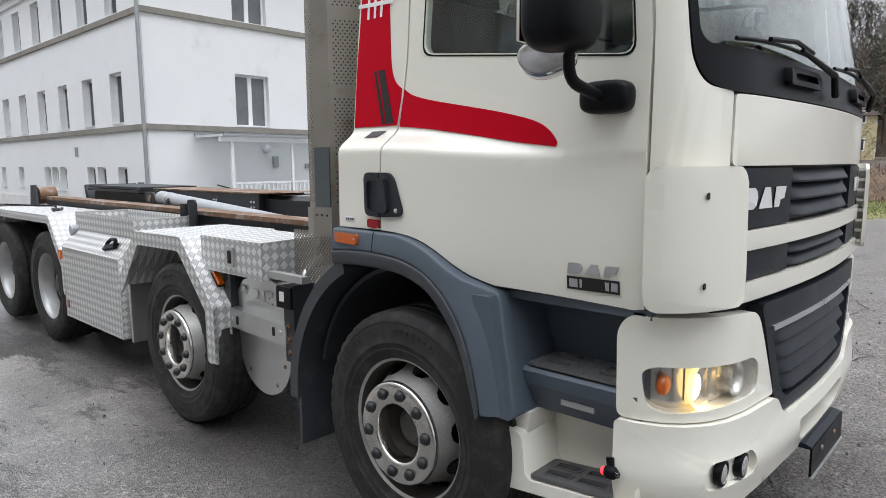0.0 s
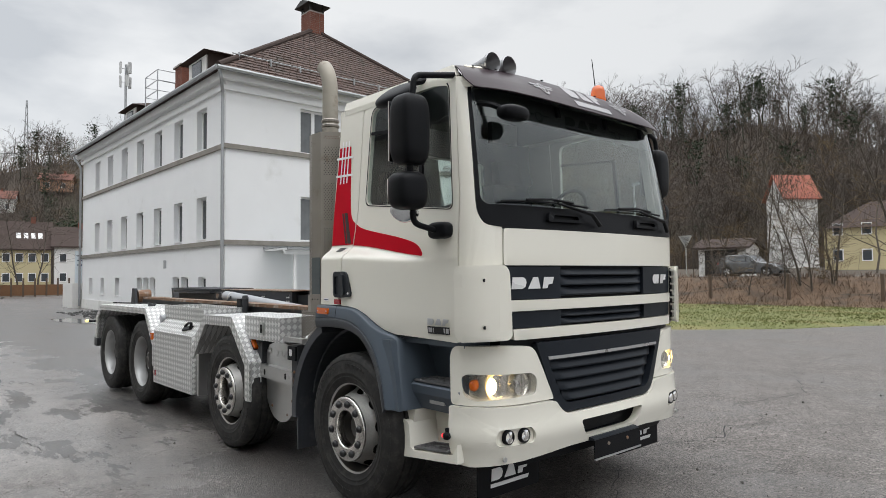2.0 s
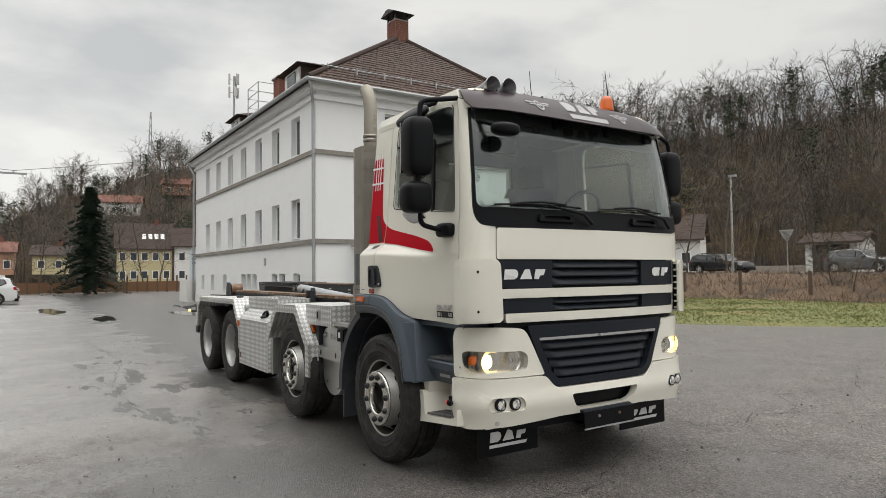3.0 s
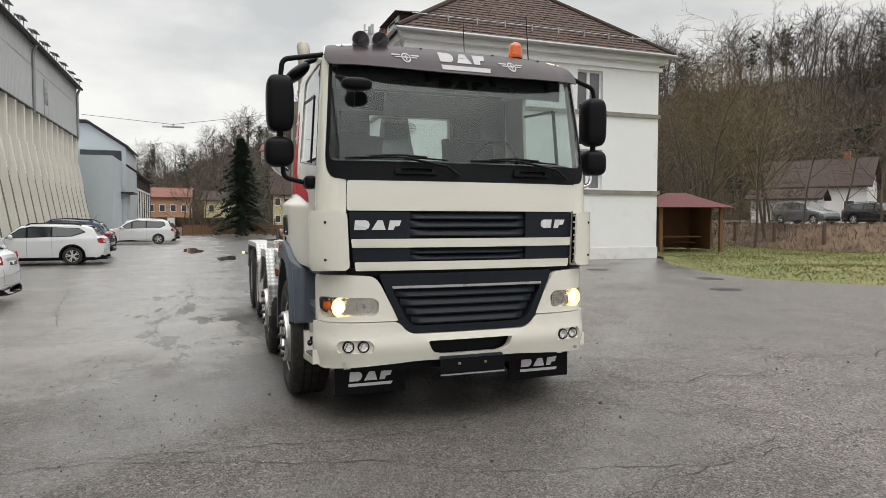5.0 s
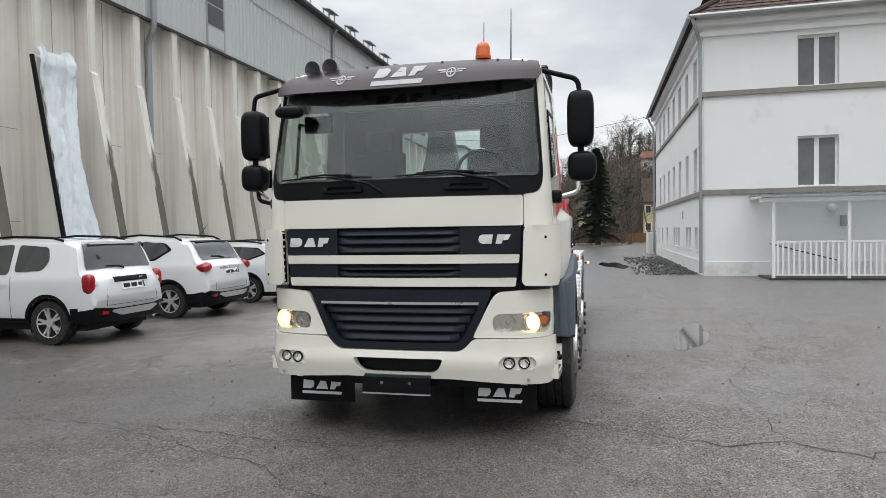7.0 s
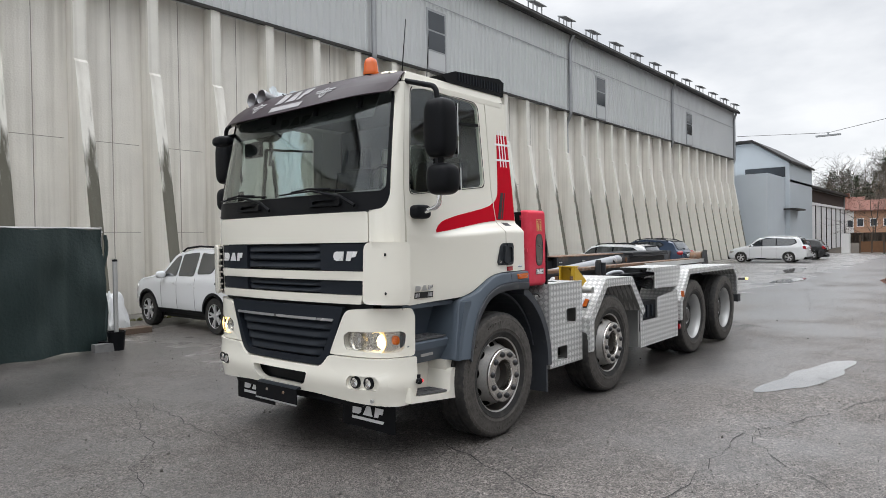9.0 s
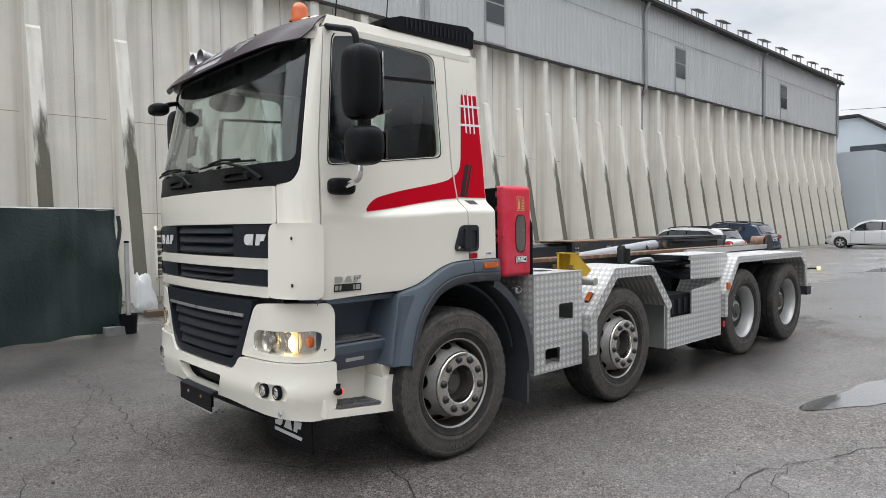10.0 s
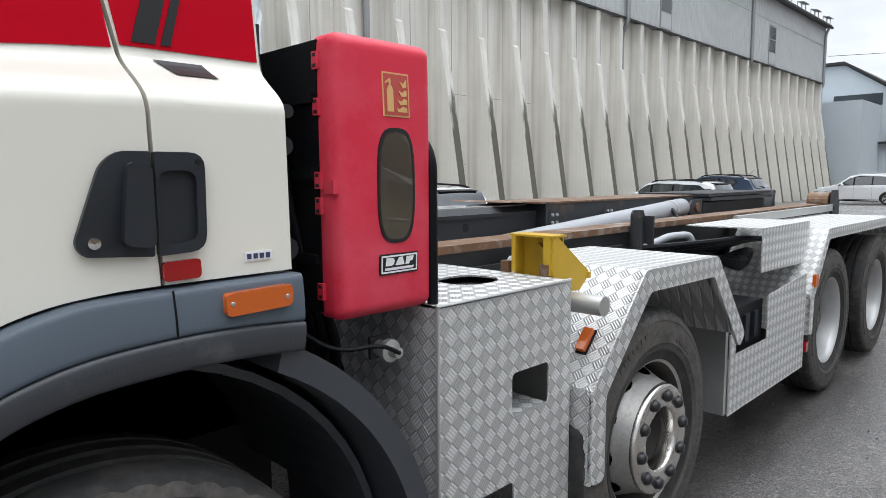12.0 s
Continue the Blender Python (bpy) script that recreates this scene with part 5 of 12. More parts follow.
for v in bb.verts:
    p = v.co.copy()
    q = Vector([math.copysign(abs(t) ** 0.5, t) for t in p])
    h = (q.z + 1) / 2
    k = 1 + 0.16 * noise.noise(q * 2.2) + 0.10 * noise.noise(q * 5.5) + 0.05 * noise.noise(q * 13)
    w = (1 - 0.40 * h) * k
    v.co = Vector((-3.02 + 0.21 * q.x * w + 0.10 * h, -5.08 + 0.19 * q.y * w, max(0.0, 0.74 * h * (0.95 + 0.22 * noise.noise(q * 1.9)))))
solo("rubble_bag", bb, BAG, "crumpled white plastic bag behind the fence", "bag", smooth=60)
solo("pallet", bbox(-3.35, -2.85, -4.75, -4.45, 0.0, 0.10, 0.01), POST_WOOD, "small weathered wooden pallet on the asphalt", "pallet")

# moss and weeds along the hall's foot, loose grit on the asphalt
rnd = random.Random(12)
mv, mf = [], []
for _ in range(3200):
    x = rnd.uniform(-30, 6)
    y = HY + 1.12 + abs(rnd.gauss(0, 0.16)) * (0.6 + 0.6 * noise.noise((x * 0.8, 0, 0)))
    h, a = rnd.uniform(0.015, 0.07), rnd.uniform(0, 6.28)
    i = len(mv)
    mv += [(x + 0.025 * math.cos(a), y + 0.025 * math.sin(a), 0.0), (x - 0.025 * math.cos(a), y - 0.025 * math.sin(a), 0.0), (x + rnd.gauss(0, 0.02), y + rnd.gauss(0, 0.02), h)]
    mf.append((i, i + 1, i + 2))
tagged(new("moss", quads("moss", mv, mf, GRASS)), "thin moss and weeds along the hall's foot", "moss", kind="stuff")
pv, pf = [], []
for _ in range(5200):
    x, y = rnd.uniform(-16, 7), rnd.uniform(-4.5, 13.5)
    if rnd.random() < 0.5:
        x, y = rnd.gauss(-0.5, 2.2), rnd.gauss(3.5, 4.0)
    q = rnd.uniform(0.003, 0.009) * (2.0 if rnd.random() < 0.05 else 1.0)
    m = pose(x, y, q * 0.5, rnd.uniform(0, 180), rnd.uniform(0, 180), rnd.uniform(0, 180))
    i = len(pv)
    pv += [tuple(m @ Vector(p)) for p in ((q, 0, 0), (-q, 0, 0), (0, q * 0.8, 0), (0, -q * 0.8, 0), (0, 0, q * 0.7), (0, 0, -q * 0.7))]
    pf += [(i + a, i + b, i + c) for a, b, c in ((0, 2, 4), (2, 1, 4), (1, 3, 4), (3, 0, 4), (2, 0, 5), (1, 2, 5), (3, 1, 5), (0, 3, 5))]
tagged(new("loose_grit", quads("loose_grit", pv, pf, GRIT)), "loose dark grit scattered over the asphalt", "grit", kind="stuff")

# ---- the truck: four axles, hook-lift frame; modelled about its centre line, front towards +x ----
TY = 3.025
truck = thing("hooklift_truck", (-4.5, TY, 0), "cream-white four-axle hook-lift truck with red stripes and lit headlamps", "truck", frame_origin=(0, TY, 0))
ORIGIN[truck] = Vector((4.5, 0, 0))


def sm(v, a, b):
    return smooth01((v - a) / (b - a))


def crease(x):
    """The lower edge of the shoulder, and how far it rises before the upper body."""
    return 1.60 + 0.045 * sm(-x, 1.1, 2.2)


def shoulder(x):
    return 0.025 + 0.065 * sm(-x, 1.15, 2.2)


def side_u(x, z):
    """Half width of the cab side: a lower body with a shoulder that grows to the rear, upper part leaning in."""
    k = sm(-x, 1.1, 2.0)
    low = 1.115 + 0.085 * k - 0.02 * sm(1.25 - z, 0, 0.2)
    up = 1.118 - 0.075 * (z - 1.65) / 1.1
    if z > 2.6:
        up -= 0.5 * (z - 2.6) ** 2
    b = sm(z, crease(x) - 0.008, crease(x) + shoulder(x))
    return low * (1 - b) + up * b


def on_side(sign, lift=0.0):
    def put(x, z, d):
        return Vector((x, sign * (side_u(x, z) + lift - d), z))
    return put


A0, A1 = 0.80, 1.28


def front_x(u, z):
    lean = 0.215 * max(0, z - 1.80) + 0.05 * max(0, z - 2.3) ** 2
    return -0.775 - (0.045 - 0.022 * sm(z, 1.8, 2.05)) * (u / 0.8) ** 2 - lean


def edge_x(z):
    return -1.018 - 0.11 * max(0, z - 1.95) - 0.095 * (1 - sm(z, 1.115, 1.14))


def wrap_pt(a, z):
    s = abs(a)
    sg = 1 if a >= 0 else -1
    if s <= A0:
        return Vector((front_x(s, z), a, z))
    t = min(1.25, (s - A0) / (A1 - A0))
    p0 = Vector((front_x(A0, z), A0))
    p2 = Vector((edge_x(z), side_u(edge_x(z), z)))
    p1 = Vector((p0.x - 0.045, p2.y - 0.005))
    if t <= 1:
        q = (1 - t) ** 2 * p0 + 2 * t * (1 - t) * p1 + t * t * p2
    else:
        q = p2 + (p2 - p1) * 2 * (t - 1)
    return Vector((q.x, sg * q.y, z))


def wrap(lift=0.0):
    def put(a, z, d):
        p = wrap_pt(a, z)
        t = wrap_pt(a + 0.01, z) - wrap_pt(a - 0.01, z)
        n = Vector((t.y, -t.x, 0)).normalized()
        if n.x < -0.2 or (abs(n.x) <= 0.2 and n.y * a < 0):
            n = -n
        return p + n * (lift - d)
    return put


WA = [a / 100 for a in (-128, -120, -112, -104, -96, -88, -80, -60, -40, -20, 0, 20, 40, 60, 80, 88, 96, 104, 112, 120, 128)]
cab = part("cab_shell", panel([(-0.99, 2.66), (0.99, 2.66), (1.10, 2.60), (1.10, 2.74), (-1.10, 2.74), (-1.10, 2.60)], [], wrap(0.0), 0.03, WA, []), CAB_WHITE, truck, smooth=40)

# corner posts between windscreen and doors
for sg in (-1, 1):
    poly = [(sg * 0.912, 1.145), (sg * 1.275, 1.145), (sg * 1.275, 2.71), (sg * 1.085, 2.71), (sg * 1.112, 1.97), (sg * 1.095, 1.88), (sg * 1.035, 1.81), (sg * 0.912, 1.797)]
    part("corner_panel", panel(rounded(poly, [0.01, 0.01, 0.02, 0.01, 0.05, 0.05, 0.05, 0.01]), [], wrap(0.0), 0.03, WA, [1.5, 1.8, 2.0, 2.2, 2.4, 2.6]), CAB_WHITE, cab, smooth=40)
    # air deflector at the front corner
    poly = [(sg * 0.885, 1.15), (sg * 1.262, 1.14), (sg * 1.262, 1.575), (sg * 0.90, 1.575)]
    dfl = part("air_deflector", bevel(panel(rounded(poly, 0.05), [], wrap(0.055), 0.016, WA, [1.25, 1.35, 1.45]), 0.006, 2, 50), CAB_WHITE, cab, "cream corner air deflector with two bolts", smooth=40)
    part("channel_backing", panel([(sg * 0.895, 1.165), (sg * 1.20, 1.165), (sg * 1.20, 1.56), (sg * 0.905, 1.56)], [], wrap(0.006), 0.004, WA, []), BLACK_PLASTIC, dfl)
    for k in range(8):
        z = 1.175 + k * 0.052
        part("channel_fin", panel([(sg * 0.905, z), (sg * 1.18, z), (sg * 1.18, z + 0.014), (sg * 0.905, z + 0.014)], [], wrap(0.040), 0.032, WA, []), CAB_WHITE, dfl)
    for z in (1.225, 1.49):
        p = wrap(0.056)(sg * 1.055, z, 0)
        part("bolt", lathe([(-0.002, 0.001), (0.0, 0.010), (0.003, 0.010), (0.003, 0.001)], 12, p, "x"), BLACK_PLASTIC, dfl)

# front panel and grilles
part("bonnet_panel", bevel(panel(rounded([(-0.905, 1.575), (0.905, 1.575), (0.905, 1.79), (-0.905, 1.79)], 0.02), [], wrap(0.004), 0.04, WA, [1.65, 1.72]), 0.006, 2, 50), CAB_WHITE, cab, smooth=40)
part("grille_backing", panel([(-0.89, 1.13), (0.89, 1.13), (0.90, 1.58), (-0.90, 1.58)], [], wrap(-0.05), 0.02, WA, []), BLACK_PLASTIC, cab)


def grille_bar(name, z0, z1, lift, depth, w0, w1, mat, label=""):
    poly = [(-w0, z0), (w0, z0), (w1, z1), (-w1, z1)]
    return part(name, bevel(panel(rounded(poly, 0.012), [], wrap(lift), depth, WA, []), 0.006, 2, 50), mat, cab, label, smooth=40)


grille_bar("white_strip", 1.308, 1.372, 0.012, 0.05, 0.872, 0.878, CAB_WHITE)
grille_bar("white_strip", 1.142, 1.205, 0.012, 0.05, 0.852, 0.858, CAB_WHITE)
for z0, z1, w in ((1.377, 1.567, 0.885), (1.21, 1.303, 0.866)):
    for sg in (-1, 1):
        part("grille_end_panel", bevel(panel(rounded([(sg * 0.47, z0), (sg * w, z0), (sg * (w + 0.005), z1), (sg * 0.47, z1)], 0.008), [], wrap(0.0), 0.03, WA, []), 0.005, 2, 50), GRILLE_DARK, cab, smooth=40)


def slat(z, h, w, lift, tip=0.10):
    """A louvre: a face that slopes out to a thick lower nose and runs back into the panel at its pointed ends."""
    bm = nbm()
    rows = []
    for i in range(25):
        u = -w + 2 * w * i / 24
        e = min(1.0, (w - abs(u)) / tip)
        x = front_x(u, z) + lift
        o = 0.034 * e
        rows.append([bm.verts.new(p) for p in ((x - 0.040, u, z + h), (x - 0.034 + 0.25 * o, u, z + h * 0.80), (x - 0.036 + o, u, z + h * 0.22), (x - 0.038 + o, u, z + h * 0.10), (x - 0.046 + 0.8 * o, u, z + h * 0.05), (x - 0.06, u, z + h * 0.16))])
    for a, b in zip(rows, rows[1:]):
        for k in range(6):
            bm.faces.new((a[k], a[(k + 1) % 6], b[(k + 1) % 6], b[k]))
    bm.faces.new(rows[0])
    bm.faces.new(rows[-1][::-1])
    return bm


for z in (1.385, 1.447, 1.509):
    part("slat", slat(z, 0.064 if z < 1.5 else 0.055, 0.485, 0.008), GRILLE_DARK, cab, smooth=30)
for z in (1.212, 1.257):
    part("slat", slat(z, 0.046, 0.475, 0.008), GRILLE_DARK, cab, smooth=30)
for sg in (-1, 1):
    for z0, z1 in ((1.40, 1.425), (1.46, 1.49), (1.522, 1.55), (1.225, 1.25), (1.27, 1.295)):
        part("grille_rib", bevel(prism([(-0.83, z0), (-0.79, z0), (-0.81, z1), (-0.83, z1)], sg * 0.355 - 0.006, sg * 0.355 + 0.006, "y"), 0.002, 1), GRILLE_DARK, cab)

# lower grille: dark shield
lg = [(-0.70, 1.118), (0.70, 1.118), (0.66, 1.02), (0.545, 0.745), (0.47, 0.685), (-0.47, 0.685), (-0.545, 0.745), (-0.66, 1.02)]
hole = [(-0.605, 1.005), (0.605, 1.005), (0.49, 0.775), (0.44, 0.735), (-0.44, 0.735), (-0.49, 0.775)]
lgr = part("lower_grille", bevel(panel(rounded(lg, [0.03, 0.03, 0.05, 0.08, 0.06, 0.06, 0.08, 0.05]), [rounded(hole, 0.03)], wrap(0.015), 0.06, WA, [0.8, 0.9, 1.06]), 0.008, 2, 50), GRILLE_DARK, cab, "dark louvred lower grille with a grey trim line", smooth=40)
part("backing", panel(hole, [], wrap(-0.03), 0.02, WA, []), BLACK_PLASTIC, lgr)
for i in range(4):
    z = 0.742 + i * 0.066
    w = 0.455 + 0.04 * i
    part("louvre", slat(z, 0.068, w, 0.016, 0.07), GRILLE_DARK, lgr, smooth=30)
for sg in (-1, 1):
    for k in range(4):
        z0 = 0.755 + k * 0.066
        part("grille_rib", bevel(prism([(-0.83, z0), (-0.785, z0), (-0.805, z0 + 0.034), (-0.83, z0 + 0.034)], sg * 0.33 - 0.006, sg * 0.33 + 0.006, "y"), 0.002, 1), GRILLE_DARK, lgr)
part("trim_line", bevel(panel(rounded([(-0.60, 1.012), (0.60, 1.012), (0.605, 1.03), (-0.605, 1.03)], 0.006), [], wrap(0.022), 0.012, WA, []), 0.003, 1, 50), SILVER, lgr)
part("gap_panel", panel([(-0.92, 1.10), (0.92, 1.10), (0.92, 1.16), (-0.92, 1.16)], [], wrap(-0.03), 0.02, WA, []), BLACK_PLASTIC, cab)


def pod(c, half, p=3.2, nu=28, nv=16):
    """A soft-cornered housing: a superellipsoid."""
    bm = nbm()

    def w(v, e):
        return math.copysign(abs(v) ** e, v)
    rows = []
    for i in range(1, nv):
        a = -math.pi / 2 + math.pi * i / nv
        rows.append([bm.verts.new((c[0] + half[0] * w(math.cos(a), 2 / p) * w(math.cos(b), 2 / p), c[1] + half[1] * w(math.cos(a), 2 / p) * w(math.sin(b), 2 / p), c[2] + half[2] * w(math.sin(a), 2 / p))) for b in [2 * math.pi * k / nu for k in range(nu)]])
    for r0, r1 in zip(rows, rows[1:]):
        for k in range(nu):
            bm.faces.new((r0[k], r0[(k + 1) % nu], r1[(k + 1) % nu], r1[k]))
    bm.faces.new(rows[0][::-1])
    bm.faces.new(rows[-1])
    return bm


# headlamp surrounds, bumper
def sided(poly, sg):
    return [(sg * a, b) for a, b in poly]


for sg in (-1, 1):
    pl = [(0.555, 0.775), (1.27, 0.775), (1.275, 1.06), (1.24, 1.112), (0.90, 1.113), (0.72, 1.10), (0.665, 1.0)]
    hp = [(0.705, 0.822), (1.10, 0.805), (1.175, 0.825), (1.195, 0.935), (1.15, 0.955), (0.74, 0.948), (0.695, 0.915)]
    lampp = part("headlamp_surround", bevel(panel(rounded(sided(pl, sg), [0.02, 0.03, 0.05, 0.06, 0.04, 0.06, 0.04]), [rounded(sided(hp, sg), 0.03)], wrap(0.012), 0.06, WA, [0.85, 0.95, 1.05]), 0.008, 2, 50), CAB_WHITE, cab, smooth=40)
    lamp = part("headlamp", panel(rounded(sided(hp, sg), 0.03), [], wrap(-0.040), 0.02, WA, [0.85, 0.9]), LAMP_CHROME, truck, "lit headlamp with clear lens and orange indicator", smooth=40)
    c = wrap(0.0)(sg * 0.965, 0.878, 0.030)
    # reflector given its own glow, bulb made wide, to stand in for bloom
    part("reflector", lathe([(-0.03, 0.02), (-0.02, 0.050), (-0.006, 0.066), (0.010, 0.074), (0.012, 0.077)], 28, c, "x"), LAMP_SOFT, lamp, "warm reflector with a glow of its own", smooth=60)
    part("bulb", lathe([(-0.018, 0.050), (-0.008, 0.044), (-0.002, 0.024), (0.0, 0.001)], 20, c, "x"), LAMP_ON, lamp, "lit warm headlamp bulb", smooth=60)
    c2 = wrap(0.0)(sg * 0.80, 0.882, 0.030)
    part("reflector", lathe([(-0.04, 0.02), (-0.03, 0.042), (-0.004, 0.056), (0.012, 0.062), (0.014, 0.065)], 24, c2, "x"), LAMP_CHROME, lamp, smooth=60)
    part("bulb", lathe([(-0.035, 0.001), (-0.03, 0.02), (-0.01, 0.018), (0.0, 0.001)], 16, c2, "x"), SILVER, lamp, smooth=60)
    part("indicator", pod(wrap(0.0)(sg * 1.115, 0.888, 0.022), (0.020, 0.034, 0.034), 2.2, 18, 10), ORANGE_LENS, lamp, "orange indicator bulb cover", smooth=60)
    for k in range(9):
        a0 = 0.715 + k * 0.05
        part("reflector_rib", panel(sided(rect(a0, a0 + 0.008, 0.83, 0.94), sg), [], wrap(-0.034), 0.006), LAMP_CHROME, lamp)
    ln = part("lens", panel(rounded(sided(hp, sg), 0.03), [], wrap(0.008), 0.005, WA, [0.85, 0.9, 0.93]), HEAD_LENS, lamp, "clear lens cover", smooth=40)
    ln.visible_shadow = False

bo = [(-1.27, 0.775), (1.27, 0.775), (1.265, 0.50), (1.15, 0.44), (0.60, 0.462), (0.42, 0.475), (-0.42, 0.475), (-0.60, 0.462), (-1.15, 0.44), (-1.265, 0.50)]
op = [(-0.345, 0.622), (0.345, 0.622), (0.30, 0.535), (0.24, 0.512), (-0.24, 0.512), (-0.30, 0.535)]
fogs = [rounded([(sg * 0.745, 0.552), (sg * 0.97, 0.552), (sg * 0.985, 0.60), (sg * 0.955, 0.645), (sg * 0.765, 0.645), (sg * 0.735, 0.60)], 0.025) for sg in (-1, 1)]
# the bumper's top edge follows the shield above it
top = [(-1.27, 0.77), (-0.56, 0.768), (-0.50, 0.70), (-0.45, 0.675), (0.45, 0.675), (0.50, 0.70), (0.56, 0.768), (1.27, 0.77)]
bo = top + [(1.265, 0.445), (1.15, 0.43), (0.60, 0.462), (0.42, 0.475), (-0.42, 0.475), (-0.60, 0.462), (-1.15, 0.43), (-1.265, 0.445)]


def bumper_put(a, z, d):
    bulge = 0.03 * sm(z, 0.44, 0.60) + 0.012 * (1 - sm(z, 0.60, 0.70))
    return wrap(bulge)(a, z, d)


bumper = part("bumper", bevel(panel(rounded(bo, [0.02, 0.03, 0.04, 0.04, 0.04, 0.04, 0.03, 0.02, 0.06, 0.08, 0.05, 0.05, 0.05, 0.05, 0.08, 0.06]), [rounded(op, 0.03)] + fogs, bumper_put, 0.06, WA, [0.5, 0.54, 0.58, 0.62, 0.66, 0.72]), 0.008, 2, 50), CAB_WHITE, truck, "cream plastic front bumper", smooth=40)
part("mouth_backing", panel(op, [], wrap(-0.06), 0.01, WA, []), BLACK_PLASTIC, bumper)
for sg, fg in zip((-1, 1), fogs):
    part("fog_recess", panel(fg, [], wrap(0.018), 0.01, WA, []), CAB_WHITE, bumper)
    for u in (0.81, 0.905):
        c = wrap(0.012)(sg * u, 0.598, 0.0)
        fl = part("fog_lamp", lathe([(0.0, 0.043), (0.022, 0.041), (0.024, 0.034), (0.008, 0.032), (-0.002, 0.001)], 24, c, "x"), BLACK_PLASTIC, bumper, "round fog lamp in a dark ring", smooth=40)
        part("reflector", lathe([(0.0, 0.001), (0.006, 0.02), (0.02, 0.033)], 24, c, "x"), CHROME, fl, smooth=60)
        part("lens", lathe([(0.023, 0.033), (0.028, 0.02), (0.03, 0.001)], 24, c, "x"), CLEAR, fl, smooth=60).visible_shadow = False
    mk = wrap(0.045)(sg * 1.262, 0.60, 0.0)
    ml = part("marker_light", pod((mk.x, mk.y + sg * 0.012, 0.598), (0.026, 0.020, 0.022), 2.3, 16, 10), BLACK_PLASTIC, bumper, "small round black marker light on a stalk", smooth=60)
    part("marker_stalk", tube(nbm(), [(mk.x - 0.004, mk.y + sg * 0.004, 0.605), (mk.x - 0.012, mk.y - sg * 0.004, 0.640)], [0.012, 0.014], 10), BLACK_PLASTIC, ml, smooth=60)
    part("marker_lens", pod((mk.x + 0.022, mk.y + sg * 0.014, 0.598), (0.012, 0.012, 0.013), 2.0, 12, 8), CLEAR, ml, smooth=60)
    part("tail_lens", pod((mk.x - 0.024, mk.y + sg * 0.014, 0.598), (0.012, 0.013, 0.014), 2.0, 12, 8), MARKER_RED, ml, "lit red marker lens", smooth=60)
    part("tow_eye", lathe([(0, 0.014), (0.012, 0.014), (0.012, 0.001)], 12, wrap(0.03)(sg * 0.93, 0.478, 0), "x"), GALV, bumper)
# lower corner with the first step, behind the bumper end
for sg in (-1, 1):
    part("step_well_back", bevel(prism([(-0.99, 0.40), (-0.99, 0.70), (-1.58, 0.695), (-1.60, 0.66), (-1.57, 0.42)], sg * 0.87, sg * 0.92, "y"), 0.012), CAB_WHITE, bumper)
    part("step_tray", bevel(prism([(-1.01, 0.452), (-1.505, 0.402), (-1.535, 0.415), (-1.572, 0.61), (-1.552, 0.63), (-1.462, 0.622), (-1.445, 0.60), (-1.432, 0.475), (-1.41, 0.458), (-1.10, 0.488), (-1.05, 0.50), (-1.01, 0.56)], sg * 0.90, sg * 1.145, "y"), 0.012, 3), CAB_WHITE, bumper, smooth=50)
    part("step_end", bevel(prism([(-1.60, 0.60), (-1.585, 0.69), (-1.44, 0.69), (-1.455, 0.60)], sg * 0.90, sg * 1.10, "y"), 0.02, 3), CAB_WHITE, bumper, smooth=50)
    def tread_put(x, u, d, sg=sg):
        return Vector((x, sg * u, 0.492 + (x + 1.26) * 0.0952 - d))
    holes = [rounded(rect(x - 0.048, x + 0.048, u - 0.018, u + 0.018), 0.007, 2) for x in (-1.325, -1.195) for u in (1.015, 1.085)]
    tread = part("step_tread", panel(rounded(rect(-1.415, -1.10, 0.965, 1.138), 0.012, 2), holes, tread_put, 0.012), DULL_STEEL, bumper, "grey perforated metal step")
    # dark sheet under the holes stands in for the shade in the hollow
    part("step_hole_shade", panel(rect(-1.40, -1.115, 0.975, 1.13), [], lambda x, u, d, sg=sg: tread_put(x, u, d + 0.0125, sg), 0.002), DARK_VOID, tread)
    for h in holes:
        x0, x1, u0, u1 = min(p[0] for p in h), max(p[0] for p in h), min(p[1] for p in h), max(p[1] for p in h)
        part("hole_rim", panel(rounded(rect(x0 - 0.006, x1 + 0.006, u0 - 0.006, u1 + 0.006), 0.010, 2), [h], lambda x, u, d, sg=sg: tread_put(x, u, d - 0.004, sg), 0.004), DULL_STEEL, tread)

# number plate with bars only, and its carrier
shelf = part("plate_carrier", bevel(prism([(-0.86, 0.505), (-0.74, 0.498), (-0.715, 0.488), (-0.715, 0.478), (-0.86, 0.478)], -0.25, 0.25, "y"), 0.004), GRILLE_DARK, bumper, "dark plate carrier shelf")
for u in (-0.16, 0.0, 0.16):
    part("carrier_screw", lathe([(0, 0.009), (0.004, 0.008), (0.005, 0.001)], 10, (-0.77, u, 0.50), "z"), RUSTY, shelf)
plate = part("number_plate", bbox(-0.718, -0.710, -0.258, 0.258, 0.372, 0.486, 0.004), BLACK_PLASTIC, bumper, "black covered number plate holder")
part("plate_edge", bbox(-0.714, -0.704, -0.258, 0.258, 0.362, 0.371, 0.002), SILVER, plate)
for u in (-0.11, 0.10):
    part("plate_screw", lathe([(0, 0.012), (0.006, 0.010), (0.008, 0.001)], 10, (-0.710, u, 0.445), "x"), RUSTY, plate)
part("valance", bevel(panel(rounded([(-0.86, 0.475), (0.86, 0.475), (0.80, 0.40), (-0.80, 0.40)], 0.02), [], wrap(-0.06), 0.03, WA, []), 0.01, 1, 50), BLACK_PLASTIC, bumper)


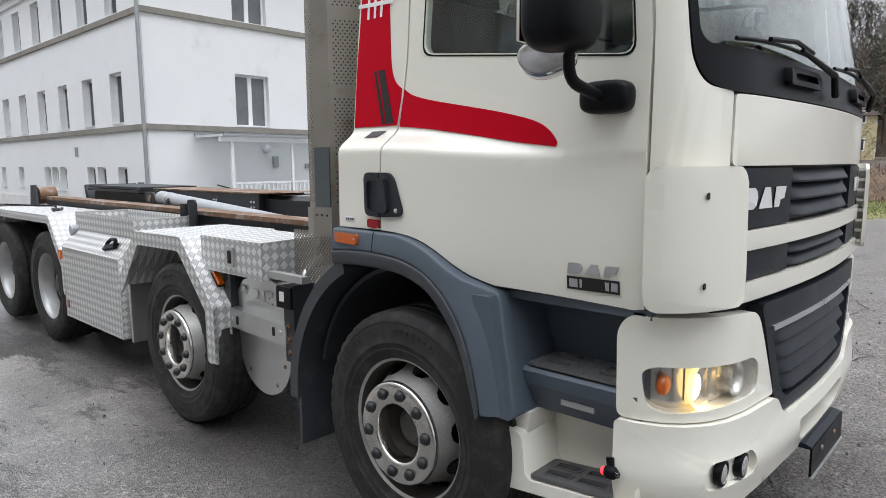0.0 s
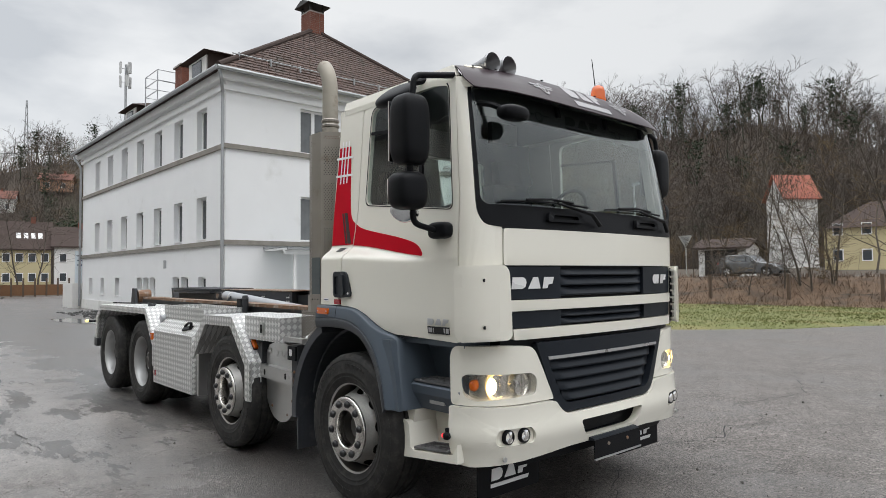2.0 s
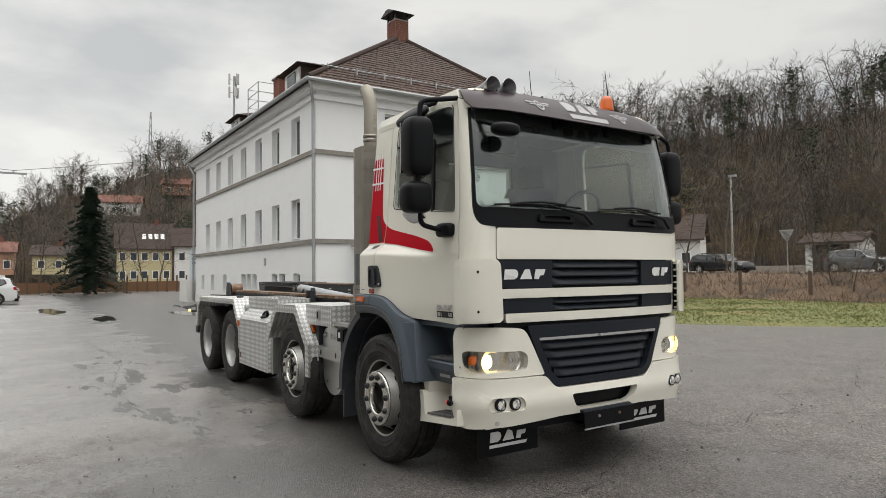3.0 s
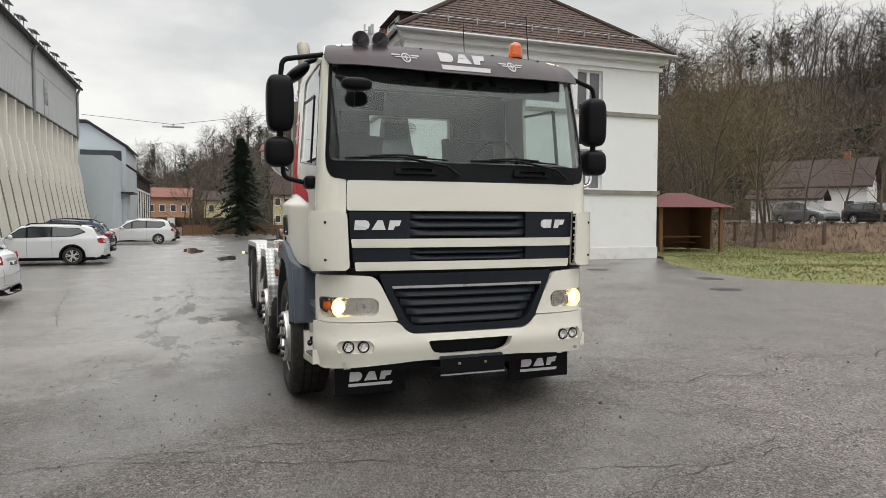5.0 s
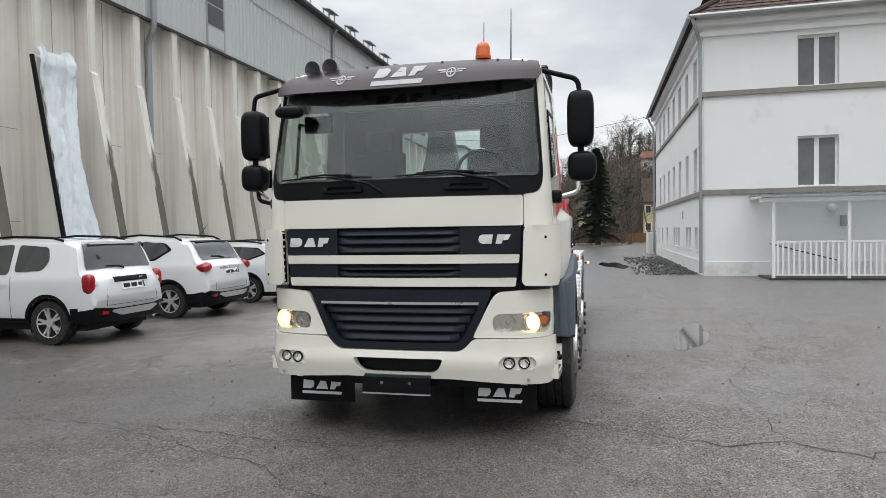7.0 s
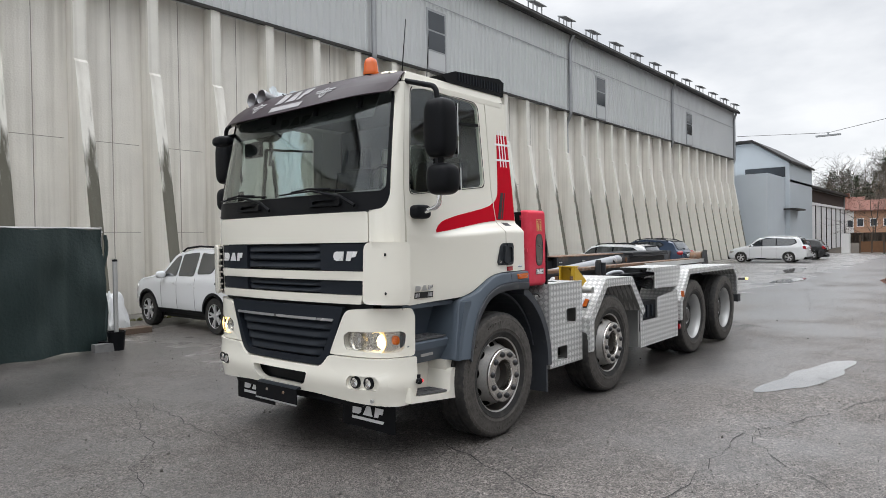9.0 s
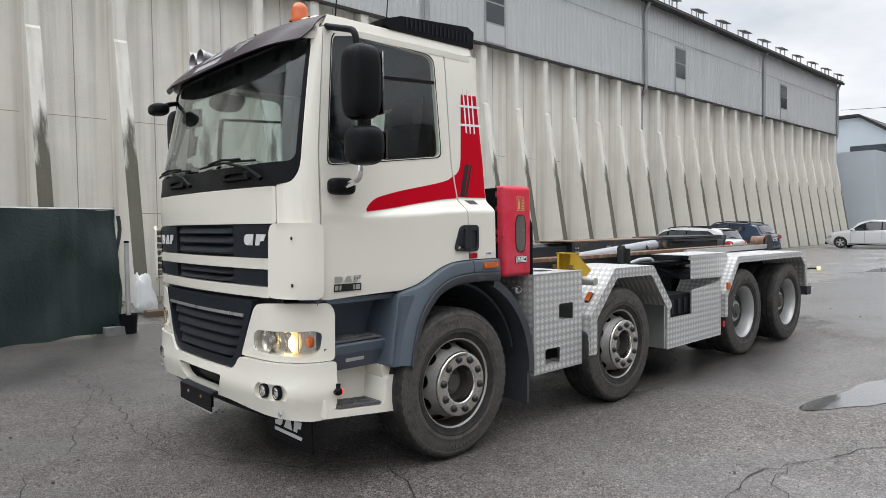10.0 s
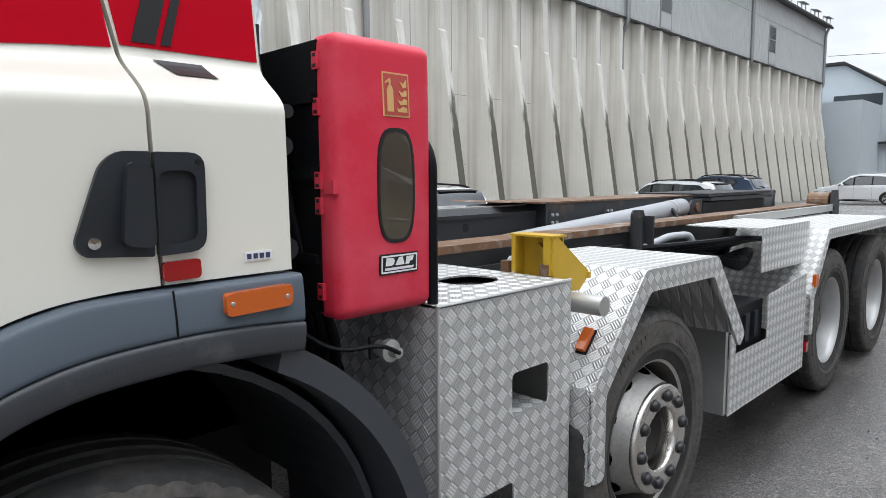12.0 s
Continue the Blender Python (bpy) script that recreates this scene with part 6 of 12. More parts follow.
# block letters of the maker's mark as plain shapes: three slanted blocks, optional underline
BLOCKS = ([(0.0, 0.0), (0.66, 0.0), (0.88, 0.18), (0.98, 0.55), (0.90, 0.86), (0.72, 1.0), (0.07, 1.0)],
          [(0.0, 0.0), (1.0, 0.0), (0.80, 1.0), (0.42, 1.0)],
          [(0.06, 0.0), (0.46, 0.0), (0.56, 0.36), (0.88, 0.40), (1.04, 1.0), (0.20, 1.0)],
          [(0.10, 0.12), (0.28, 0.0), (0.90, 0.0), (1.02, 1.0), (0.26, 1.0), (0.08, 0.84), (0.0, 0.45)])


def mark(put, u0, u1, z0, z1, mat, parent, line=True, n=3):
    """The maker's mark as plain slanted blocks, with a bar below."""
    w = (u1 - u0) / n
    zz = z0 + (z1 - z0) * (0.36 if line else 0.0)
    for k, shape in enumerate((BLOCKS[0], BLOCKS[1], BLOCKS[2]) if n == 3 else (BLOCKS[3], BLOCKS[2])):
        poly = [(u0 + w * (k + 0.04 + 0.90 * p), zz + (z1 - zz) * q) for p, q in shape]
        part("mark_block", panel(poly, [], put, 0.003), mat, parent)
    if line:
        part("mark_bar", panel([(u0, z0), (u1 - w * 0.1, z0), (u1, z0 + (z1 - z0) * 0.2), (u0, z0 + (z1 - z0) * 0.2)], [], put, 0.003), mat, parent)


mark(lambda a, z, d: wrap(0.006)(a, z, d), -0.865, -0.53, 1.437, 1.505, BADGE, cab, line=False)
mark(lambda a, z, d: wrap(0.006)(a, z, d), 0.60, 0.83, 1.447, 1.513, BADGE, cab, line=False, n=2)

# mud flaps below the bumper
for sg in (-1, 1):
    u0, u1 = (0.44, 0.985)
    flap = part("mud_flap", bevel(box(nbm(), -1.02, -1.008, min(sg * u0, sg * u1), max(sg * u0, sg * u1), 0.205, 0.44), 0.004), BLACK_PLASTIC, truck, "black rubber mud flap with a white mark")

    def flap_put(a, z, d):
        return Vector((-1.004 - d, a, z))
    c = sg * (u0 + u1) / 2
    mark(flap_put, c - 0.17, c + 0.17, 0.262, 0.372, WHITE_VINYL, flap)
part("front_crossbeam", bbox(-1.2, -1.0, -0.95, 0.95, 0.40, 0.52, 0.02), DARK_VOID, truck)

# ---- doors and cab sides ----
def flow(pts, n=4):
    """A smooth curve through points (Catmull-Rom)."""
    out = []
    for i in range(len(pts) - 1):
        a, b, c, d = (Vector(pts[max(0, min(len(pts) - 1, q))]) for q in (i - 1, i, i + 1, i + 2))
        for k in range(n):
            t = k / n
            out.append(tuple(0.5 * (2 * b + (c - a) * t + (2 * a - 5 * b + 4 * c - d) * t * t + (3 * b - a - 3 * c + d) * t ** 3)))
    return out + [tuple(pts[-1])]


GREY_TOP = [(-2.39, 1.314), (-2.05, 1.31), (-1.94, 1.297), (-1.84, 1.262), (-1.72, 1.195), (-1.65, 1.165), (-1.58, 1.145)]
XC = [-1.1 - 0.12 * i for i in range(12)]
ZC = [1.2, 1.3, 1.4, 1.5, 1.56] + [1.60 + 0.0125 * i for i in range(13)] + [1.8, 1.9, 2.0, 2.2, 2.4, 2.6, 2.68]
WIN = rounded([(-1.095, 1.925), (-1.955, 2.025), (-1.935, 2.665), (-1.18, 2.695)], [0.05, 0.05, 0.07, 0.09])


def grow(poly, k):
    c = [sum(p[0] for p in poly) / len(poly), sum(p[1] for p in poly) / len(poly)]
    out = []
    for p in poly:
        dx, dz = p[0] - c[0], p[1] - c[1]
        out.append((p[0] + math.copysign(k, dx) * min(1, abs(dx) / 0.3), p[1] + math.copysign(k, dz) * min(1, abs(dz) / 0.25)))
    return out


for sg in (-1, 1):
    rear = [(-2.05, 2.72), (-2.055, 2.0), (-2.07, 1.85), (-2.095, 1.735), (-2.11, 1.62), (-2.115, 1.42), (-2.12, 1.318)]
    door_poly = [(-1.022, 1.135), (-1.027, 1.95), (-1.105, 2.72)] + rear + flow([(-2.12, 1.318), (-2.05, 1.316), (-1.94, 1.303), (-1.84, 1.268), (-1.72, 1.201), (-1.65, 1.171), (-1.57, 1.15)])[4:] + [(-1.06, 1.128)]
    door = part("door", panel(door_poly, [grow(WIN, 0.012)], on_side(sg), 0.035, XC, ZC), CAB_WHITE, truck, "cream cab door with red stripe", smooth=35)
    q = [(x - 0.008, z) for x, z in rear]
    quarter = part("rear_quarter_panel", panel([(-2.06, 2.74)] + q[1:] + [(-2.385, 1.32), (-2.38, 1.70), (-2.365, 2.2), (-2.33, 2.74)], [], on_side(sg), 0.03, XC + [-2.4], ZC), CAB_WHITE, truck, smooth=35)
    part("roof_side_rail", panel([(-1.105, 2.725), (-2.06, 2.725), (-2.33, 2.745), (-2.32, 2.80), (-1.15, 2.80)], [], on_side(sg), 0.03, XC, [2.75, 2.78]), CAB_WHITE, truck, smooth=35)
    gas = part("window_gasket", panel(grow(WIN, 0.016), [grow(WIN, -0.022)], on_side(sg, 0.002), 0.03, XC, [2.0, 2.2, 2.4, 2.6]), BLACK_PLASTIC, door)
    part("window_bar", panel([(-1.40, 2.46), (-1.95, 2.495), (-1.95, 2.515), (-1.40, 2.48)], [], on_side(sg, 0.0), 0.02), BLACK_PLASTIC, door)
    part("window_post", panel([(-1.365, 1.935), (-1.395, 1.935), (-1.42, 2.47), (-1.39, 2.47)], [], on_side(sg, 0.001), 0.02, [], [2.1, 2.3]), BLACK_PLASTIC, door)
    gl = part("door_glass", panel(grow(WIN, -0.015), [], on_side(sg, -0.006), 0.006, XC, [2.0, 2.2, 2.4, 2.6]), TINTED, door, "dark tinted door window")
    gl.visible_shadow = False
    # red stripe with black bars
    put = on_side(sg, 0.0028)
    low = [(x, crease(x) + shoulder(x) + 0.004) for x in (-1.34, -1.5, -1.6, -1.75, -1.9, -2.0, -2.09)]
    part("stripe", panel(low + flow([(-2.068, 1.884), (-2.02, 1.857), (-1.92, 1.831), (-1.75, 1.799), (-1.60, 1.771), (-1.47, 1.741), (-1.405, 1.719), (-1.36, 1.688), (-1.335, 1.655)]), [], put, 0.002, XC, [1.65, 1.7, 1.75, 1.8]), RED_VINYL, door, "dark red vinyl stripe")
    up = [(-2.105, 1.742), (-2.372, 1.742), (-2.366, 2.0), (-2.352, 2.2), (-2.335, 2.46)] + flow([(-2.19, 2.455), (-2.174, 2.25), (-2.160, 2.08), (-2.149, 1.985), (-2.131, 1.932), (-2.104, 1.902), (-2.084, 1.890)]) + [(-2.086, 1.85)]
    st = part("stripe", panel(up, [], put, 0.002, XC + [-2.4], [1.8, 1.9, 2.0, 2.2, 2.3]), RED_VINYL, quarter, "dark red vinyl stripe with white lines")
    for x0 in (-2.215, -2.255, -2.295):
        part("line", panel([(x0, 2.19), (x0 - 0.012, 2.19), (x0 - 0.002, 2.50), (x0 + 0.010, 2.50)], [], on_side(sg, 0.005), 0.002, [], [2.3, 2.4]), WHITE_VINYL, st)
    for z0 in (2.235, 2.365):
        part("line", panel([(-2.15, z0), (-2.365, z0 + 0.008), (-2.365, z0 + 0.024), (-2.15, z0 + 0.016)], [], on_side(sg, 0.006), 0.002, [-2.2, -2.3]), WHITE_VINYL, st)
    for x0, x1 in ((-2.124, -2.166), (-2.176, -2.194)):
        part("bar", panel([(x0, 1.750), (x1, 1.750), (x1 - 0.062, 1.972), (x0 - 0.066, 1.972)], [], on_side(sg, 0.005), 0.002, [], [1.80, 1.85, 1.9]), BLACK_VINYL, st)
    part("ledge_patch", panel([(-2.16, 1.722), (-2.25, 1.722), (-2.27, 1.695), (-2.19, 1.695)], [], on_side(sg, 0.004), 0.002, [], [1.705, 1.715]), BLACK_VINYL, quarter)
    # handle: one slate pad either side of the seam, a lever over the cup
    hnd = part("door_handle", bevel(panel(rounded([(-1.983, 1.402), (-1.995, 1.380), (-2.108, 1.372), (-2.108, 1.552), (-2.055, 1.552), (-2.028, 1.530)], [0.012, 0.012, 0.004, 0.004, 0.03, 0.03]), [], on_side(sg, 0.014), 0.012, [], []), 0.006, 2, 50), HANDLE, door, "dark slate door handle", smooth=40)
    part("lever", bevel(panel(rounded([(-2.052, 1.395), (-2.106, 1.388), (-2.106, 1.532), (-2.066, 1.534)], 0.014), [], on_side(sg, 0.030), 0.022, [], []), 0.008, 3, 50), HANDLE, hnd, smooth=40)
    cup = part("handle_cup", bevel(panel(rounded([(-2.116, 1.372), (-2.202, 1.376), (-2.205, 1.552), (-2.116, 1.552)], [0.004, 0.03, 0.03, 0.004]), [rounded([(-2.120, 1.388), (-2.186, 1.393), (-2.188, 1.520), (-2.120, 1.520)], 0.022)], on_side(sg, 0.014), 0.016, [], []), 0.005, 2, 50), HANDLE, quarter, smooth=40)
    part("handle_cup_floor", panel(rounded([(-2.117, 1.380), (-2.195, 1.383), (-2.195, 1.53), (-2.117, 1.53)], 0.015), [], on_side(sg, 0.002), 0.002), HANDLE, quarter)
    part("screw", lathe([(0, 0.006), (0.002 * sg, 0.005), (0.002 * sg, 0.001)], 10, (-2.192, sg * (side_u(-2.19, 1.54) + 0.014), 1.536), "y"), BLACK_VINYL, cup)
    part("lock", lathe([(0, 0.011), (0.004 * sg, 0.010), (0.005 * sg, 0.001)], 14, (-2.012, sg * (side_u(-2.012, 1.402) + 0.014), 1.402), "y"), CHROME, hnd)
    part("side_reflector", bevel(panel(rounded([(-2.122, 1.325), (-2.19, 1.327), (-2.19, 1.362), (-2.122, 1.36)], 0.008), [], on_side(sg, 0.012), 0.012), 0.004, 1, 50), RED_LENS, quarter, "small red reflector")
    part("sticker", panel([(-2.28, 1.345), (-2.34, 1.347), (-2.34, 1.365), (-2.28, 1.363)], [], on_side(sg, 0.003), 0.002), WHITE_VINYL, quarter, "tiny dealer sticker")
    for k in range(4):
        part("sticker_bar", panel([(-2.285 - k * 0.0135, 1.350), (-2.294 - k * 0.0135, 1.350), (-2.294 - k * 0.0135, 1.360), (-2.285 - k * 0.0135, 1.360)], [], on_side(sg, 0.0045), 0.001), PLATE_BAR, quarter)
    # model badge: plain blocks
    bx0, bx1 = -1.10, -1.285
    if sg < 0:
        mark(on_side(sg, 0.006), bx1, bx0, 1.225, 1.262, SILVER, door, line=False)
    else:
        mark(lambda a, z, d: on_side(1, 0.006)(-a, z, d), -bx0, -bx1, 1.225, 1.262, SILVER, door, line=False)
    bdg = part("model_badge", panel([(bx0, 1.172), (bx1, 1.172), (bx1, 1.216), (bx0, 1.216)], [], on_side(sg, 0.004), 0.003), BLACK_VINYL, door, "dark model badge with silver marks")
    for k, (a, b) in enumerate(((0.03, 0.15), (0.19, 0.31), (0.35, 0.39), (0.43, 0.57), (0.61, 0.75), (0.79, 0.95))):
        x0, x1 = bx0 + (bx1 - bx0) * a, bx0 + (bx1 - bx0) * b
        part("badge_mark", panel([(x0, 1.18), (x1, 1.18), (x1, 1.208 if k != 2 else 1.187), (x0, 1.208 if k != 2 else 1.187)], [], on_side(sg, 0.0055), 0.001), SILVER, bdg)

# roof, visor and what stands on it
def roof_put(x, u, d):
    e = max(0, abs(u) - 0.80) / 0.25
    zf = 0.075 * sm(x, -1.30, -0.98)
    return Vector((x, u, 2.815 - 0.03 * (u / 1.0) ** 2 - 0.05 * e ** 2 - zf - d))


part("roof", panel(rounded([(-0.99, -1.0), (-0.99, 1.0), (-1.12, 1.045), (-2.31, 1.045), (-2.35, 1.0), (-2.35, -1.0), (-2.31, -1.045), (-1.12, -1.045)], 0.03), [], roof_put, 0.04, [-1.1, -1.2, -1.3, -1.6, -2.0], [-1.0, -0.95, -0.9, -0.85, -0.8, -0.5, 0, 0.5, 0.8, 0.85, 0.9, 0.95, 1.0]), CAB_WHITE, truck, smooth=35)


def visor_put(a, s, d):
    """a: across, s: 0 at the roof, 1 at the lip."""
    k = (abs(a) / 1.06)
    x = -1.15 + 0.335 * s - 0.05 * k ** 2 - 0.13 * k ** 6 * s
    top, lip = 2.848 - 0.045 * k ** 4, 2.598 + 0.030 * k ** 2
    z = top + (lip - top) * (0.2 * s + 0.8 * s * s)
    return Vector((x - d * 0.3 * s, a, z - d * (1 - 0.3 * s)))


vis = part("sun_visor", panel(rounded([(-1.00, 0), (1.00, 0), (1.045, 0.8), (1.02, 1.0), (-1.02, 1.0), (-1.045, 0.8)], 0.04), [], visor_put, 0.008, WA[1:-1], [0.15, 0.3, 0.45, 0.6, 0.75, 0.88]), VISOR, truck, "smoked dark plastic sun visor with white marks", smooth=50)
mark(lambda a, s, d: visor_put(a, s, d - 0.005), -0.20, 0.20, 0.95, 0.45, VISOR_MARK, vis)
for u in (-0.46, 0.40):
    def emblem_put(p, q, d):
        return visor_put(p, 0.74 - q / 0.27, d - 0.005)
    ring = [(u + 0.036 * math.cos(a), 0.036 * math.sin(a)) for a in [math.pi * i / 12 for i in range(24)]]
    part("emblem_ring", panel(ring, [[(u + 0.026 * math.cos(a), 0.026 * math.sin(a)) for a in [math.pi * i / 12 for i in range(24)]]], emblem_put, 0.002), VISOR_MARK, vis)
    for p0, p1, q0, q1 in ((-0.105, -0.04, 0.012, 0.022), (0.04, 0.105, 0.012, 0.022), (-0.085, -0.04, -0.004, 0.004), (0.04, 0.085, -0.004, 0.004), (-0.02, 0.02, -0.005, 0.005), (-0.005, 0.005, 0.006, 0.02), (-0.005, 0.005, -0.02, -0.006)):
        part("emblem_mark", panel([(u + p0, q0), (u + p1, q0), (u + p1, q1), (u + p0, q1)], [], emblem_put, 0.002), VISOR_MARK, vis)
for u in (-0.9, -0.72, -0.3, 0.3, 0.72, 0.9):
    part("visor_screw", lathe([(-0.004, 0.001), (0.004, 0.009), (0.0, 0.010)], 10, visor_put(u, 0.3, -0.004), "z"), BLACK_PLASTIC, vis)
for u in (-0.88, 0.88):
    part("position_lamp", bevel(panel(rounded(rect(u - 0.055, u + 0.055, 0.16, 0.30), 0.02), [], lambda a, s_, d: visor_put(a, s_, d - 0.006), 0.012), 0.002, 1), MARKER_DIM, vis, "lit roof position lamp")
for u, z in ((-0.765, 2.845), (-0.615, 2.852)):
    horn = part("air_horn", lathe([(-0.20, 0.030), (-0.12, 0.036), (-0.06, 0.048), (-0.02, 0.060), (0.0, 0.066), (0.005, 0.063), (-0.01, 0.056), (-0.05, 0.036), (-0.10, 0.001)], 24, (-1.06, u, z), "x"), HORN_STEEL, truck, "polished steel air horn", smooth=50)
    part("horn_foot", bbox(-1.25, -1.2, u - 0.02, u + 0.02, 2.79, z - 0.01, 0.005), BLACK_PLASTIC, horn)
bea = part("beacon", lathe([(0, 0.058), (0.02, 0.062), (0.03, 0.058), (0.09, 0.053), (0.12, 0.042), (0.135, 0.02), (0.138, 0.001)], 24, (-1.22, 0.585, 2.855), "z"), BEACON, truck, "orange warning beacon", smooth=50)
part("beacon_base", lathe([(-0.06, 0.045), (-0.02, 0.05), (0.0, 0.06), (0.003, 0.001)], 20, (-1.22, 0.585, 2.855), "z"), BLACK_PLASTIC, bea)
for x, u, h in ((-1.35, 0.78, 0.5), (-2.0, 0.45, 0.62)):
    part("aerial", tube(nbm(), [(x, u, 2.79), (x - 0.06, u, 2.79 + h)], [0.006, 0.003], 6), BLACK_PLASTIC, truck)
# ribbed air intake on the roof edge, left rear
ai = part("air_intake", bevel(prism([(-1.60, 2.80), (-1.53, 2.845), (-1.70, 2.90), (-2.30, 2.945), (-2.36, 2.92), (-2.35, 2.80)], 0.55, 1.03, "y"), 0.03, 3), BLACK_PLASTIC, truck, "black ribbed roof air intake", smooth=40)
for k in range(16):
    x = -1.74 - k * 0.037
    part("intake_rib", box(nbm(), x - 0.006, x + 0.006, 1.026, 1.036, 2.83, 2.90), GRILLE_DARK, ai)

# windscreen, black surround, wipers
sur = [(-0.91, 1.795), (0.91, 1.795), (1.03, 1.815), (1.088, 1.885), (1.105, 1.97), (1.078, 2.68), (-1.078, 2.68), (-1.105, 1.97), (-1.088, 1.885), (-1.03, 1.815)]
glass_poly = rounded([(-1.02, 1.93), (1.02, 1.93), (1.065, 1.965), (1.045, 2.65), (-1.045, 2.65), (-1.065, 1.965)], 0.04)
part("windscreen_surround", panel(rounded(sur, [0.03, 0.03, 0.04, 0.04, 0.04, 0.02, 0.02, 0.04, 0.04, 0.04]), [glass_poly], wrap(0.004), 0.03, WA, [1.9, 2.0, 2.2, 2.4, 2.6]), BLACK_PLASTIC, cab, smooth=40)
ws = part("windscreen", panel(glass_poly, [], wrap(-0.004), 0.007, WA, [1.99, 2.05, 2.2, 2.35, 2.5, 2.6]), WINDSCREEN, cab, "large clear windscreen", smooth=60)
ws.visible_shadow = False
for u in (-0.42, 0.52):
    cw = part("cowl_handle", bevel(panel(rounded([(u - 0.17, 1.84), (u + 0.17, 1.84), (u + 0.15, 1.90), (u - 0.15, 1.90)], 0.02), [rounded([(u - 0.12, 1.858), (u + 0.12, 1.858), (u + 0.11, 1.882), (u - 0.11, 1.882)], 0.01)], wrap(0.03), 0.03, WA, []), 0.006, 1, 50), BLACK_PLASTIC, cab, smooth=40)
for u0, u1 in ((0.06, 0.82), (-0.86, -0.10)):
    wp = part("wiper", tube(nbm(), [wrap(0.03)(u1, 1.835, 0), wrap(0.06)(u1 - 0.10, 1.90, 0), wrap(0.045)(u1 - 0.40, 1.955, 0)], [0.014, 0.012, 0.008], 8), BLACK_PLASTIC, cab, "black windscreen wiper")
    part("wiper_blade", tube(nbm(), [wrap(0.022)(u0 - 0.06 + 0.74 * i / 10, 1.948 + 0.012 * math.sin(i * 0.31), 0) for i in range(11)], 0.007, 6), BLACK_PLASTIC, wp)
    part("wiper_bow", tube(nbm(), [wrap(0.035)(u0 + 0.10, 1.962, 0), wrap(0.05)(u0 + 0.30, 1.975, 0), wrap(0.035)(u0 + 0.52, 1.966, 0)], 0.008, 6), BLACK_PLASTIC, wp)

# inside of the cab
part("cab_floor", box(nbm(), -2.42, -0.95, -1.0, 1.0, 1.15, 1.2), INTERIOR, truck)
bw = panel([(-1.06, 1.2), (1.06, 1.2), (1.03, 2.74), (-1.03, 2.74)], [rounded([(-0.41, 2.08), (0.405, 2.08), (0.405, 2.495), (-0.41, 2.495)], 0.03)], lambda a, z, d: Vector((-2.36 + d - 0.02, a, z)), 0.05)
part("rear_wall", bw, CAB_WHITE, truck)
part("inner_lining", panel([(-1.02, 1.2), (1.02, 1.2), (1.0, 2.72), (-1.0, 2.72)], [rounded([(-0.41, 2.08), (0.405, 2.08), (0.405, 2.495), (-0.41, 2.495)], 0.03)], lambda a, z, d: Vector((-2.30 + d, a, z)), 0.01), INTERIOR, truck)
rwg = part("rear_window", panel(rounded([(-0.42, 2.07), (0.415, 2.07), (0.415, 2.505), (-0.42, 2.505)], 0.03), [], lambda a, z, d: Vector((-2.375 - d, a, z)), 0.005), WINDSCREEN, truck, "small rear cab window with a round sticker")
rwg.visible_shadow = False
for r0, r1 in ((0.050, 0.043), (0.034, 0.029)):
    part("sticker_ring", panel([(0.03 + r0 * math.cos(a), 2.40 + r0 * math.sin(a)) for a in [math.pi * i / 14 for i in range(28)]], [[(0.03 + r1 * math.cos(a), 2.40 + r1 * math.sin(a)) for a in [math.pi * i / 14 for i in range(28)]]], lambda a, z, d: Vector((-2.372 - d, a, z)), 0.001), BLACK_VINYL, rwg)
part("sticker_cross", panel(rect(-0.0, 0.06, 2.396, 2.404), [], lambda a, z, d: Vector((-2.372 - d, a, z)), 0.001), BLACK_VINYL, rwg)
part("sticker_cross", panel(rect(0.026, 0.034, 2.37, 2.43), [], lambda a, z, d: Vector((-2.3715 - d, a, z)), 0.001), BLACK_VINYL, rwg)
part("dashboard", bevel(prism([(-0.98, 1.5), (-0.97, 1.93), (-1.12, 1.97), (-1.42, 1.92), (-1.45, 1.6)], -1.0, 1.0, "y"), 0.03), INTERIOR, truck)
for u in (-0.58, 0.52):
    seat = part("seat", bevel(box(nbm(), -2.15, -1.62, u - 0.25, u + 0.25, 1.45, 1.65), 0.05, 3), SEAT, truck, "dark cloth seat")
    part("backrest", bevel(prism([(-2.08, 1.62), (-1.96, 1.62), (-2.08, 2.28), (-2.2, 2.28)], u - 0.24, u + 0.24, "y"), 0.05, 3), SEAT, seat)
    part("headrest", bevel(prism([(-2.18, 2.30), (-2.09, 2.30), (-2.12, 2.50), (-2.2, 2.50)], u - 0.13, u + 0.13, "y"), 0.035, 3), SEAT, seat)
sw = part("steering_wheel", tube(nbm(), [(-1.50 + 0.10 * math.sin(a), 0.52 + 0.22 * math.cos(a), 1.98 + 0.2 * math.sin(a)) for a in [2 * math.pi * i / 24 for i in range(25)]], 0.016, 8), BLACK_PLASTIC, truck, "black steering wheel")
part("wheel_hub", tube(nbm(), [(-1.5, 0.52, 1.97), (-1.3, 0.52, 1.75)], [0.08, 0.04], 10), BLACK_PLASTIC, sw)
part("headliner", box(nbm(), -2.4, -1.15, -0.98, 0.98, 2.73, 2.75), INTERIOR, truck)
for sg in (-1, 1):
    part("door_lining", panel([(-1.1, 1.2), (-2.4, 1.2), (-2.4, 1.88), (-1.1, 1.84)], [], on_side(sg, -0.05), 0.02, XC, [1.6, 1.7]), INTERIOR, truck)
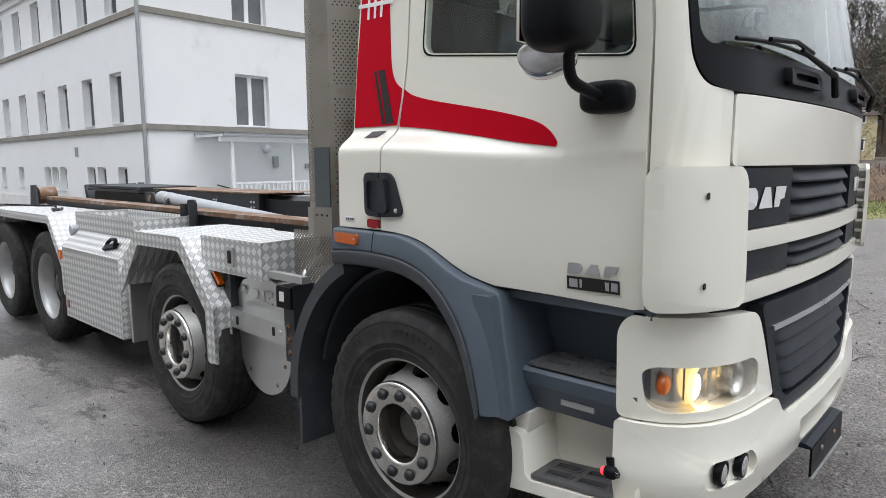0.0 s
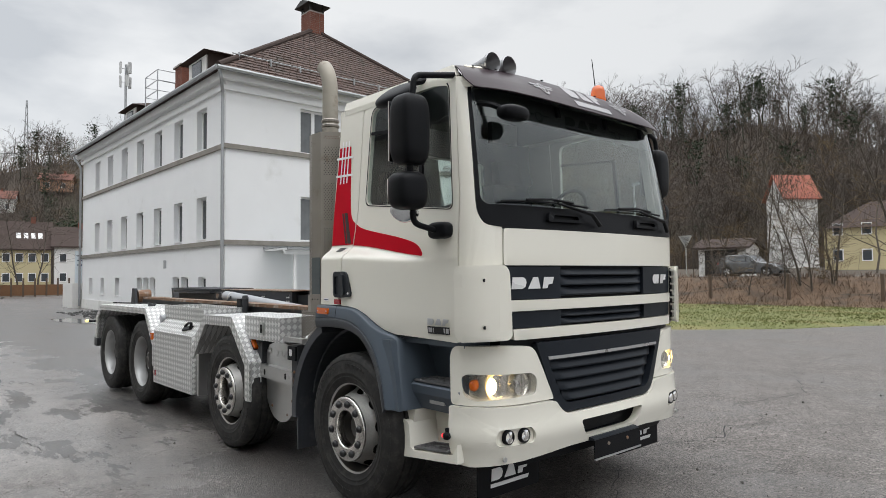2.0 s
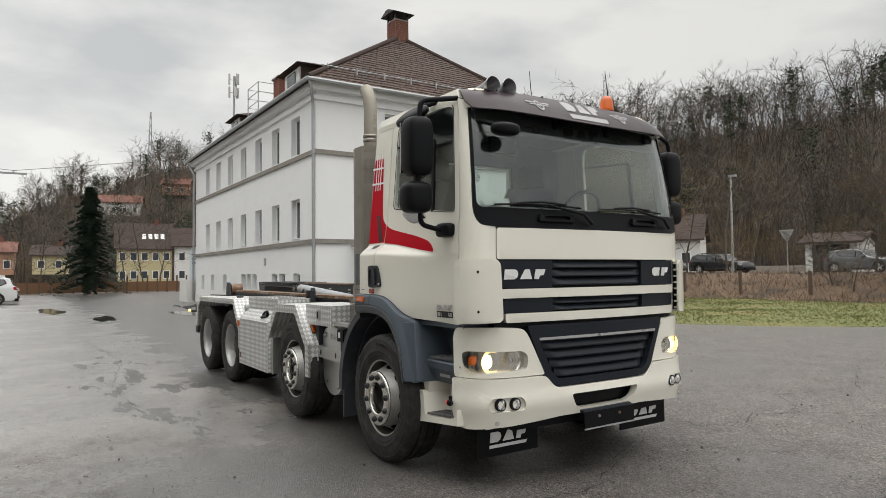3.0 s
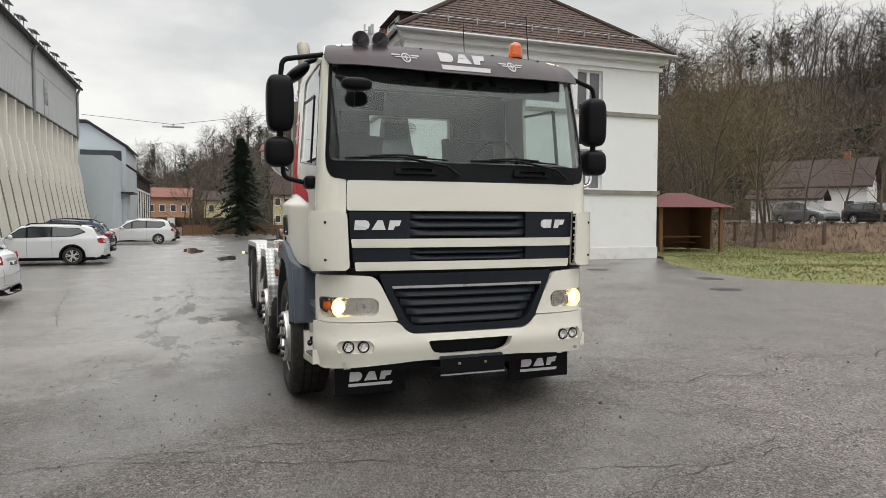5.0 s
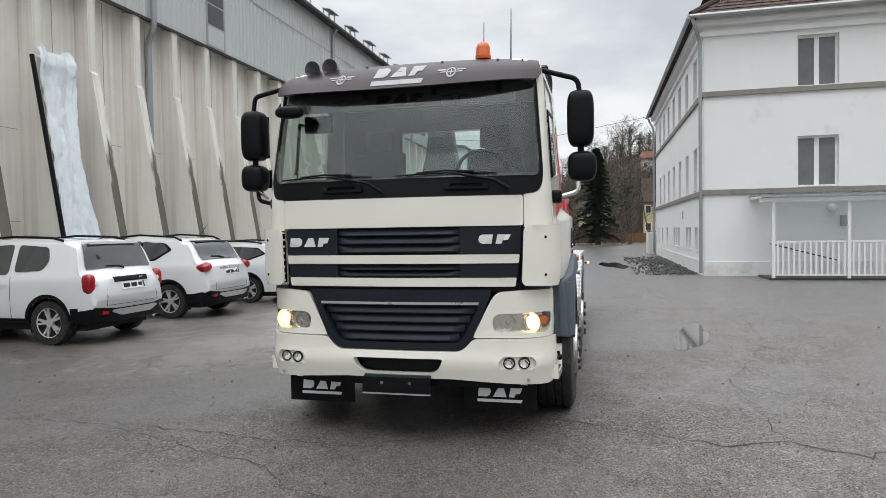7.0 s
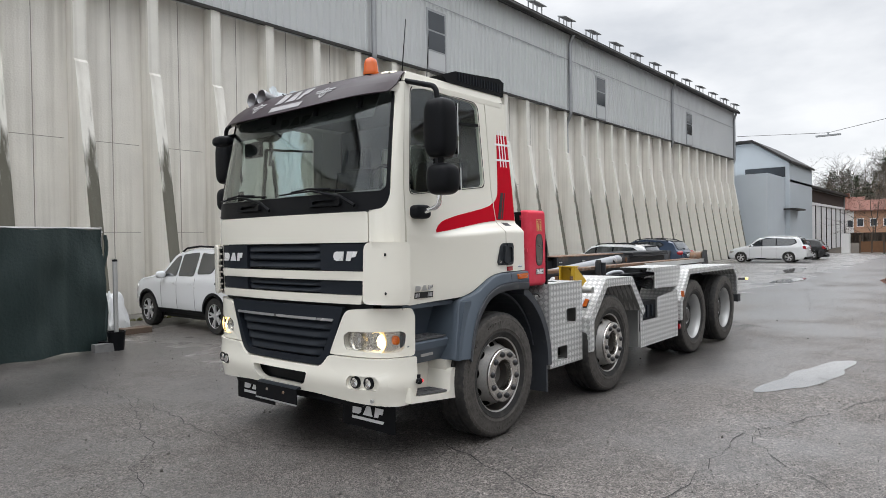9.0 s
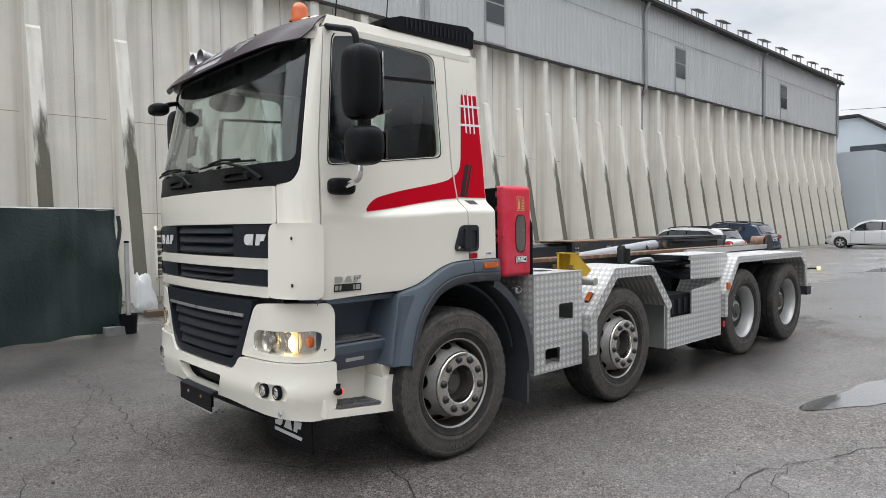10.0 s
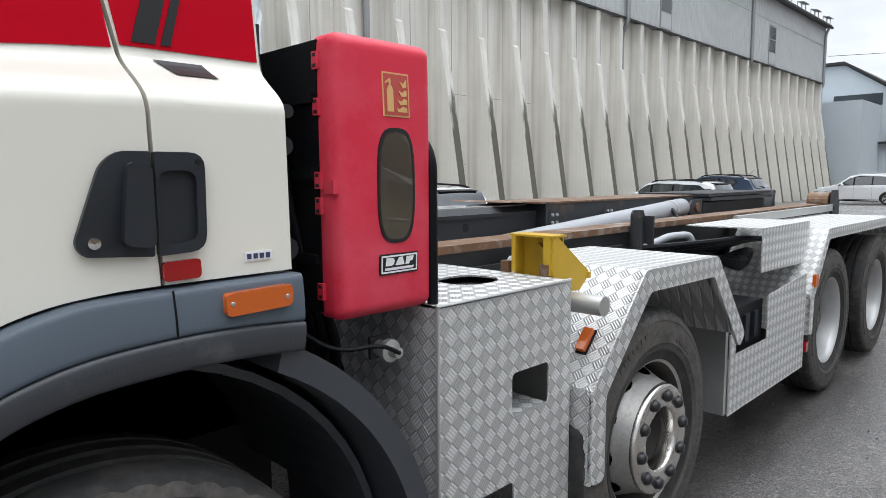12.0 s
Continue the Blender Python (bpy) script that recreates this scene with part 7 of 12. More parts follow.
# band and dark marks painted in as the visor's reflection in the windscreen
strip = part("sun_strip", panel(rounded([(-1.0, 2.468), (0.86, 2.468), (0.90, 2.64), (-1.0, 2.64)], 0.01), [], wrap(-0.014), 0.003, WA, []), VISOR_IMAGE, cab, "grey band inside the windscreen imitating the visor reflection, with dark marks")
mark(wrap(-0.0125), -0.20, 0.19, 2.478, 2.575, BLACK_VINYL, strip)
for u in (-0.46, 0.42):
    ring = [(u + 0.034 * math.cos(a), 2.53 + 0.034 * math.sin(a)) for a in [math.pi * i / 12 for i in range(24)]]
    part("emblem_ring", panel(ring, [[(u + 0.026 * math.cos(a), 2.53 + 0.026 * math.sin(a)) for a in [math.pi * i / 12 for i in range(24)]]], wrap(-0.0125), 0.001), BLACK_VINYL, strip)
    for p0, p1 in ((-0.10, -0.04), (0.04, 0.10)):
        part("emblem_mark", panel(rect(u + p0, u + p1, 2.536, 2.546), [], wrap(-0.0125), 0.001), BLACK_VINYL, strip)
for u in (-0.28, 0.26, 0.74):
    part("visor_hook", bevel(panel(rect(u - 0.018, u + 0.018, 2.545, 2.62), [], wrap(0.02), 0.02, [], []), 0.004, 1, 50), BLACK_PLASTIC, vis)
part("inner_mirror", bevel(box(nbm(), -1.06, -1.02, -0.82, -0.60, 2.33, 2.46), 0.02), BLACK_PLASTIC, truck)

# mirrors
for sg in (-1, 1):
    mu = sg * (1.345 if sg < 0 else 1.315)
    mir = part("mirror", pod((-1.17, mu, 2.355), (0.095, 0.098, 0.205), 4.2), BLACK_PLASTIC, truck, "tall black exterior mirror on a bent arm", smooth=60)
    part("mirror_glass", bbox(-1.272, -1.262, mu - 0.078, mu + 0.078, 2.18, 2.53, 0.002), MIRROR, mir)
    low = part("wide_angle_mirror", pod((-1.18, mu + 0.008 * sg, 2.005), (0.095, 0.105, 0.110), 3.4), BLACK_PLASTIC, mir, smooth=60)
    part("wide_glass", bbox(-1.282, -1.272, mu - 0.08, mu + 0.09, 1.93, 2.08, 0.002), MIRROR, low)
    part("mirror_arm", tube(nbm(), arc_pts([(-1.13, sg * 0.99, 2.735), (-1.15, mu - sg * 0.02, 2.675 if sg < 0 else 2.645), (-1.15, mu, 2.52)], 0.045), 0.019, 10), BLACK_PLASTIC, mir, smooth=60)
    part("mirror_arm", tube(nbm(), [(-1.17, mu, 2.17), (-1.17, mu, 2.10)], 0.024, 10), BLACK_PLASTIC, mir)
    part("mirror_arm", tube(nbm(), arc_pts([(-1.17, mu - sg * 0.02, 1.92), (-1.17, mu - sg * 0.02, 1.82), (-1.15, sg * 1.13, 1.775)], 0.08), 0.018, 10), BLACK_PLASTIC if sg < 0 else CHROME, mir, smooth=60)
    if sg < 0:
        kg = pod((-1.235, mu - 0.01 * sg, 1.895), (0.085, 0.075, 0.018), 2.6)
        bmesh.ops.rotate(kg, verts=kg.verts[:], cent=(-1.235, mu, 1.895), matrix=Matrix.Rotation(radians(38) * sg, 3, "X") @ Matrix.Rotation(radians(-18), 3, "Y"))
        part("close_glass", kg, MIRROR, low, "tilted oval mirror glass", smooth=60)
    part("arm_foot", pod((-1.15, sg * 1.135, 1.785), (0.085, 0.045, 0.05), 3.5), BLACK_PLASTIC, mir, smooth=60)
kp = pod((-1.52, -1.175, 2.66), (0.155, 0.115, 0.045), 2.6)
bmesh.ops.rotate(kp, verts=kp.verts[:], cent=(-1.52, -1.175, 2.66), matrix=Matrix.Rotation(radians(38), 3, "X"))
km = part("kerb_mirror", kp, BLACK_PLASTIC, truck, "black kerb mirror above the door", smooth=60)
part("mirror_arm", tube(nbm(), [(-1.45, -1.12, 2.73), (-1.40, -1.0, 2.77)], 0.02, 8), BLACK_PLASTIC, km)
fm = part("front_mirror", pod((-0.82, -0.85, 2.465), (0.065, 0.11, 0.045), 2.8), BLACK_PLASTIC, truck, "black front-view mirror on an arm", smooth=60)
part("mirror_arm", tube(nbm(), arc_pts([(-0.82, -0.88, 2.47), (-0.93, -0.93, 2.53), (-1.03, -0.95, 2.55)], 0.04), 0.018, 8), BLACK_PLASTIC, fm)

# ---- wheel arches, steps ----
def arch(x0, z0, r, a0, a1, n=18):
    return [(x0 + r * math.cos(radians(a0 + (a1 - a0) * i / n)), z0 + r * math.sin(radians(a0 + (a1 - a0) * i / n))) for i in range(n + 1)]


def spread(pts, n):
    """n + 1 points at even steps along a line of points."""
    ds = [0.0]
    for p, q in zip(pts, pts[1:]):
        ds.append(ds[-1] + math.hypot(q[0] - p[0], q[1] - p[1]))
    out, j = [], 0
    for i in range(n + 1):
        d = ds[-1] * i / n
        while j < len(pts) - 2 and ds[j + 1] < d:
            j += 1
        k = min(1.0, (d - ds[j]) / max(1e-9, ds[j + 1] - ds[j]))
        out.append((pts[j][0] + (pts[j + 1][0] - pts[j][0]) * k, pts[j][1] + (pts[j + 1][1] - pts[j][1]) * k))
    return out


def loft(edge, lip, put, thick, rows=12, r=0.008):
    """A skin between two lines of equally many points, laid on put(x, z, depth), its edges rounded over and turned in."""
    bm = nbm()
    width = sum(math.hypot(a[0] - b[0], a[1] - b[1]) for a, b in zip(edge, lip)) / len(edge)
    e = min(0.3, r / width)
    steps = [(0.0, thick), (0.0, r), (e * 0.3, r * 0.3), (e, 0.0)] + [(e + (1 - 2 * e) * k / rows, 0.0) for k in range(1, rows)] + [(1 - e, 0.0), (1 - e * 0.3, r * 0.3), (1.0, r), (1.0, thick)]
    grid = [[bm.verts.new(put(a[0] + (b[0] - a[0]) * k, a[1] + (b[1] - a[1]) * k, d)) for a, b in zip(edge, lip)] for k, d in steps]
    for g, h in zip(grid, grid[1:]):
        for i in range(len(g) - 1):
            bm.faces.new((g[i], g[i + 1], h[i + 1], h[i]))
    for i in (0, -1):
        bm.faces.new([g[i] for g in grid])
    return bm


AX1, AX2, AX3, AX4, HZ = -1.985, -3.95, -6.69, -8.03, 0.503
LIP_OUT = flow([(-1.565, 0.69), (-1.60, 0.85), (-1.65, 0.98), (-1.72, 1.08), (-1.82, 1.165), (-1.95, 1.212), (-2.10, 1.228), (-2.25, 1.228), (-2.385, 1.218)])
LIP_IN = flow([(-1.583, 0.665), (-1.633, 0.83), (-1.685, 0.945), (-1.755, 1.035), (-1.84, 1.11), (-1.96, 1.152), (-2.10, 1.165), (-2.25, 1.165), (-2.385, 1.155)])
LIP_DENSE = [tuple(Vector(p).lerp(Vector(q), k / 3)) for p, q in zip(LIP_OUT, LIP_OUT[1:]) for k in range(3)]
GRIP_ME = mesh_of("grip_stud", lathe([(-0.001, 0.009), (0.003, 0.007), (0.003, 0.001)], 8, (0, 0, 0), "z"))
GRIP_ME.materials.append(DULL_STEEL)
for sg in (-1, 1):
    def flared(lift, sg=sg):
        def put(x, z, d):
            near = min((Vector((x, z)) - Vector(p)).length for p in LIP_DENSE)
            f = 1 - sm(near, 0.0, 0.22)
            u = (side_u(x, z) + 0.010) * (1 - f) + 1.245 * f
            return Vector((x, sg * (u + lift - d), z))
        return put
    nose = [(-1.447, 0.70), (-1.475, 0.87), (-1.53, 1.10), (-1.545, 1.13)]
    outer = spread(nose, 20) + spread(flow(GREY_TOP)[::-1], 44)[1:]
    inner_lip = spread(LIP_OUT, 64)
    fender = part("front_fender", loft(outer, inner_lip, flared(0.0), 0.05), GREY_PLASTIC, truck, "grey plastic wheel-arch fender", smooth=60)
    part("arch_lip", loft(inner_lip, spread(LIP_IN, 64), flared(0.004), 0.09, 3), ARCH_PLASTIC, fender, "black arch lip", smooth=60)
    liner = arch(AX1 - 0.03, 0.5, 0.655, 44, 168)
    liner_o = arch(AX1 - 0.03, 0.5, 0.675, 44, 168)
    # near-black sheet added so the open wheel arch reads as shaded
    part("arch_shade_sheet", box(nbm(), -2.74, -1.50, min(sg * 0.44, sg * 0.46), max(sg * 0.44, sg * 0.46), 0.32, 1.14), DARK_VOID, fender)
    part("arch_liner", prism(liner + list(reversed(liner_o)), sg * 0.45, sg * 1.10, "y"), ARCH_PLASTIC, fender)
    rear_arc = arch(AX1 - 0.03, 0.50, 0.695, 117, 183) + list(reversed(arch(AX1 - 0.03, 0.50, 0.755, 116, 183)))
    part("rear_mudguard", bevel(prism(rear_arc, sg * 0.62, sg * 1.225, "y"), 0.012, 2), ARCH_PLASTIC, fender, "black rear mudguard arc")
    part("mud_flap", bevel(box(nbm(), -2.735, -2.715, min(sg * 0.75, sg * 1.2), max(sg * 0.75, sg * 1.2), 0.22, 0.60), 0.006), ARCH_PLASTIC, fender, "black bristled mud flap")
    ind = part("side_indicator", bevel(panel(rounded([(-2.214, 1.254), (-2.352, 1.258), (-2.352, 1.300), (-2.214, 1.296)], 0.010), [], on_side(sg, 0.056), 0.050), 0.010, 3, 50), ORANGE_LENS, fender, "orange side indicator lamp", smooth=60)
    for x in (-2.226, -2.340):
        part("lens_screw", lathe([(0, 0.005), (0.002 * sg, 0.004), (0.0025 * sg, 0.001)], 8, (x, sg * (side_u(x, 1.277) + 0.056), 1.277), "y"), GALV, ind)
    part("fender_seam", panel([(-2.125, 1.232), (-2.1285, 1.232), (-2.1285, 1.312), (-2.125, 1.312)], [], flared(0.0012), 0.002, [], [1.24, 1.26, 1.28]), BLACK_PLASTIC, fender)
    # entry: grey well with the upper step
    part("entry_well", panel([(-1.04, 0.66), (-1.60, 0.66), (-1.60, 1.125), (-1.04, 1.12)], [], lambda x, z, d, s=sg: Vector((x, s * (0.88 + 0.03 * sm(z, 0.9, 1.1) - d), z)), 0.02, [], [0.9, 0.95, 1.0, 1.05]), GREY_PLASTIC, truck, "grey plastic entry well", smooth=60)
    part("entry_top", bevel(box(nbm(), -1.62, -1.0, min(sg * 0.88, sg * 1.09), max(sg * 0.88, sg * 1.09), 1.10, 1.13), 0.008), GREY_PLASTIC, truck)
    stp = part("upper_step", bevel(prism([(sg * 0.87, 0.862), (sg * 1.085, 0.858), (sg * 1.10, 0.845), (sg * 1.09, 0.795), (sg * 1.03, 0.69), (sg * 0.87, 0.69)], -1.49, -1.035, "x"), 0.010, 2), GREY_PLASTIC, truck, "grey entry step with perforated tread")
    holes = [rounded(rect(x - 0.05, x + 0.05, u - 0.014, u + 0.014), 0.006, 2) for x in (-1.375, -1.155) for u in (0.955, 1.03)]
    tr = part("step_tread", panel(rounded(rect(-1.46, -1.07, 0.90, 1.092), 0.006, 2), holes, lambda x, u, d, sg=sg: Vector((x, sg * u, 0.876 - d)), 0.010), DULL_STEEL, stp, "grey metal tread with raised studs and slots")
    # dark sheet stands in for shade below the upper tread's slots
    part("step_hole_shade", box(nbm(), -1.45, -1.08, min(sg * 0.91, sg * 1.08), max(sg * 0.91, sg * 1.08), 0.8625, 0.8645), DARK_VOID, tr)
    for k in range(10):
        for j in range(5):
            x, u = -1.445 + k * 0.040, 0.916 + j * 0.040
            if not any(abs(x - hx) < 0.058 and abs(u - hu) < 0.022 for hx in (-1.375, -1.155) for hu in (0.955, 1.03)):
                part("grip_stud", GRIP_ME, None, tr).matrix_basis = Matrix.Translation((x, sg * u, 0.876))
    part("reflector_strip", bbox(-1.33, -1.20, min(sg * 1.055, sg * 1.075), max(sg * 1.055, sg * 1.075), 0.742, 0.762, 0.004), GALV, stp)
    part("entry_side", bevel(prism([(-1.62, 1.12), (-1.548, 1.12), (-1.535, 1.09), (-1.482, 0.87), (-1.455, 0.69), (-1.62, 0.69)], sg * 0.86, sg * 1.215, "y"), 0.02, 3), GREY_PLASTIC, truck, smooth=50)
    part("entry_front", bevel(box(nbm(), -1.06, -1.02, min(sg * 0.88, sg * 1.09), max(sg * 0.88, sg * 1.09), 0.69, 1.12), 0.008), GREY_PLASTIC, truck)
part("engine_block", bbox(-2.4, -1.0, -0.42, 0.42, 0.55, 1.15, 0.03), DARK_VOID, truck)


# ---- wheels ----
def tyre_mesh(dusty):
    """Ribbed tread with notched shoulders; the outer sidewall carries raised rings and worn raised bars in place of writing."""
    half = [(0.499, 0.012), (0.499, 0.052), (0.486, 0.056), (0.486, 0.068), (0.498, 0.072), (0.496, 0.118), (0.489, 0.134), (0.478, 0.143), (0.466, 0.147), (0.463, 0.150), (0.452, 0.152), (0.449, 0.1505),
            (0.425, 0.1555), (0.400, 0.158), (0.375, 0.157), (0.372, 0.1585), (0.366, 0.1585), (0.363, 0.1555), (0.345, 0.152), (0.342, 0.1535), (0.336, 0.1525), (0.333, 0.149), (0.315, 0.143), (0.298, 0.135)]
    prof = [(-a, r) for r, a in reversed(half)] + [(-0.008, 0.487), (0.008, 0.487)] + [(a, r) for r, a in half]
    n = 144
    bm = lathe(prof, n, (0, 0, 0), "y")
    bm.verts.ensure_lookup_table()
    for i, (a, r) in enumerate(prof):
        if abs(a) > 0.11 and r > 0.47:
            for k in range(n):
                if k % 3 == 0:
                    v = bm.verts[i * n + k].co
                    q = 0.984 if abs(a) > 0.13 else 0.994
                    v.x, v.z = v.x * q, v.z * q
    rnd = random.Random(4)
    for start, count, r0, r1 in ((20, 8, 0.405, 0.435), (75, 7, 0.408, 0.428), (140, 5, 0.380, 0.395), (200, 8, 0.405, 0.435), (258, 7, 0.408, 0.428), (318, 6, 0.380, 0.395)):
        for k in range(count):
            a0 = radians(start + k * 4.6)
            a1 = a0 + radians(rnd.uniform(2.0, 3.4))
            vs = [bm.verts.new((r * math.cos(a), y, r * math.sin(a))) for y in (0.154, 0.1598) for a, r in ((a0, r0), (a1, r0), (a1, r1), (a0, r1))]
            for f in ((4, 5, 6, 7), (0, 1, 5, 4), (1, 2, 6, 5), (2, 3, 7, 6), (3, 0, 4, 7)):
                bm.faces.new([vs[q] for q in f])
    me = mesh_of("tyre", bm, 35)
    me.materials.append(RUBBER)
    me.materials.append(RUBBER_DUST)
    for p in me.polygons:
        r = math.hypot(p.center.x, p.center.z)
        p.material_index = 1 if dusty and 0.345 < r < 0.476 and p.center.y > 0.1 else 0
    return me


def rim_mesh(deep):
    if not deep:
        prof = [(0.09, 0.285), (0.128, 0.302), (0.134, 0.299), (0.126, 0.287), (0.08, 0.278), (0.02, 0.274)]
        cone = [(0.022 + 0.098 * i / 27, 0.270 - 0.046 * i / 27) for i in range(28)]
        rest = [(0.150, 0.216), (0.172, 0.211), (0.176, 0.205), (0.176, 0.122), (0.12, 0.118), (0.09, 0.112), (0.060, 0.105), (0.058, 0.001)]
        mid, half = 6 + 12.0, 10.8
    else:
        prof = [(0.10, 0.285), (0.130, 0.302), (0.136, 0.299), (0.126, 0.286), (0.09, 0.274), (0.0, 0.266), (-0.05, 0.258)]
        cone = [(-0.055 - 0.023 * i / 14, 0.252 - 0.042 * i / 14) for i in range(15)]
        rest = [(-0.08, 0.20), (-0.08, 0.145), (-0.075, 0.14), (-0.02, 0.135), (0.03, 0.125), (0.045, 0.11), (0.045, 0.001)]
        mid, half = 7 + 7.0, 5.2
    bm = lathe(prof + cone + rest, 240, (0, 0, 0), "y", lambda i, k: ((i + 0.5 - mid) / half) ** 2 + ((k % 24 - 11.5) / 7.4) ** 2 < 1)
    me = mesh_of("rim", bm, 35)
    me.materials.append(RIM if not deep else RIM_DULL)
    me.materials.append(RIM_SHADE)
    # barrel and bore faces take the painted shade colour
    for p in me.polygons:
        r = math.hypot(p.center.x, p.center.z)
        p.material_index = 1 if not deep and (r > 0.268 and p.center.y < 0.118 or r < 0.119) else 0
    return me


TYRE, TYRE_DUSTY, RIM_F, RIM_R = tyre_mesh(False), tyre_mesh(True), rim_mesh(False), rim_mesh(True)
RING_ME = mesh_of("trim_ring", lathe([(0.165, 0.2135), (0.176, 0.2125), (0.184, 0.209), (0.187, 0.202), (0.187, 0.132), (0.184, 0.124), (0.175, 0.1195), (0.12, 0.1175)], 96, (0, 0, 0), "y"), 50)
RING_ME.materials.append(TRIM_RING)
nb2 = lathe([(0, 0.0255), (0.003, 0.0255), (0.004, 0.0225), (0.012, 0.0215), (0.019, 0.017), (0.023, 0.009), (0.024, 0.001)], 14, (0, 0, 0), "y")
NUT_ME = mesh_of("wheel_nut", nb2, 40)
NUT_ME.materials.append(NUT)
CAP_ME = mesh_of("hub_cap", lathe([(-0.02, 0.088), (0.01, 0.085), (0.018, 0.06), (0.03, 0.055), (0.03, 0.001)], 24, (0, 0, 0), "y"), 40)
CAP_ME.materials.append(HUB)
BACK_ME = mesh_of("brake_drum", lathe([(-0.12, 0.20), (0.03, 0.20), (0.03, 0.001)], 24, (0, 0, 0), "y"), 40)
BACK_ME.materials.append(DARK_VOID)


def wheel(x, sg, deep, spin=0.0, inner=False):
    m = Matrix.Translation((x, sg * ((1.07 if not deep else 0.99) if not inner else 0.66), HZ)) @ pose(0, 0, 0, 0, spin, 0 if sg > 0 else 180)
    w = part("wheel", TYRE_DUSTY if sg > 0 else TYRE, None, truck, "" if inner else "dusty worn tyre on a steel rim" if sg > 0 else "worn black tyre on a steel rim")
    w.name = "wheel"
    w.matrix_basis = m
    if inner:
        return
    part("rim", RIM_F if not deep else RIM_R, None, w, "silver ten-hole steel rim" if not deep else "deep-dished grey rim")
    part("brake_drum", BACK_ME, None, w)
    if not deep:
        part("trim_ring", RING_ME, None, w, "polished steel trim ring with black nut caps")
    c = part("hub_cap", CAP_ME, None, w)
    c.matrix_basis = Matrix.Translation((0, 0.075 if not deep else 0.045, 0))
    for k in range(10):
        a = 2 * math.pi * (k + 0.5) / 10
        o = part("wheel_nut", NUT_ME, None, w)
        o.matrix_basis = Matrix.Translation((0.1675 * math.cos(a), 0.186 if not deep else -0.080, 0.1675 * math.sin(a)))


for i, (x, deep) in enumerate(((AX1, False), (AX2, False), (AX3, True), (AX4, True))):
    for sg in (-1, 1):
        wheel(x, sg, deep, 17 * i + 9 * sg)
        if deep:
            wheel(x, sg, deep, 0, True)
    part("axle", tube(nbm(), [(x, -1.0, HZ), (x, 1.0, HZ)], 0.07, 10), DARK_VOID, truck)

# ---- chassis and hook-lift frame ----
for sg in (-1, 1):
    part("chassis_rail", bevel(box(nbm(), -8.95, -1.2, min(sg * 0.38, sg * 0.46), max(sg * 0.38, sg * 0.46), 0.72, 1.0), 0.012), FRAME_STEEL, truck)
    part("leaf_spring", bevel(box(nbm(), -4.6, -3.3, min(sg * 0.42, sg * 0.52), max(sg * 0.42, sg * 0.52), 0.60, 0.68), 0.015), DARK_VOID, truck)
for x in (-2.7, -3.4, -4.9, -5.6, -7.4, -8.85):
    part("cross_member", bevel(box(nbm(), x - 0.05, x + 0.05, -0.40, 0.40, 0.75, 0.98), 0.012), FRAME_STEEL, truck)
lift = part("hooklift_frame", bevel(box(nbm(), -8.6, -2.75, -0.54, -0.42, 1.05, 1.20), 0.01), FRAME_STEEL, truck, "dark steel hook-lift frame with rusty rails")
part("frame_beam", bevel(box(nbm(), -8.6, -2.75, 0.42, 0.54, 1.05, 1.20), 0.01), FRAME_STEEL, lift)
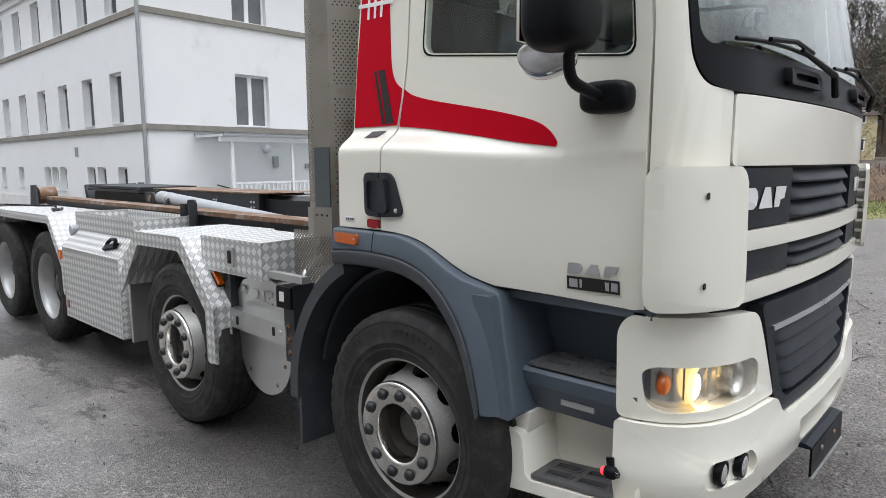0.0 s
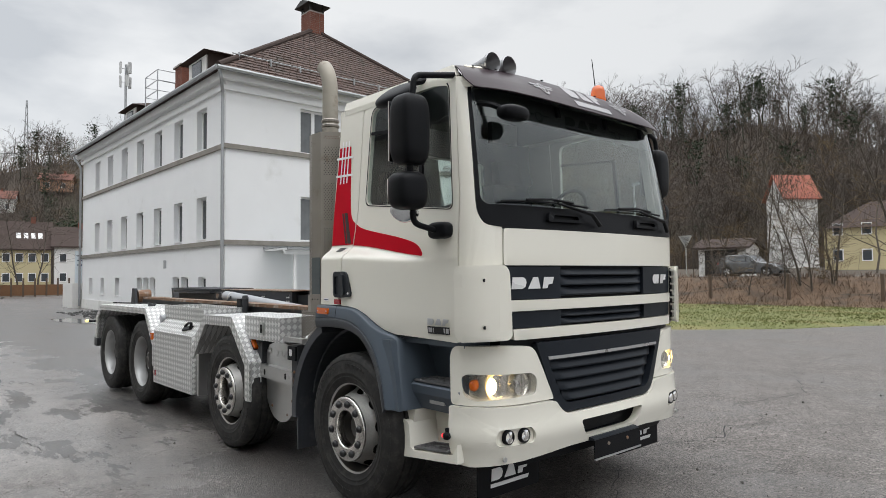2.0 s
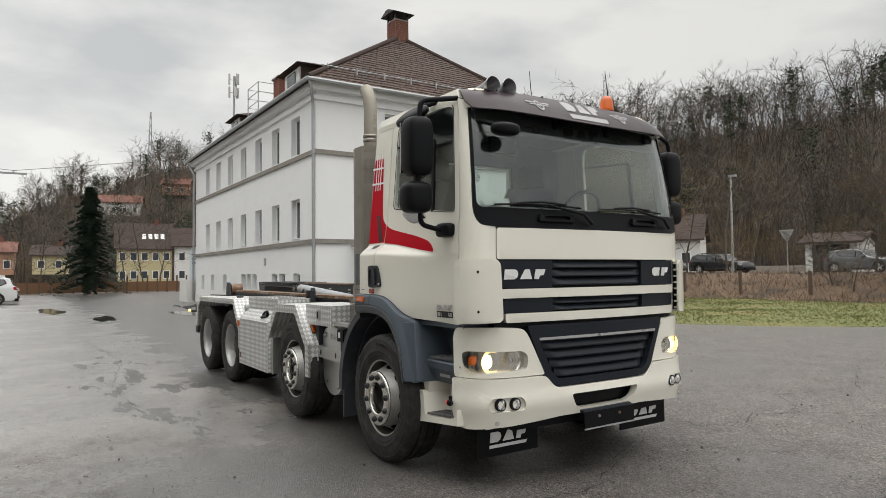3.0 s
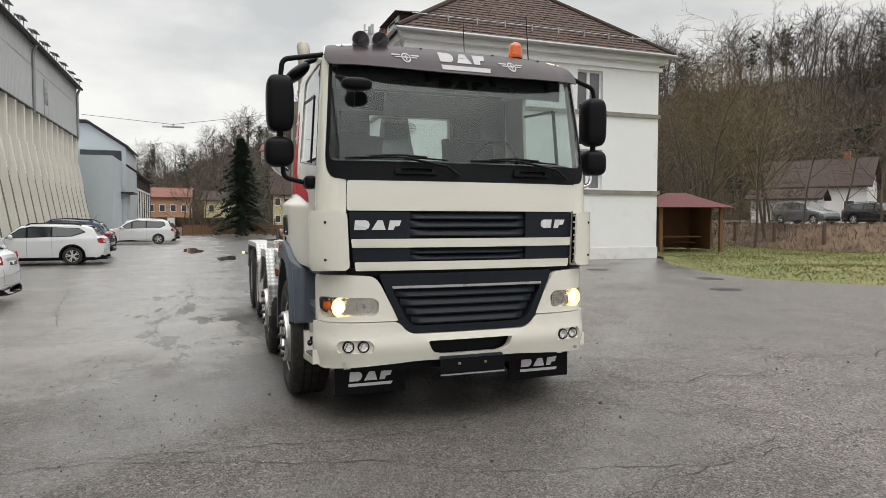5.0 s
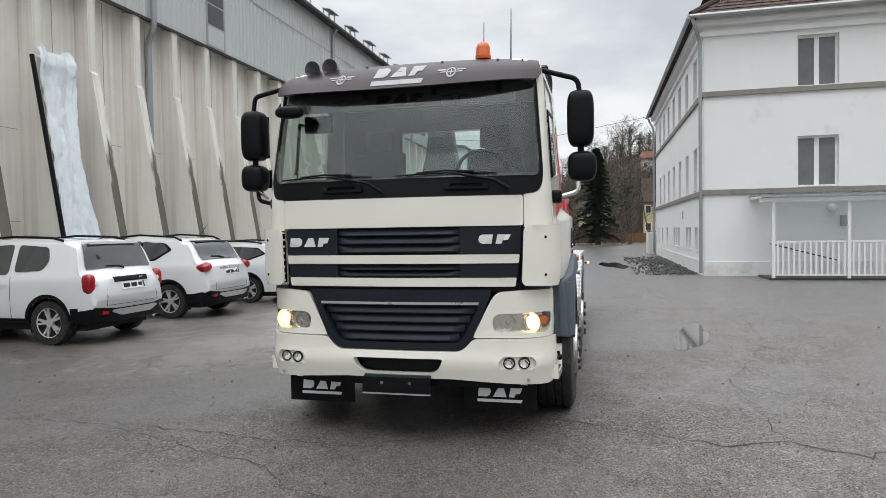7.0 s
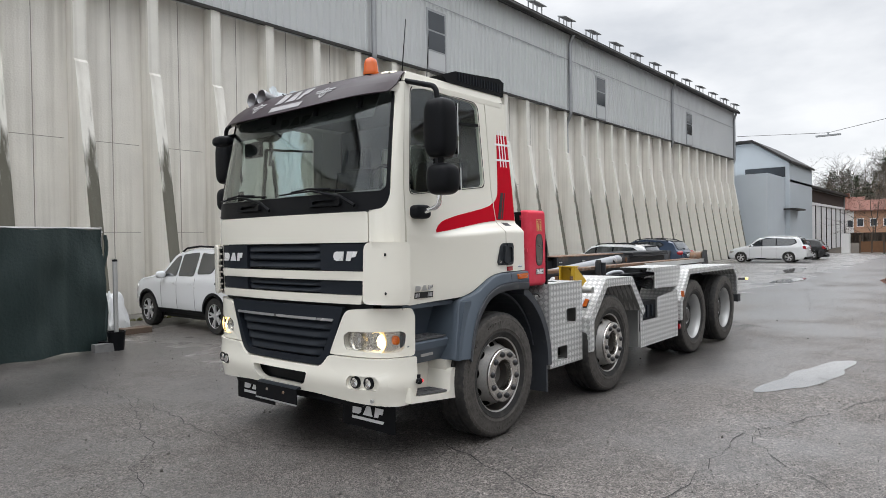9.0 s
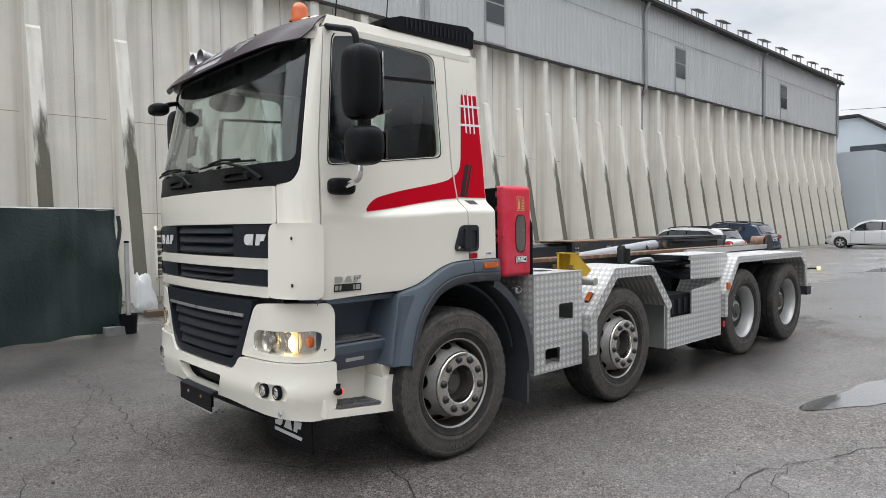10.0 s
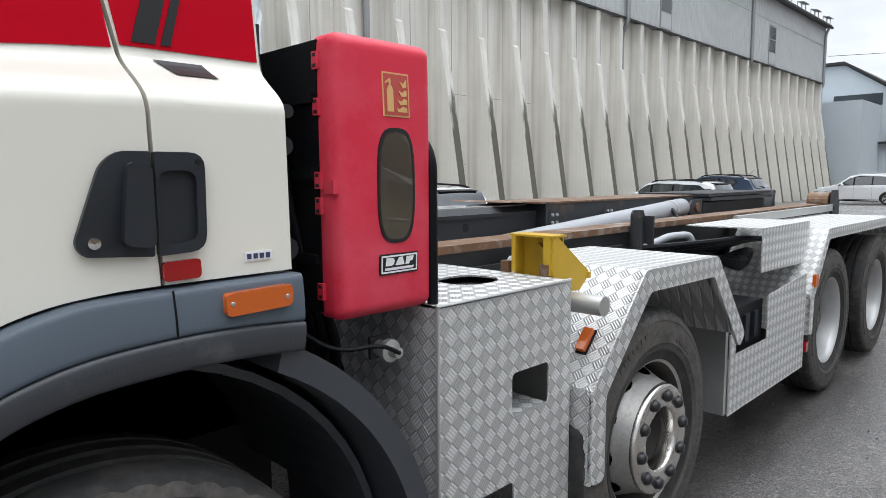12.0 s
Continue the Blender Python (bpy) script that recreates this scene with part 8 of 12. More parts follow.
for sg in (-1, 1):
    part("wear_rail", bevel(box(nbm(), -8.5, -2.80, min(sg * 0.40, sg * 0.57), max(sg * 0.40, sg * 0.57), 1.203, 1.235), 0.006), RUSTY, lift, "rust-worn top rail")
    post = part("stop_post", bevel(prism([(-4.88, 1.02), (-5.03, 1.02), (-5.03, 1.275), (-5.00, 1.318), (-4.90, 1.322), (-4.88, 1.30)], sg * 0.592, sg * 0.604, "y"), 0.004), FRAME_STEEL, lift)
    for x in (-4.886, -5.026):
        part("post_flange", bevel(box(nbm(), x - 0.006, x + 0.006, min(sg * 0.600, sg * 0.655), max(sg * 0.600, sg * 0.655), 1.02, 1.285), 0.003), FRAME_STEEL, post)
    part("rear_roller", tube(nbm(), [(-8.75, sg * 0.40, 1.24), (-8.75, sg * 0.58, 1.24)], 0.10, 18), RUSTY, lift)
    part("roller_cheek", bevel(prism([(-8.62, 1.05), (-8.9, 1.05), (-8.82, 1.36), (-8.70, 1.36)], sg * 0.60, sg * 0.63, "y"), 0.006), FRAME_STEEL, lift)
    ram = part("ram", tube(nbm(), [(-3.30, sg * 0.30, 1.10), (-6.02, sg * 0.30, 1.275), (-6.13, sg * 0.30, 1.282), (-6.16, sg * 0.30, 1.284)], [0.066, 0.066, 0.064, 0.035], 20), CYL_GREY, lift, "grey hydraulic ram", smooth=50)
    part("ram_band", tube(nbm(), [(-5.93, sg * 0.30, 1.2695), (-5.96, sg * 0.30, 1.2715)], 0.069, 20), STEEL, ram, smooth=50)
    part("ram_hose", tube(nbm(), arc_pts([(-5.86, sg * 0.36, 1.28), (-5.80, sg * 0.44, 1.22), (-5.4, sg * 0.46, 1.16), (-4.7, sg * 0.44, 1.10)], 0.06), 0.014, 7), BLACK_PLASTIC, ram, smooth=50)
    cl = part("clevis", bevel(prism([(-6.12, 1.16), (-6.12, 1.30), (-6.16, 1.345), (-6.36, 1.345), (-6.62, 1.20), (-6.62, 1.16)], sg * 0.24, sg * 0.262, "y"), 0.005), FRAME_STEEL, lift)
    part("clevis_plate", bevel(prism([(-6.14, 1.16), (-6.14, 1.30), (-6.18, 1.335), (-6.34, 1.335), (-6.34, 1.16)], sg * 0.345, sg * 0.36, "y"), 0.005), FRAME_STEEL, cl)
    part("clevis_pin", tube(nbm(), [(-6.25, sg * 0.22, 1.282), (-6.25, sg * 0.372, 1.282)], 0.032, 14), RUSTY, cl, smooth=50)
    for x in (-4.70, -5.29):
        boss = part("pin_boss", lathe([(0, 0.052), (sg * 0.012, 0.050), (sg * 0.014, 0.001)], 18, (x, sg * 0.206, 1.270), "y"), FRAME_STEEL, lift, smooth=40)
        for k in range(4):
            a = math.pi / 4 + k * math.pi / 2
            part("boss_bolt", lathe([(0, 0.010), (sg * 0.009, 0.009), (sg * 0.010, 0.001)], 6, (x + 0.030 * math.cos(a), sg * 0.220, 1.270 + 0.030 * math.sin(a)), "y"), GALV, boss)
    part("beam_web", box(nbm(), -8.5, -2.78, min(sg * 0.425, sg * 0.445), max(sg * 0.425, sg * 0.445), 1.0, 1.06), FRAME_STEEL, lift)
    part("arm_slot", bevel(prism(rounded([(-4.02, 1.235), (-4.06, 1.235), (-4.06, 1.275), (-4.02, 1.275)], 0.014), sg * 0.148, sg * 0.152, "y"), 0.001, 1), DARK_VOID, lift)
arm = part("hook_arm", bevel(prism([(-0.115, 1.15), (0.115, 1.15), (0.150, 1.20), (0.150, 1.318), (0.115, 1.345), (-0.115, 1.345), (-0.150, 1.318), (-0.150, 1.20)], -5.0, -2.92, "x"), 0.006), FRAME_STEEL, lift, "dark steel inner arm of the hook")
part("arm_rib", bevel(box(nbm(), -4.60, -2.95, -0.162, 0.162, 1.300, 1.318), 0.004), FRAME_STEEL, arm)
for u in (-0.08, 0.0, 0.08):
    part("arm_wear_strip", bevel(box(nbm(), -4.60, -2.95, u - 0.022, u + 0.022, 1.345, 1.352), 0.002), GALV, arm)
sleeve = part("arm_sleeve", bevel(box(nbm(), -6.55, -4.635, -0.205, 0.205, 1.16, 1.352), 0.008), FRAME_STEEL, lift, "dark steel sleeve round the arm")
part("sleeve_collar", bevel(box(nbm(), -4.66, -4.625, -0.215, 0.215, 1.16, 1.362), 0.005), FRAME_STEEL, sleeve)
part("sleeve_top", bevel(prism([(-6.50, 1.353), (-6.50, 1.362), (-4.66, 1.364), (-4.33, 1.378), (-4.30, 1.372), (-4.66, 1.354)], -0.212, 0.212, "y"), 0.002), RUSTY, sleeve, "rust-brown top plate")
part("tilt_frame", bevel(box(nbm(), -7.9, -6.60, -0.26, -0.20, 1.16, 1.30), 0.008), FRAME_STEEL, lift)
part("tilt_frame", bevel(box(nbm(), -7.9, -6.60, 0.20, 0.26, 1.16, 1.30), 0.008), FRAME_STEEL, lift)
for x in (-6.75, -7.3, -7.85):
    part("tilt_tie", bevel(box(nbm(), x - 0.05, x + 0.05, -0.20, 0.20, 1.20, 1.28), 0.008), FRAME_STEEL, lift)
part("catch_plate", bevel(prism([(-8.02, 1.20), (-8.10, 1.20), (-8.14, 1.36), (-8.10, 1.37)], -0.28, 0.28, "y"), 0.004), FRAME_STEEL, lift)
for k, z in enumerate((1.325, 1.357)):
    part("lock_bar", bevel(box(nbm(), -7.95, -6.62, -0.31 + 0.02 * k, 0.31 - 0.02 * k, z - 0.012, z + 0.012), 0.006), FRAME_STEEL, lift)
for k in range(5):
    part("hose", tube(nbm(), arc_pts([(-4.9 - 0.05 * k, 0.5, 1.0 + 0.03 * k), (-5.2, 0.75, 1.12 - 0.04 * k), (-5.6 - 0.06 * k, 0.9, 0.95 + 0.03 * k), (-6.3, 0.7, 0.9)], 0.2), 0.018, 7), BLACK_PLASTIC, lift)
# unseen running gear, added to block the see-through gap and darken under the truck
part("driveshaft", tube(nbm(), [(-2.4, 0, 0.72), (-6.6, 0, 0.58)], 0.06, 12), DARK_VOID, truck, smooth=50)
part("gearbox", bevel(prism([(-2.3, 0.50), (-3.4, 0.58), (-3.4, 0.92), (-2.3, 1.0)], -0.30, 0.30, "y"), 0.05, 2), DARK_VOID, truck, smooth=40)
for x in (AX3, AX4):
    part("differential", pod((x, 0, HZ + 0.02), (0.26, 0.24, 0.23), 2.4), DARK_VOID, truck, smooth=60)
    for sg in (-1, 1):
        part("spring_bracket", bevel(prism([(x - 0.30, 0.62), (x + 0.30, 0.62), (x + 0.16, 0.98), (x - 0.16, 0.98)], sg * 0.47, sg * 0.55, "y"), 0.015), DARK_VOID, truck)
for x in (-4.95, -5.35, -5.75):
    part("air_reservoir", lathe([(-0.44, 0.001), (-0.43, 0.09), (-0.40, 0.115), (0.40, 0.115), (0.43, 0.09), (0.44, 0.001)], 18, (x, 0, 0.62), "y"), DARK_VOID, truck, smooth=50)
part("belly_block", bevel(box(nbm(), -6.05, -4.90, -0.55, 0.55, 0.40, 0.46), 0.02), DARK_VOID, truck)
part("rear_crossbeam", bevel(box(nbm(), -9.0, -8.85, -1.1, 1.1, 0.52, 0.64), 0.015), FRAME_STEEL, truck)
for sg in (-1, 1):
    part("rear_lamp", bevel(box(nbm(), -9.05, -8.95, min(sg * 0.6, sg * 0.95), max(sg * 0.6, sg * 0.95), 0.66, 0.80), 0.01), RED_LENS, truck)
    am = part("marker_arm", tube(nbm(), [(-8.9, sg * 1.0, 0.88), (-8.92, sg * 1.22, 0.89)], 0.015, 6), BLACK_PLASTIC, truck)
    part("marker_lens", lathe([(-0.02, 0.02), (0.0, 0.026), (0.02, 0.02), (0.03, 0.001)], 12, (-8.92, sg * 1.22, 0.895), "x"), MARKER_YEL, am, "lit amber rear marker light")


# ---- tread-plate fenders, boxes and skirts ----
def flange_strip(path, u1, w, end=0.03):
    """The turned-down outer edge of a folded sheet: a strip of even width along the path, mitred at the folds, rounded at its ends."""
    pts = [Vector(p) for p in path]
    cen = Vector((sum(p.x for p in pts) / len(pts), min(p.y for p in pts) - 0.3))
    inner = []
    for i, p in enumerate(pts):
        ns = []
        for a, b in ((i - 1, i), (i, i + 1)):
            if 0 <= a and b < len(pts):
                d = (pts[b] - pts[a]).normalized()
                n = Vector((d.y, -d.x))
                ns.append(n if n.dot(cen - (pts[a] + pts[b]) / 2) > 0 else -n)
        m = sum(ns, Vector((0, 0))).normalized()
        inner.append(p + m * w / max(0.5, m.dot(ns[0])))
    rs = [end] + [0.02] * (len(pts) - 2) + [end, end] + [0.02] * (len(pts) - 2) + [end]
    poly = rounded([tuple(p) for p in pts] + [tuple(p) for p in reversed(inner)], rs, 4)
    return bevel(prism(poly, u1 - math.copysign(0.012, u1), u1 + math.copysign(0.004, u1), "y"), 0.003, 1, 40)


def bent_sheet(path, u0, u1, t=0.012, flange=0.075):
    """A sheet folded along a path in (x, z), with a turned-down outer flange."""
    bm = nbm()
    pts = [Vector(p) for p in path]
    n = len(pts)
    nor = []
    for i in range(n):
        d = pts[min(i + 1, n - 1)] - pts[max(i - 1, 0)]
        v = Vector((d.y, -d.x)).normalized()
        if v.y < 0 and abs(v.y) > 0.2:
            v = -v
        nor.append(v)
    mid = sum((p.x for p in pts)) / n
    low = min(p.y for p in pts)
    cen = Vector((mid, low - 0.1))
    nor = [v if v.dot(p - cen) > 0 else -v for v, p in zip(nor, pts)]

    def loop(u, off):
        return [bm.verts.new((p.x + v.x * off, u, p.y + v.y * off)) for p, v in zip(pts, nor)]
    a, b, c, d = loop(u0, 0), loop(u1, 0), loop(u0, -t), loop(u1, -t)
    e, f = loop(u1, -flange), loop(u1 - math.copysign(t, u1), -flange)
    g = loop(u1 - math.copysign(t, u1), -t)
    for p, q in ((a, b), (c, g), (b, e), (e, f), (f, g), (a, c)):
        for i in range(n - 1):
            bm.faces.new((p[i], p[i + 1], q[i + 1], q[i]))
    for i in (0, n - 1):
        bm.faces.new((a[i], b[i], g[i], c[i]))
        bm.faces.new((b[i], e[i], f[i], g[i]))
    bmesh.ops.remove_doubles(bm, verts=bm.verts[:], dist=1e-6)
    return bm


for sg in (-1, 1):
    P2 = [(-3.478, 0.47), (-3.482, 0.80), (-3.83, 1.168), (-4.47, 1.160), (-4.815, 0.76)]
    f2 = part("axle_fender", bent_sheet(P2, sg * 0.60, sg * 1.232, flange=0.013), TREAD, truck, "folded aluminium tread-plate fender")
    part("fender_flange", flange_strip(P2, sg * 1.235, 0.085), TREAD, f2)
    part("fender_end", box(nbm(), -4.845, -4.815, min(sg * 0.6, sg * 1.15), max(sg * 0.6, sg * 1.15), 0.33, 0.78), GALV, f2)
    # near-black sheet standing in for the shade behind the fender
    part("shade_backing", box(nbm(), -4.80, -3.54, min(sg * 0.58, sg * 0.60), max(sg * 0.58, sg * 0.60), 0.5, 1.14), DARK_VOID, f2)
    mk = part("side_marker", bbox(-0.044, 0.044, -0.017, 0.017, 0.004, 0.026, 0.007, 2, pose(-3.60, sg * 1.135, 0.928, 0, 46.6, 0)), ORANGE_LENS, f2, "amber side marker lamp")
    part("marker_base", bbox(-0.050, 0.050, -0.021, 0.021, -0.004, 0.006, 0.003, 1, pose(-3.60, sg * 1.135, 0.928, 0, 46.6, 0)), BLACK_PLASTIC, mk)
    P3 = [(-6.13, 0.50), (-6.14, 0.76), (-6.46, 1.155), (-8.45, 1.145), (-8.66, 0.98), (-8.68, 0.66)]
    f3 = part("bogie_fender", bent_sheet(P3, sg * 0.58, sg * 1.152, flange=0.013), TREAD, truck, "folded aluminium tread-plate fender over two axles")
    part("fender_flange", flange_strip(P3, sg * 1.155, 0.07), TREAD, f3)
    # another near-black shade sheet, behind the two-axle fender
    part("shade_backing", box(nbm(), -8.7, -6.3, min(sg * 0.55, sg * 0.58), max(sg * 0.55, sg * 0.58), 0.5, 1.14), DARK_VOID, f3)
    part("side_marker", bevel(box(nbm(), -6.24, -6.18, min(sg * 1.15, sg * 1.17), max(sg * 1.15, sg * 1.17), 0.80, 0.88), 0.01), ORANGE_LENS, f3, "amber side marker lamp")
    part("red_marker", bevel(box(nbm(), -6.13, -6.08, min(sg * 1.13, sg * 1.16), max(sg * 1.13, sg * 1.16), 0.40, 0.46), 0.008), RED_LENS, f3)

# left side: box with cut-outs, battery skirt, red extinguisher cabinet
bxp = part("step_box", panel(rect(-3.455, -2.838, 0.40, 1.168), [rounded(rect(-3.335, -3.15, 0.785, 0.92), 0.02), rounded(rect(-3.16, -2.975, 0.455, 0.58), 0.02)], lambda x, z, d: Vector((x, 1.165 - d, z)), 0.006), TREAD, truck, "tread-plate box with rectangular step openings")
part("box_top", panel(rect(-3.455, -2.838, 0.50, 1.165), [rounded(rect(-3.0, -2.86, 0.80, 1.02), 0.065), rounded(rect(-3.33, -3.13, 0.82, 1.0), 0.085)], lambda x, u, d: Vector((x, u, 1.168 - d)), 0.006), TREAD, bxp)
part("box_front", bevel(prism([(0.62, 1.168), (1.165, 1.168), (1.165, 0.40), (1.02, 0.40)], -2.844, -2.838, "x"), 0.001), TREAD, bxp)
part("box_edge", tube(nbm(), [(-2.840, 1.163, 0.40), (-2.840, 1.163, 1.168), (-3.455, 1.163, 1.168)], 0.006, 8), GALV, bxp)
part("box_rear", box(nbm(), -3.455, -3.449, 0.55, 1.16, 0.40, 1.166), GALV, bxp)
for z0, x0 in ((0.765, -3.335), (0.435, -3.16)):
    part("step_floor", box(nbm(), x0, x0 + 0.19, 0.92, 1.155, z0, z0 + 0.02), TREAD, bxp)
# near-black block standing in for the shade inside the box
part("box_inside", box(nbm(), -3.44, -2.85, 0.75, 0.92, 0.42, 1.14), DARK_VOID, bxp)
part("grab_rail", tube(nbm(), arc_pts([(-2.865, 1.12, 1.168), (-2.865, 1.12, 1.56), (-2.875, 1.06, 1.62), (-2.885, 0.82, 1.62)], 0.06), 0.015, 10), BLACK_PLASTIC, bxp, "black bent grab rail", smooth=50)
yb = part("yellow_bracket", bevel(prism([(-3.462, 1.178), (-3.462, 1.298), (-3.49, 1.300), (-3.68, 1.168), (-3.676, 1.146), (-3.625, 1.104), (-3.49, 1.11)], 1.080, 1.088, "y"), 0.002), YELLOW, truck, "yellow painted steel bracket with a worn edge")
part("bracket_back", bevel(prism([(-3.53, 1.10), (-3.53, 1.298), (-3.49, 1.302), (-3.48, 1.10)], 0.905, 0.913, "y"), 0.002), YELLOW, yb)
part("bracket_top", bevel(box(nbm(), -3.535, -3.455, 0.903, 1.091, 1.300, 1.307), 0.002), YELLOW, yb)
part("bracket_rear", box(nbm(), -3.535, -3.529, 0.913, 1.080, 1.10, 1.30), YELLOW, yb)
part("bracket_lip", bevel(box(nbm(), -3.470, -3.457, 1.050, 1.080, 1.172, 1.300), 0.003), YELLOW, yb)
part("bracket_lip", bevel(box(nbm(), -3.470, -3.457, 0.913, 0.930, 1.172, 1.300), 0.003), YELLOW, yb)
part("bracket_brace", bevel(prism([(0.985, 1.270), (0.993, 1.276), (1.055, 1.232), (1.055, 1.222)], -3.525, -3.500, "x"), 0.002), YELLOW, yb)
for u in (0.885, 1.055):
    part("bracket_foot", bevel(box(nbm(), -3.475, -3.452, u - 0.018, u + 0.018, 1.168, 1.208), 0.004), RUSTY, yb)
part("bracket_knob", bbox(-3.684, -3.668, 1.086, 1.096, 1.142, 1.165, 0.003), YELLOW, yb)
part("air_pipe", tube(nbm(), [(-3.56, 0.75, 1.072), (-3.56, 1.228, 1.072)], 0.034, 14), GALV, truck, smooth=50)
part("cover_pipe", tube(nbm(), arc_pts([(-4.99, 0.60, 1.10), (-5.20, 0.66, 1.16), (-5.34, 0.72, 1.165), (-5.36, 0.74, 1.08)], 0.04), 0.022, 10), CYL_GREY, truck, "grey hydraulic pipe elbow", smooth=50)

red = part("extinguisher_cabinet", bevel(box(nbm(), -2.865, -2.552, 0.79, 1.062, 1.185, 1.822), 0.022, 3), BLACK_PLASTIC, truck, "red and black plastic fire extinguisher cabinet", smooth=40)
part("back_shell_rib", bevel(box(nbm(), -2.552, -2.540, 0.83, 1.05, 1.50, 1.53), 0.004), BLACK_PLASTIC, red)
for z in (1.30, 1.68):
    part("back_shell_rib", bevel(box(nbm(), -2.552, -2.542, 0.82, 1.055, z, z + 0.022), 0.004), BLACK_PLASTIC, red)


def lid_put(x, z, d):
    """The lid's face: bowed out a little towards its middle, rolled back at the rim."""
    u, v = abs((x + 2.712) / 0.158), abs((z - 1.502) / 0.338)
    roll = 0.030 * max(0.0, (u - 0.80) / 0.20) ** 2.4 + 0.030 * max(0.0, (v - 0.90) / 0.10) ** 2.4
    return Vector((x, 1.124 + 0.014 * (1 - u * u) * (1 - v * v) - roll - d, z))


LID = rounded([(-2.870, 1.164), (-2.556, 1.164), (-2.554, 1.838), (-2.872, 1.838)], 0.036, 6)
lid = part("lid", panel(LID, [], lid_put, 0.052, [-2.866, -2.86, -2.853, -2.845, -2.835, -2.80, -2.75, -2.70, -2.65, -2.60, -2.589, -2.579, -2.571, -2.564, -2.559], [1.168, 1.175, 1.183, 1.19, 1.20, 1.3, 1.4, 1.5, 1.6, 1.7, 1.80, 1.812, 1.82, 1.828, 1.834]), RED_PLASTIC, red, "faded red plastic lid", smooth=70)


def oval(a, b, n=32):
    return [(-2.728 + a * math.copysign(abs(math.cos(t)) ** 0.62, math.cos(t)), 1.485 + b * math.copysign(abs(math.sin(t)) ** 0.62, math.sin(t))) for t in [2 * math.pi * i / n for i in range(n)]]


part("window_rim", panel(oval(0.061, 0.141), [oval(0.054, 0.132)], lambda x, z, d: lid_put(x, z, d - 0.003), 0.004, [], [1.4, 1.5, 1.6]), BLACK_VINYL, lid)
part("window", panel(oval(0.0545, 0.1325), [], lambda x, z, d: lid_put(x, z, d - 0.002), 0.003, [], [1.4, 1.5, 1.6]), surf("smoky_window", (0.075, 0.062, 0.048), 0.12, vary=0.6, scale=7.0, coat=0.6, tint=(0.20, 0.15, 0.03), tint_scale=8.0, tint_at=0.60), lid, "smoky oval window")
STICKER_RED = surf("faded_red_sticker", (0.50, 0.075, 0.06), 0.5, vary=0.1)
STICKER_YELLOW = surf("sticker_yellow", (0.66, 0.40, 0.16), 0.5, vary=0.1)


def on_lid(lift):
    return lambda x, z, d: lid_put(x, z, d - lift)


stk = part("sticker", panel(rect(-2.776, -2.690, 1.652, 1.758), [], on_lid(0.002), 0.0015), STICKER_YELLOW, lid, "faded red and yellow fire extinguisher pictogram")
part("sticker_field", panel(rect(-2.772, -2.694, 1.656, 1.754), [], on_lid(0.003), 0.001), STICKER_RED, stk)
for poly in ([(-2.722, 1.664), (-2.702, 1.664), (-2.702, 1.716), (-2.707, 1.726), (-2.717, 1.726), (-2.722, 1.716)], [(-2.714, 1.726), (-2.710, 1.726), (-2.708, 1.738), (-2.716, 1.738)], [(-2.716, 1.738), (-2.698, 1.730), (-2.697, 1.733), (-2.712, 1.744)],
             [(-2.766, 1.664), (-2.736, 1.664), (-2.733, 1.674), (-2.742, 1.671), (-2.752, 1.678), (-2.766, 1.674)], [(-2.766, 1.684), (-2.744, 1.681), (-2.735, 1.694), (-2.748, 1.690), (-2.757, 1.698), (-2.766, 1.694)],
             [(-2.766, 1.704), (-2.749, 1.701), (-2.739, 1.716), (-2.752, 1.711), (-2.760, 1.718), (-2.766, 1.716)], [(-2.766, 1.726), (-2.754, 1.722), (-2.744, 1.738), (-2.756, 1.733), (-2.766, 1.745)]):
    part("pictogram_mark", panel(poly, [], on_lid(0.004), 0.001), STICKER_YELLOW, stk)
pb = part("mark_plate", panel(rounded(rect(-2.800, -2.672, 1.266, 1.318), 0.006), [], on_lid(0.004), 0.004), BLACK_VINYL, lid, "black and white maker's plate")
part("mark_border", panel(rect(-2.796, -2.676, 1.270, 1.314), [rect(-2.792, -2.680, 1.274, 1.310)], on_lid(0.005), 0.001), WHITE_VINYL, pb)
mark(lambda a, z, d: lid_put(-a, z, d - 0.0052), 2.688, 2.784, 1.277, 1.308, WHITE_VINYL, pb)
for k in range(9):
    part("moulded_mark", panel(rect(-2.858, -2.852, 1.44 + k * 0.016, 1.449 + k * 0.016), [], on_lid(0.001), 0.001), RED_PLASTIC, lid)
for z in (1.235, 1.44, 1.50, 1.67, 1.775):
    hg = part("hinge", bbox(-2.556, -2.546, 1.052, 1.074, z - 0.020, z + 0.020, 0.004), RED_PLASTIC, red)
    for dz in (-0.012, 0.012):
        part("hinge_slot", bbox(-2.547, -2.545, 1.057, 1.069, z + dz - 0.004, z + dz + 0.004, 0.0006), BLACK_VINYL, hg)
part("latch_notch", bbox(-2.590, -2.552, 1.080, 1.118, 1.468, 1.500, 0.012, 3), RED_PLASTIC, lid)
part("cabinet_bracket", bevel(box(nbm(), -2.67, -2.60, 0.62, 0.80, 0.95, 1.2), 0.01), FRAME_STEEL, red)
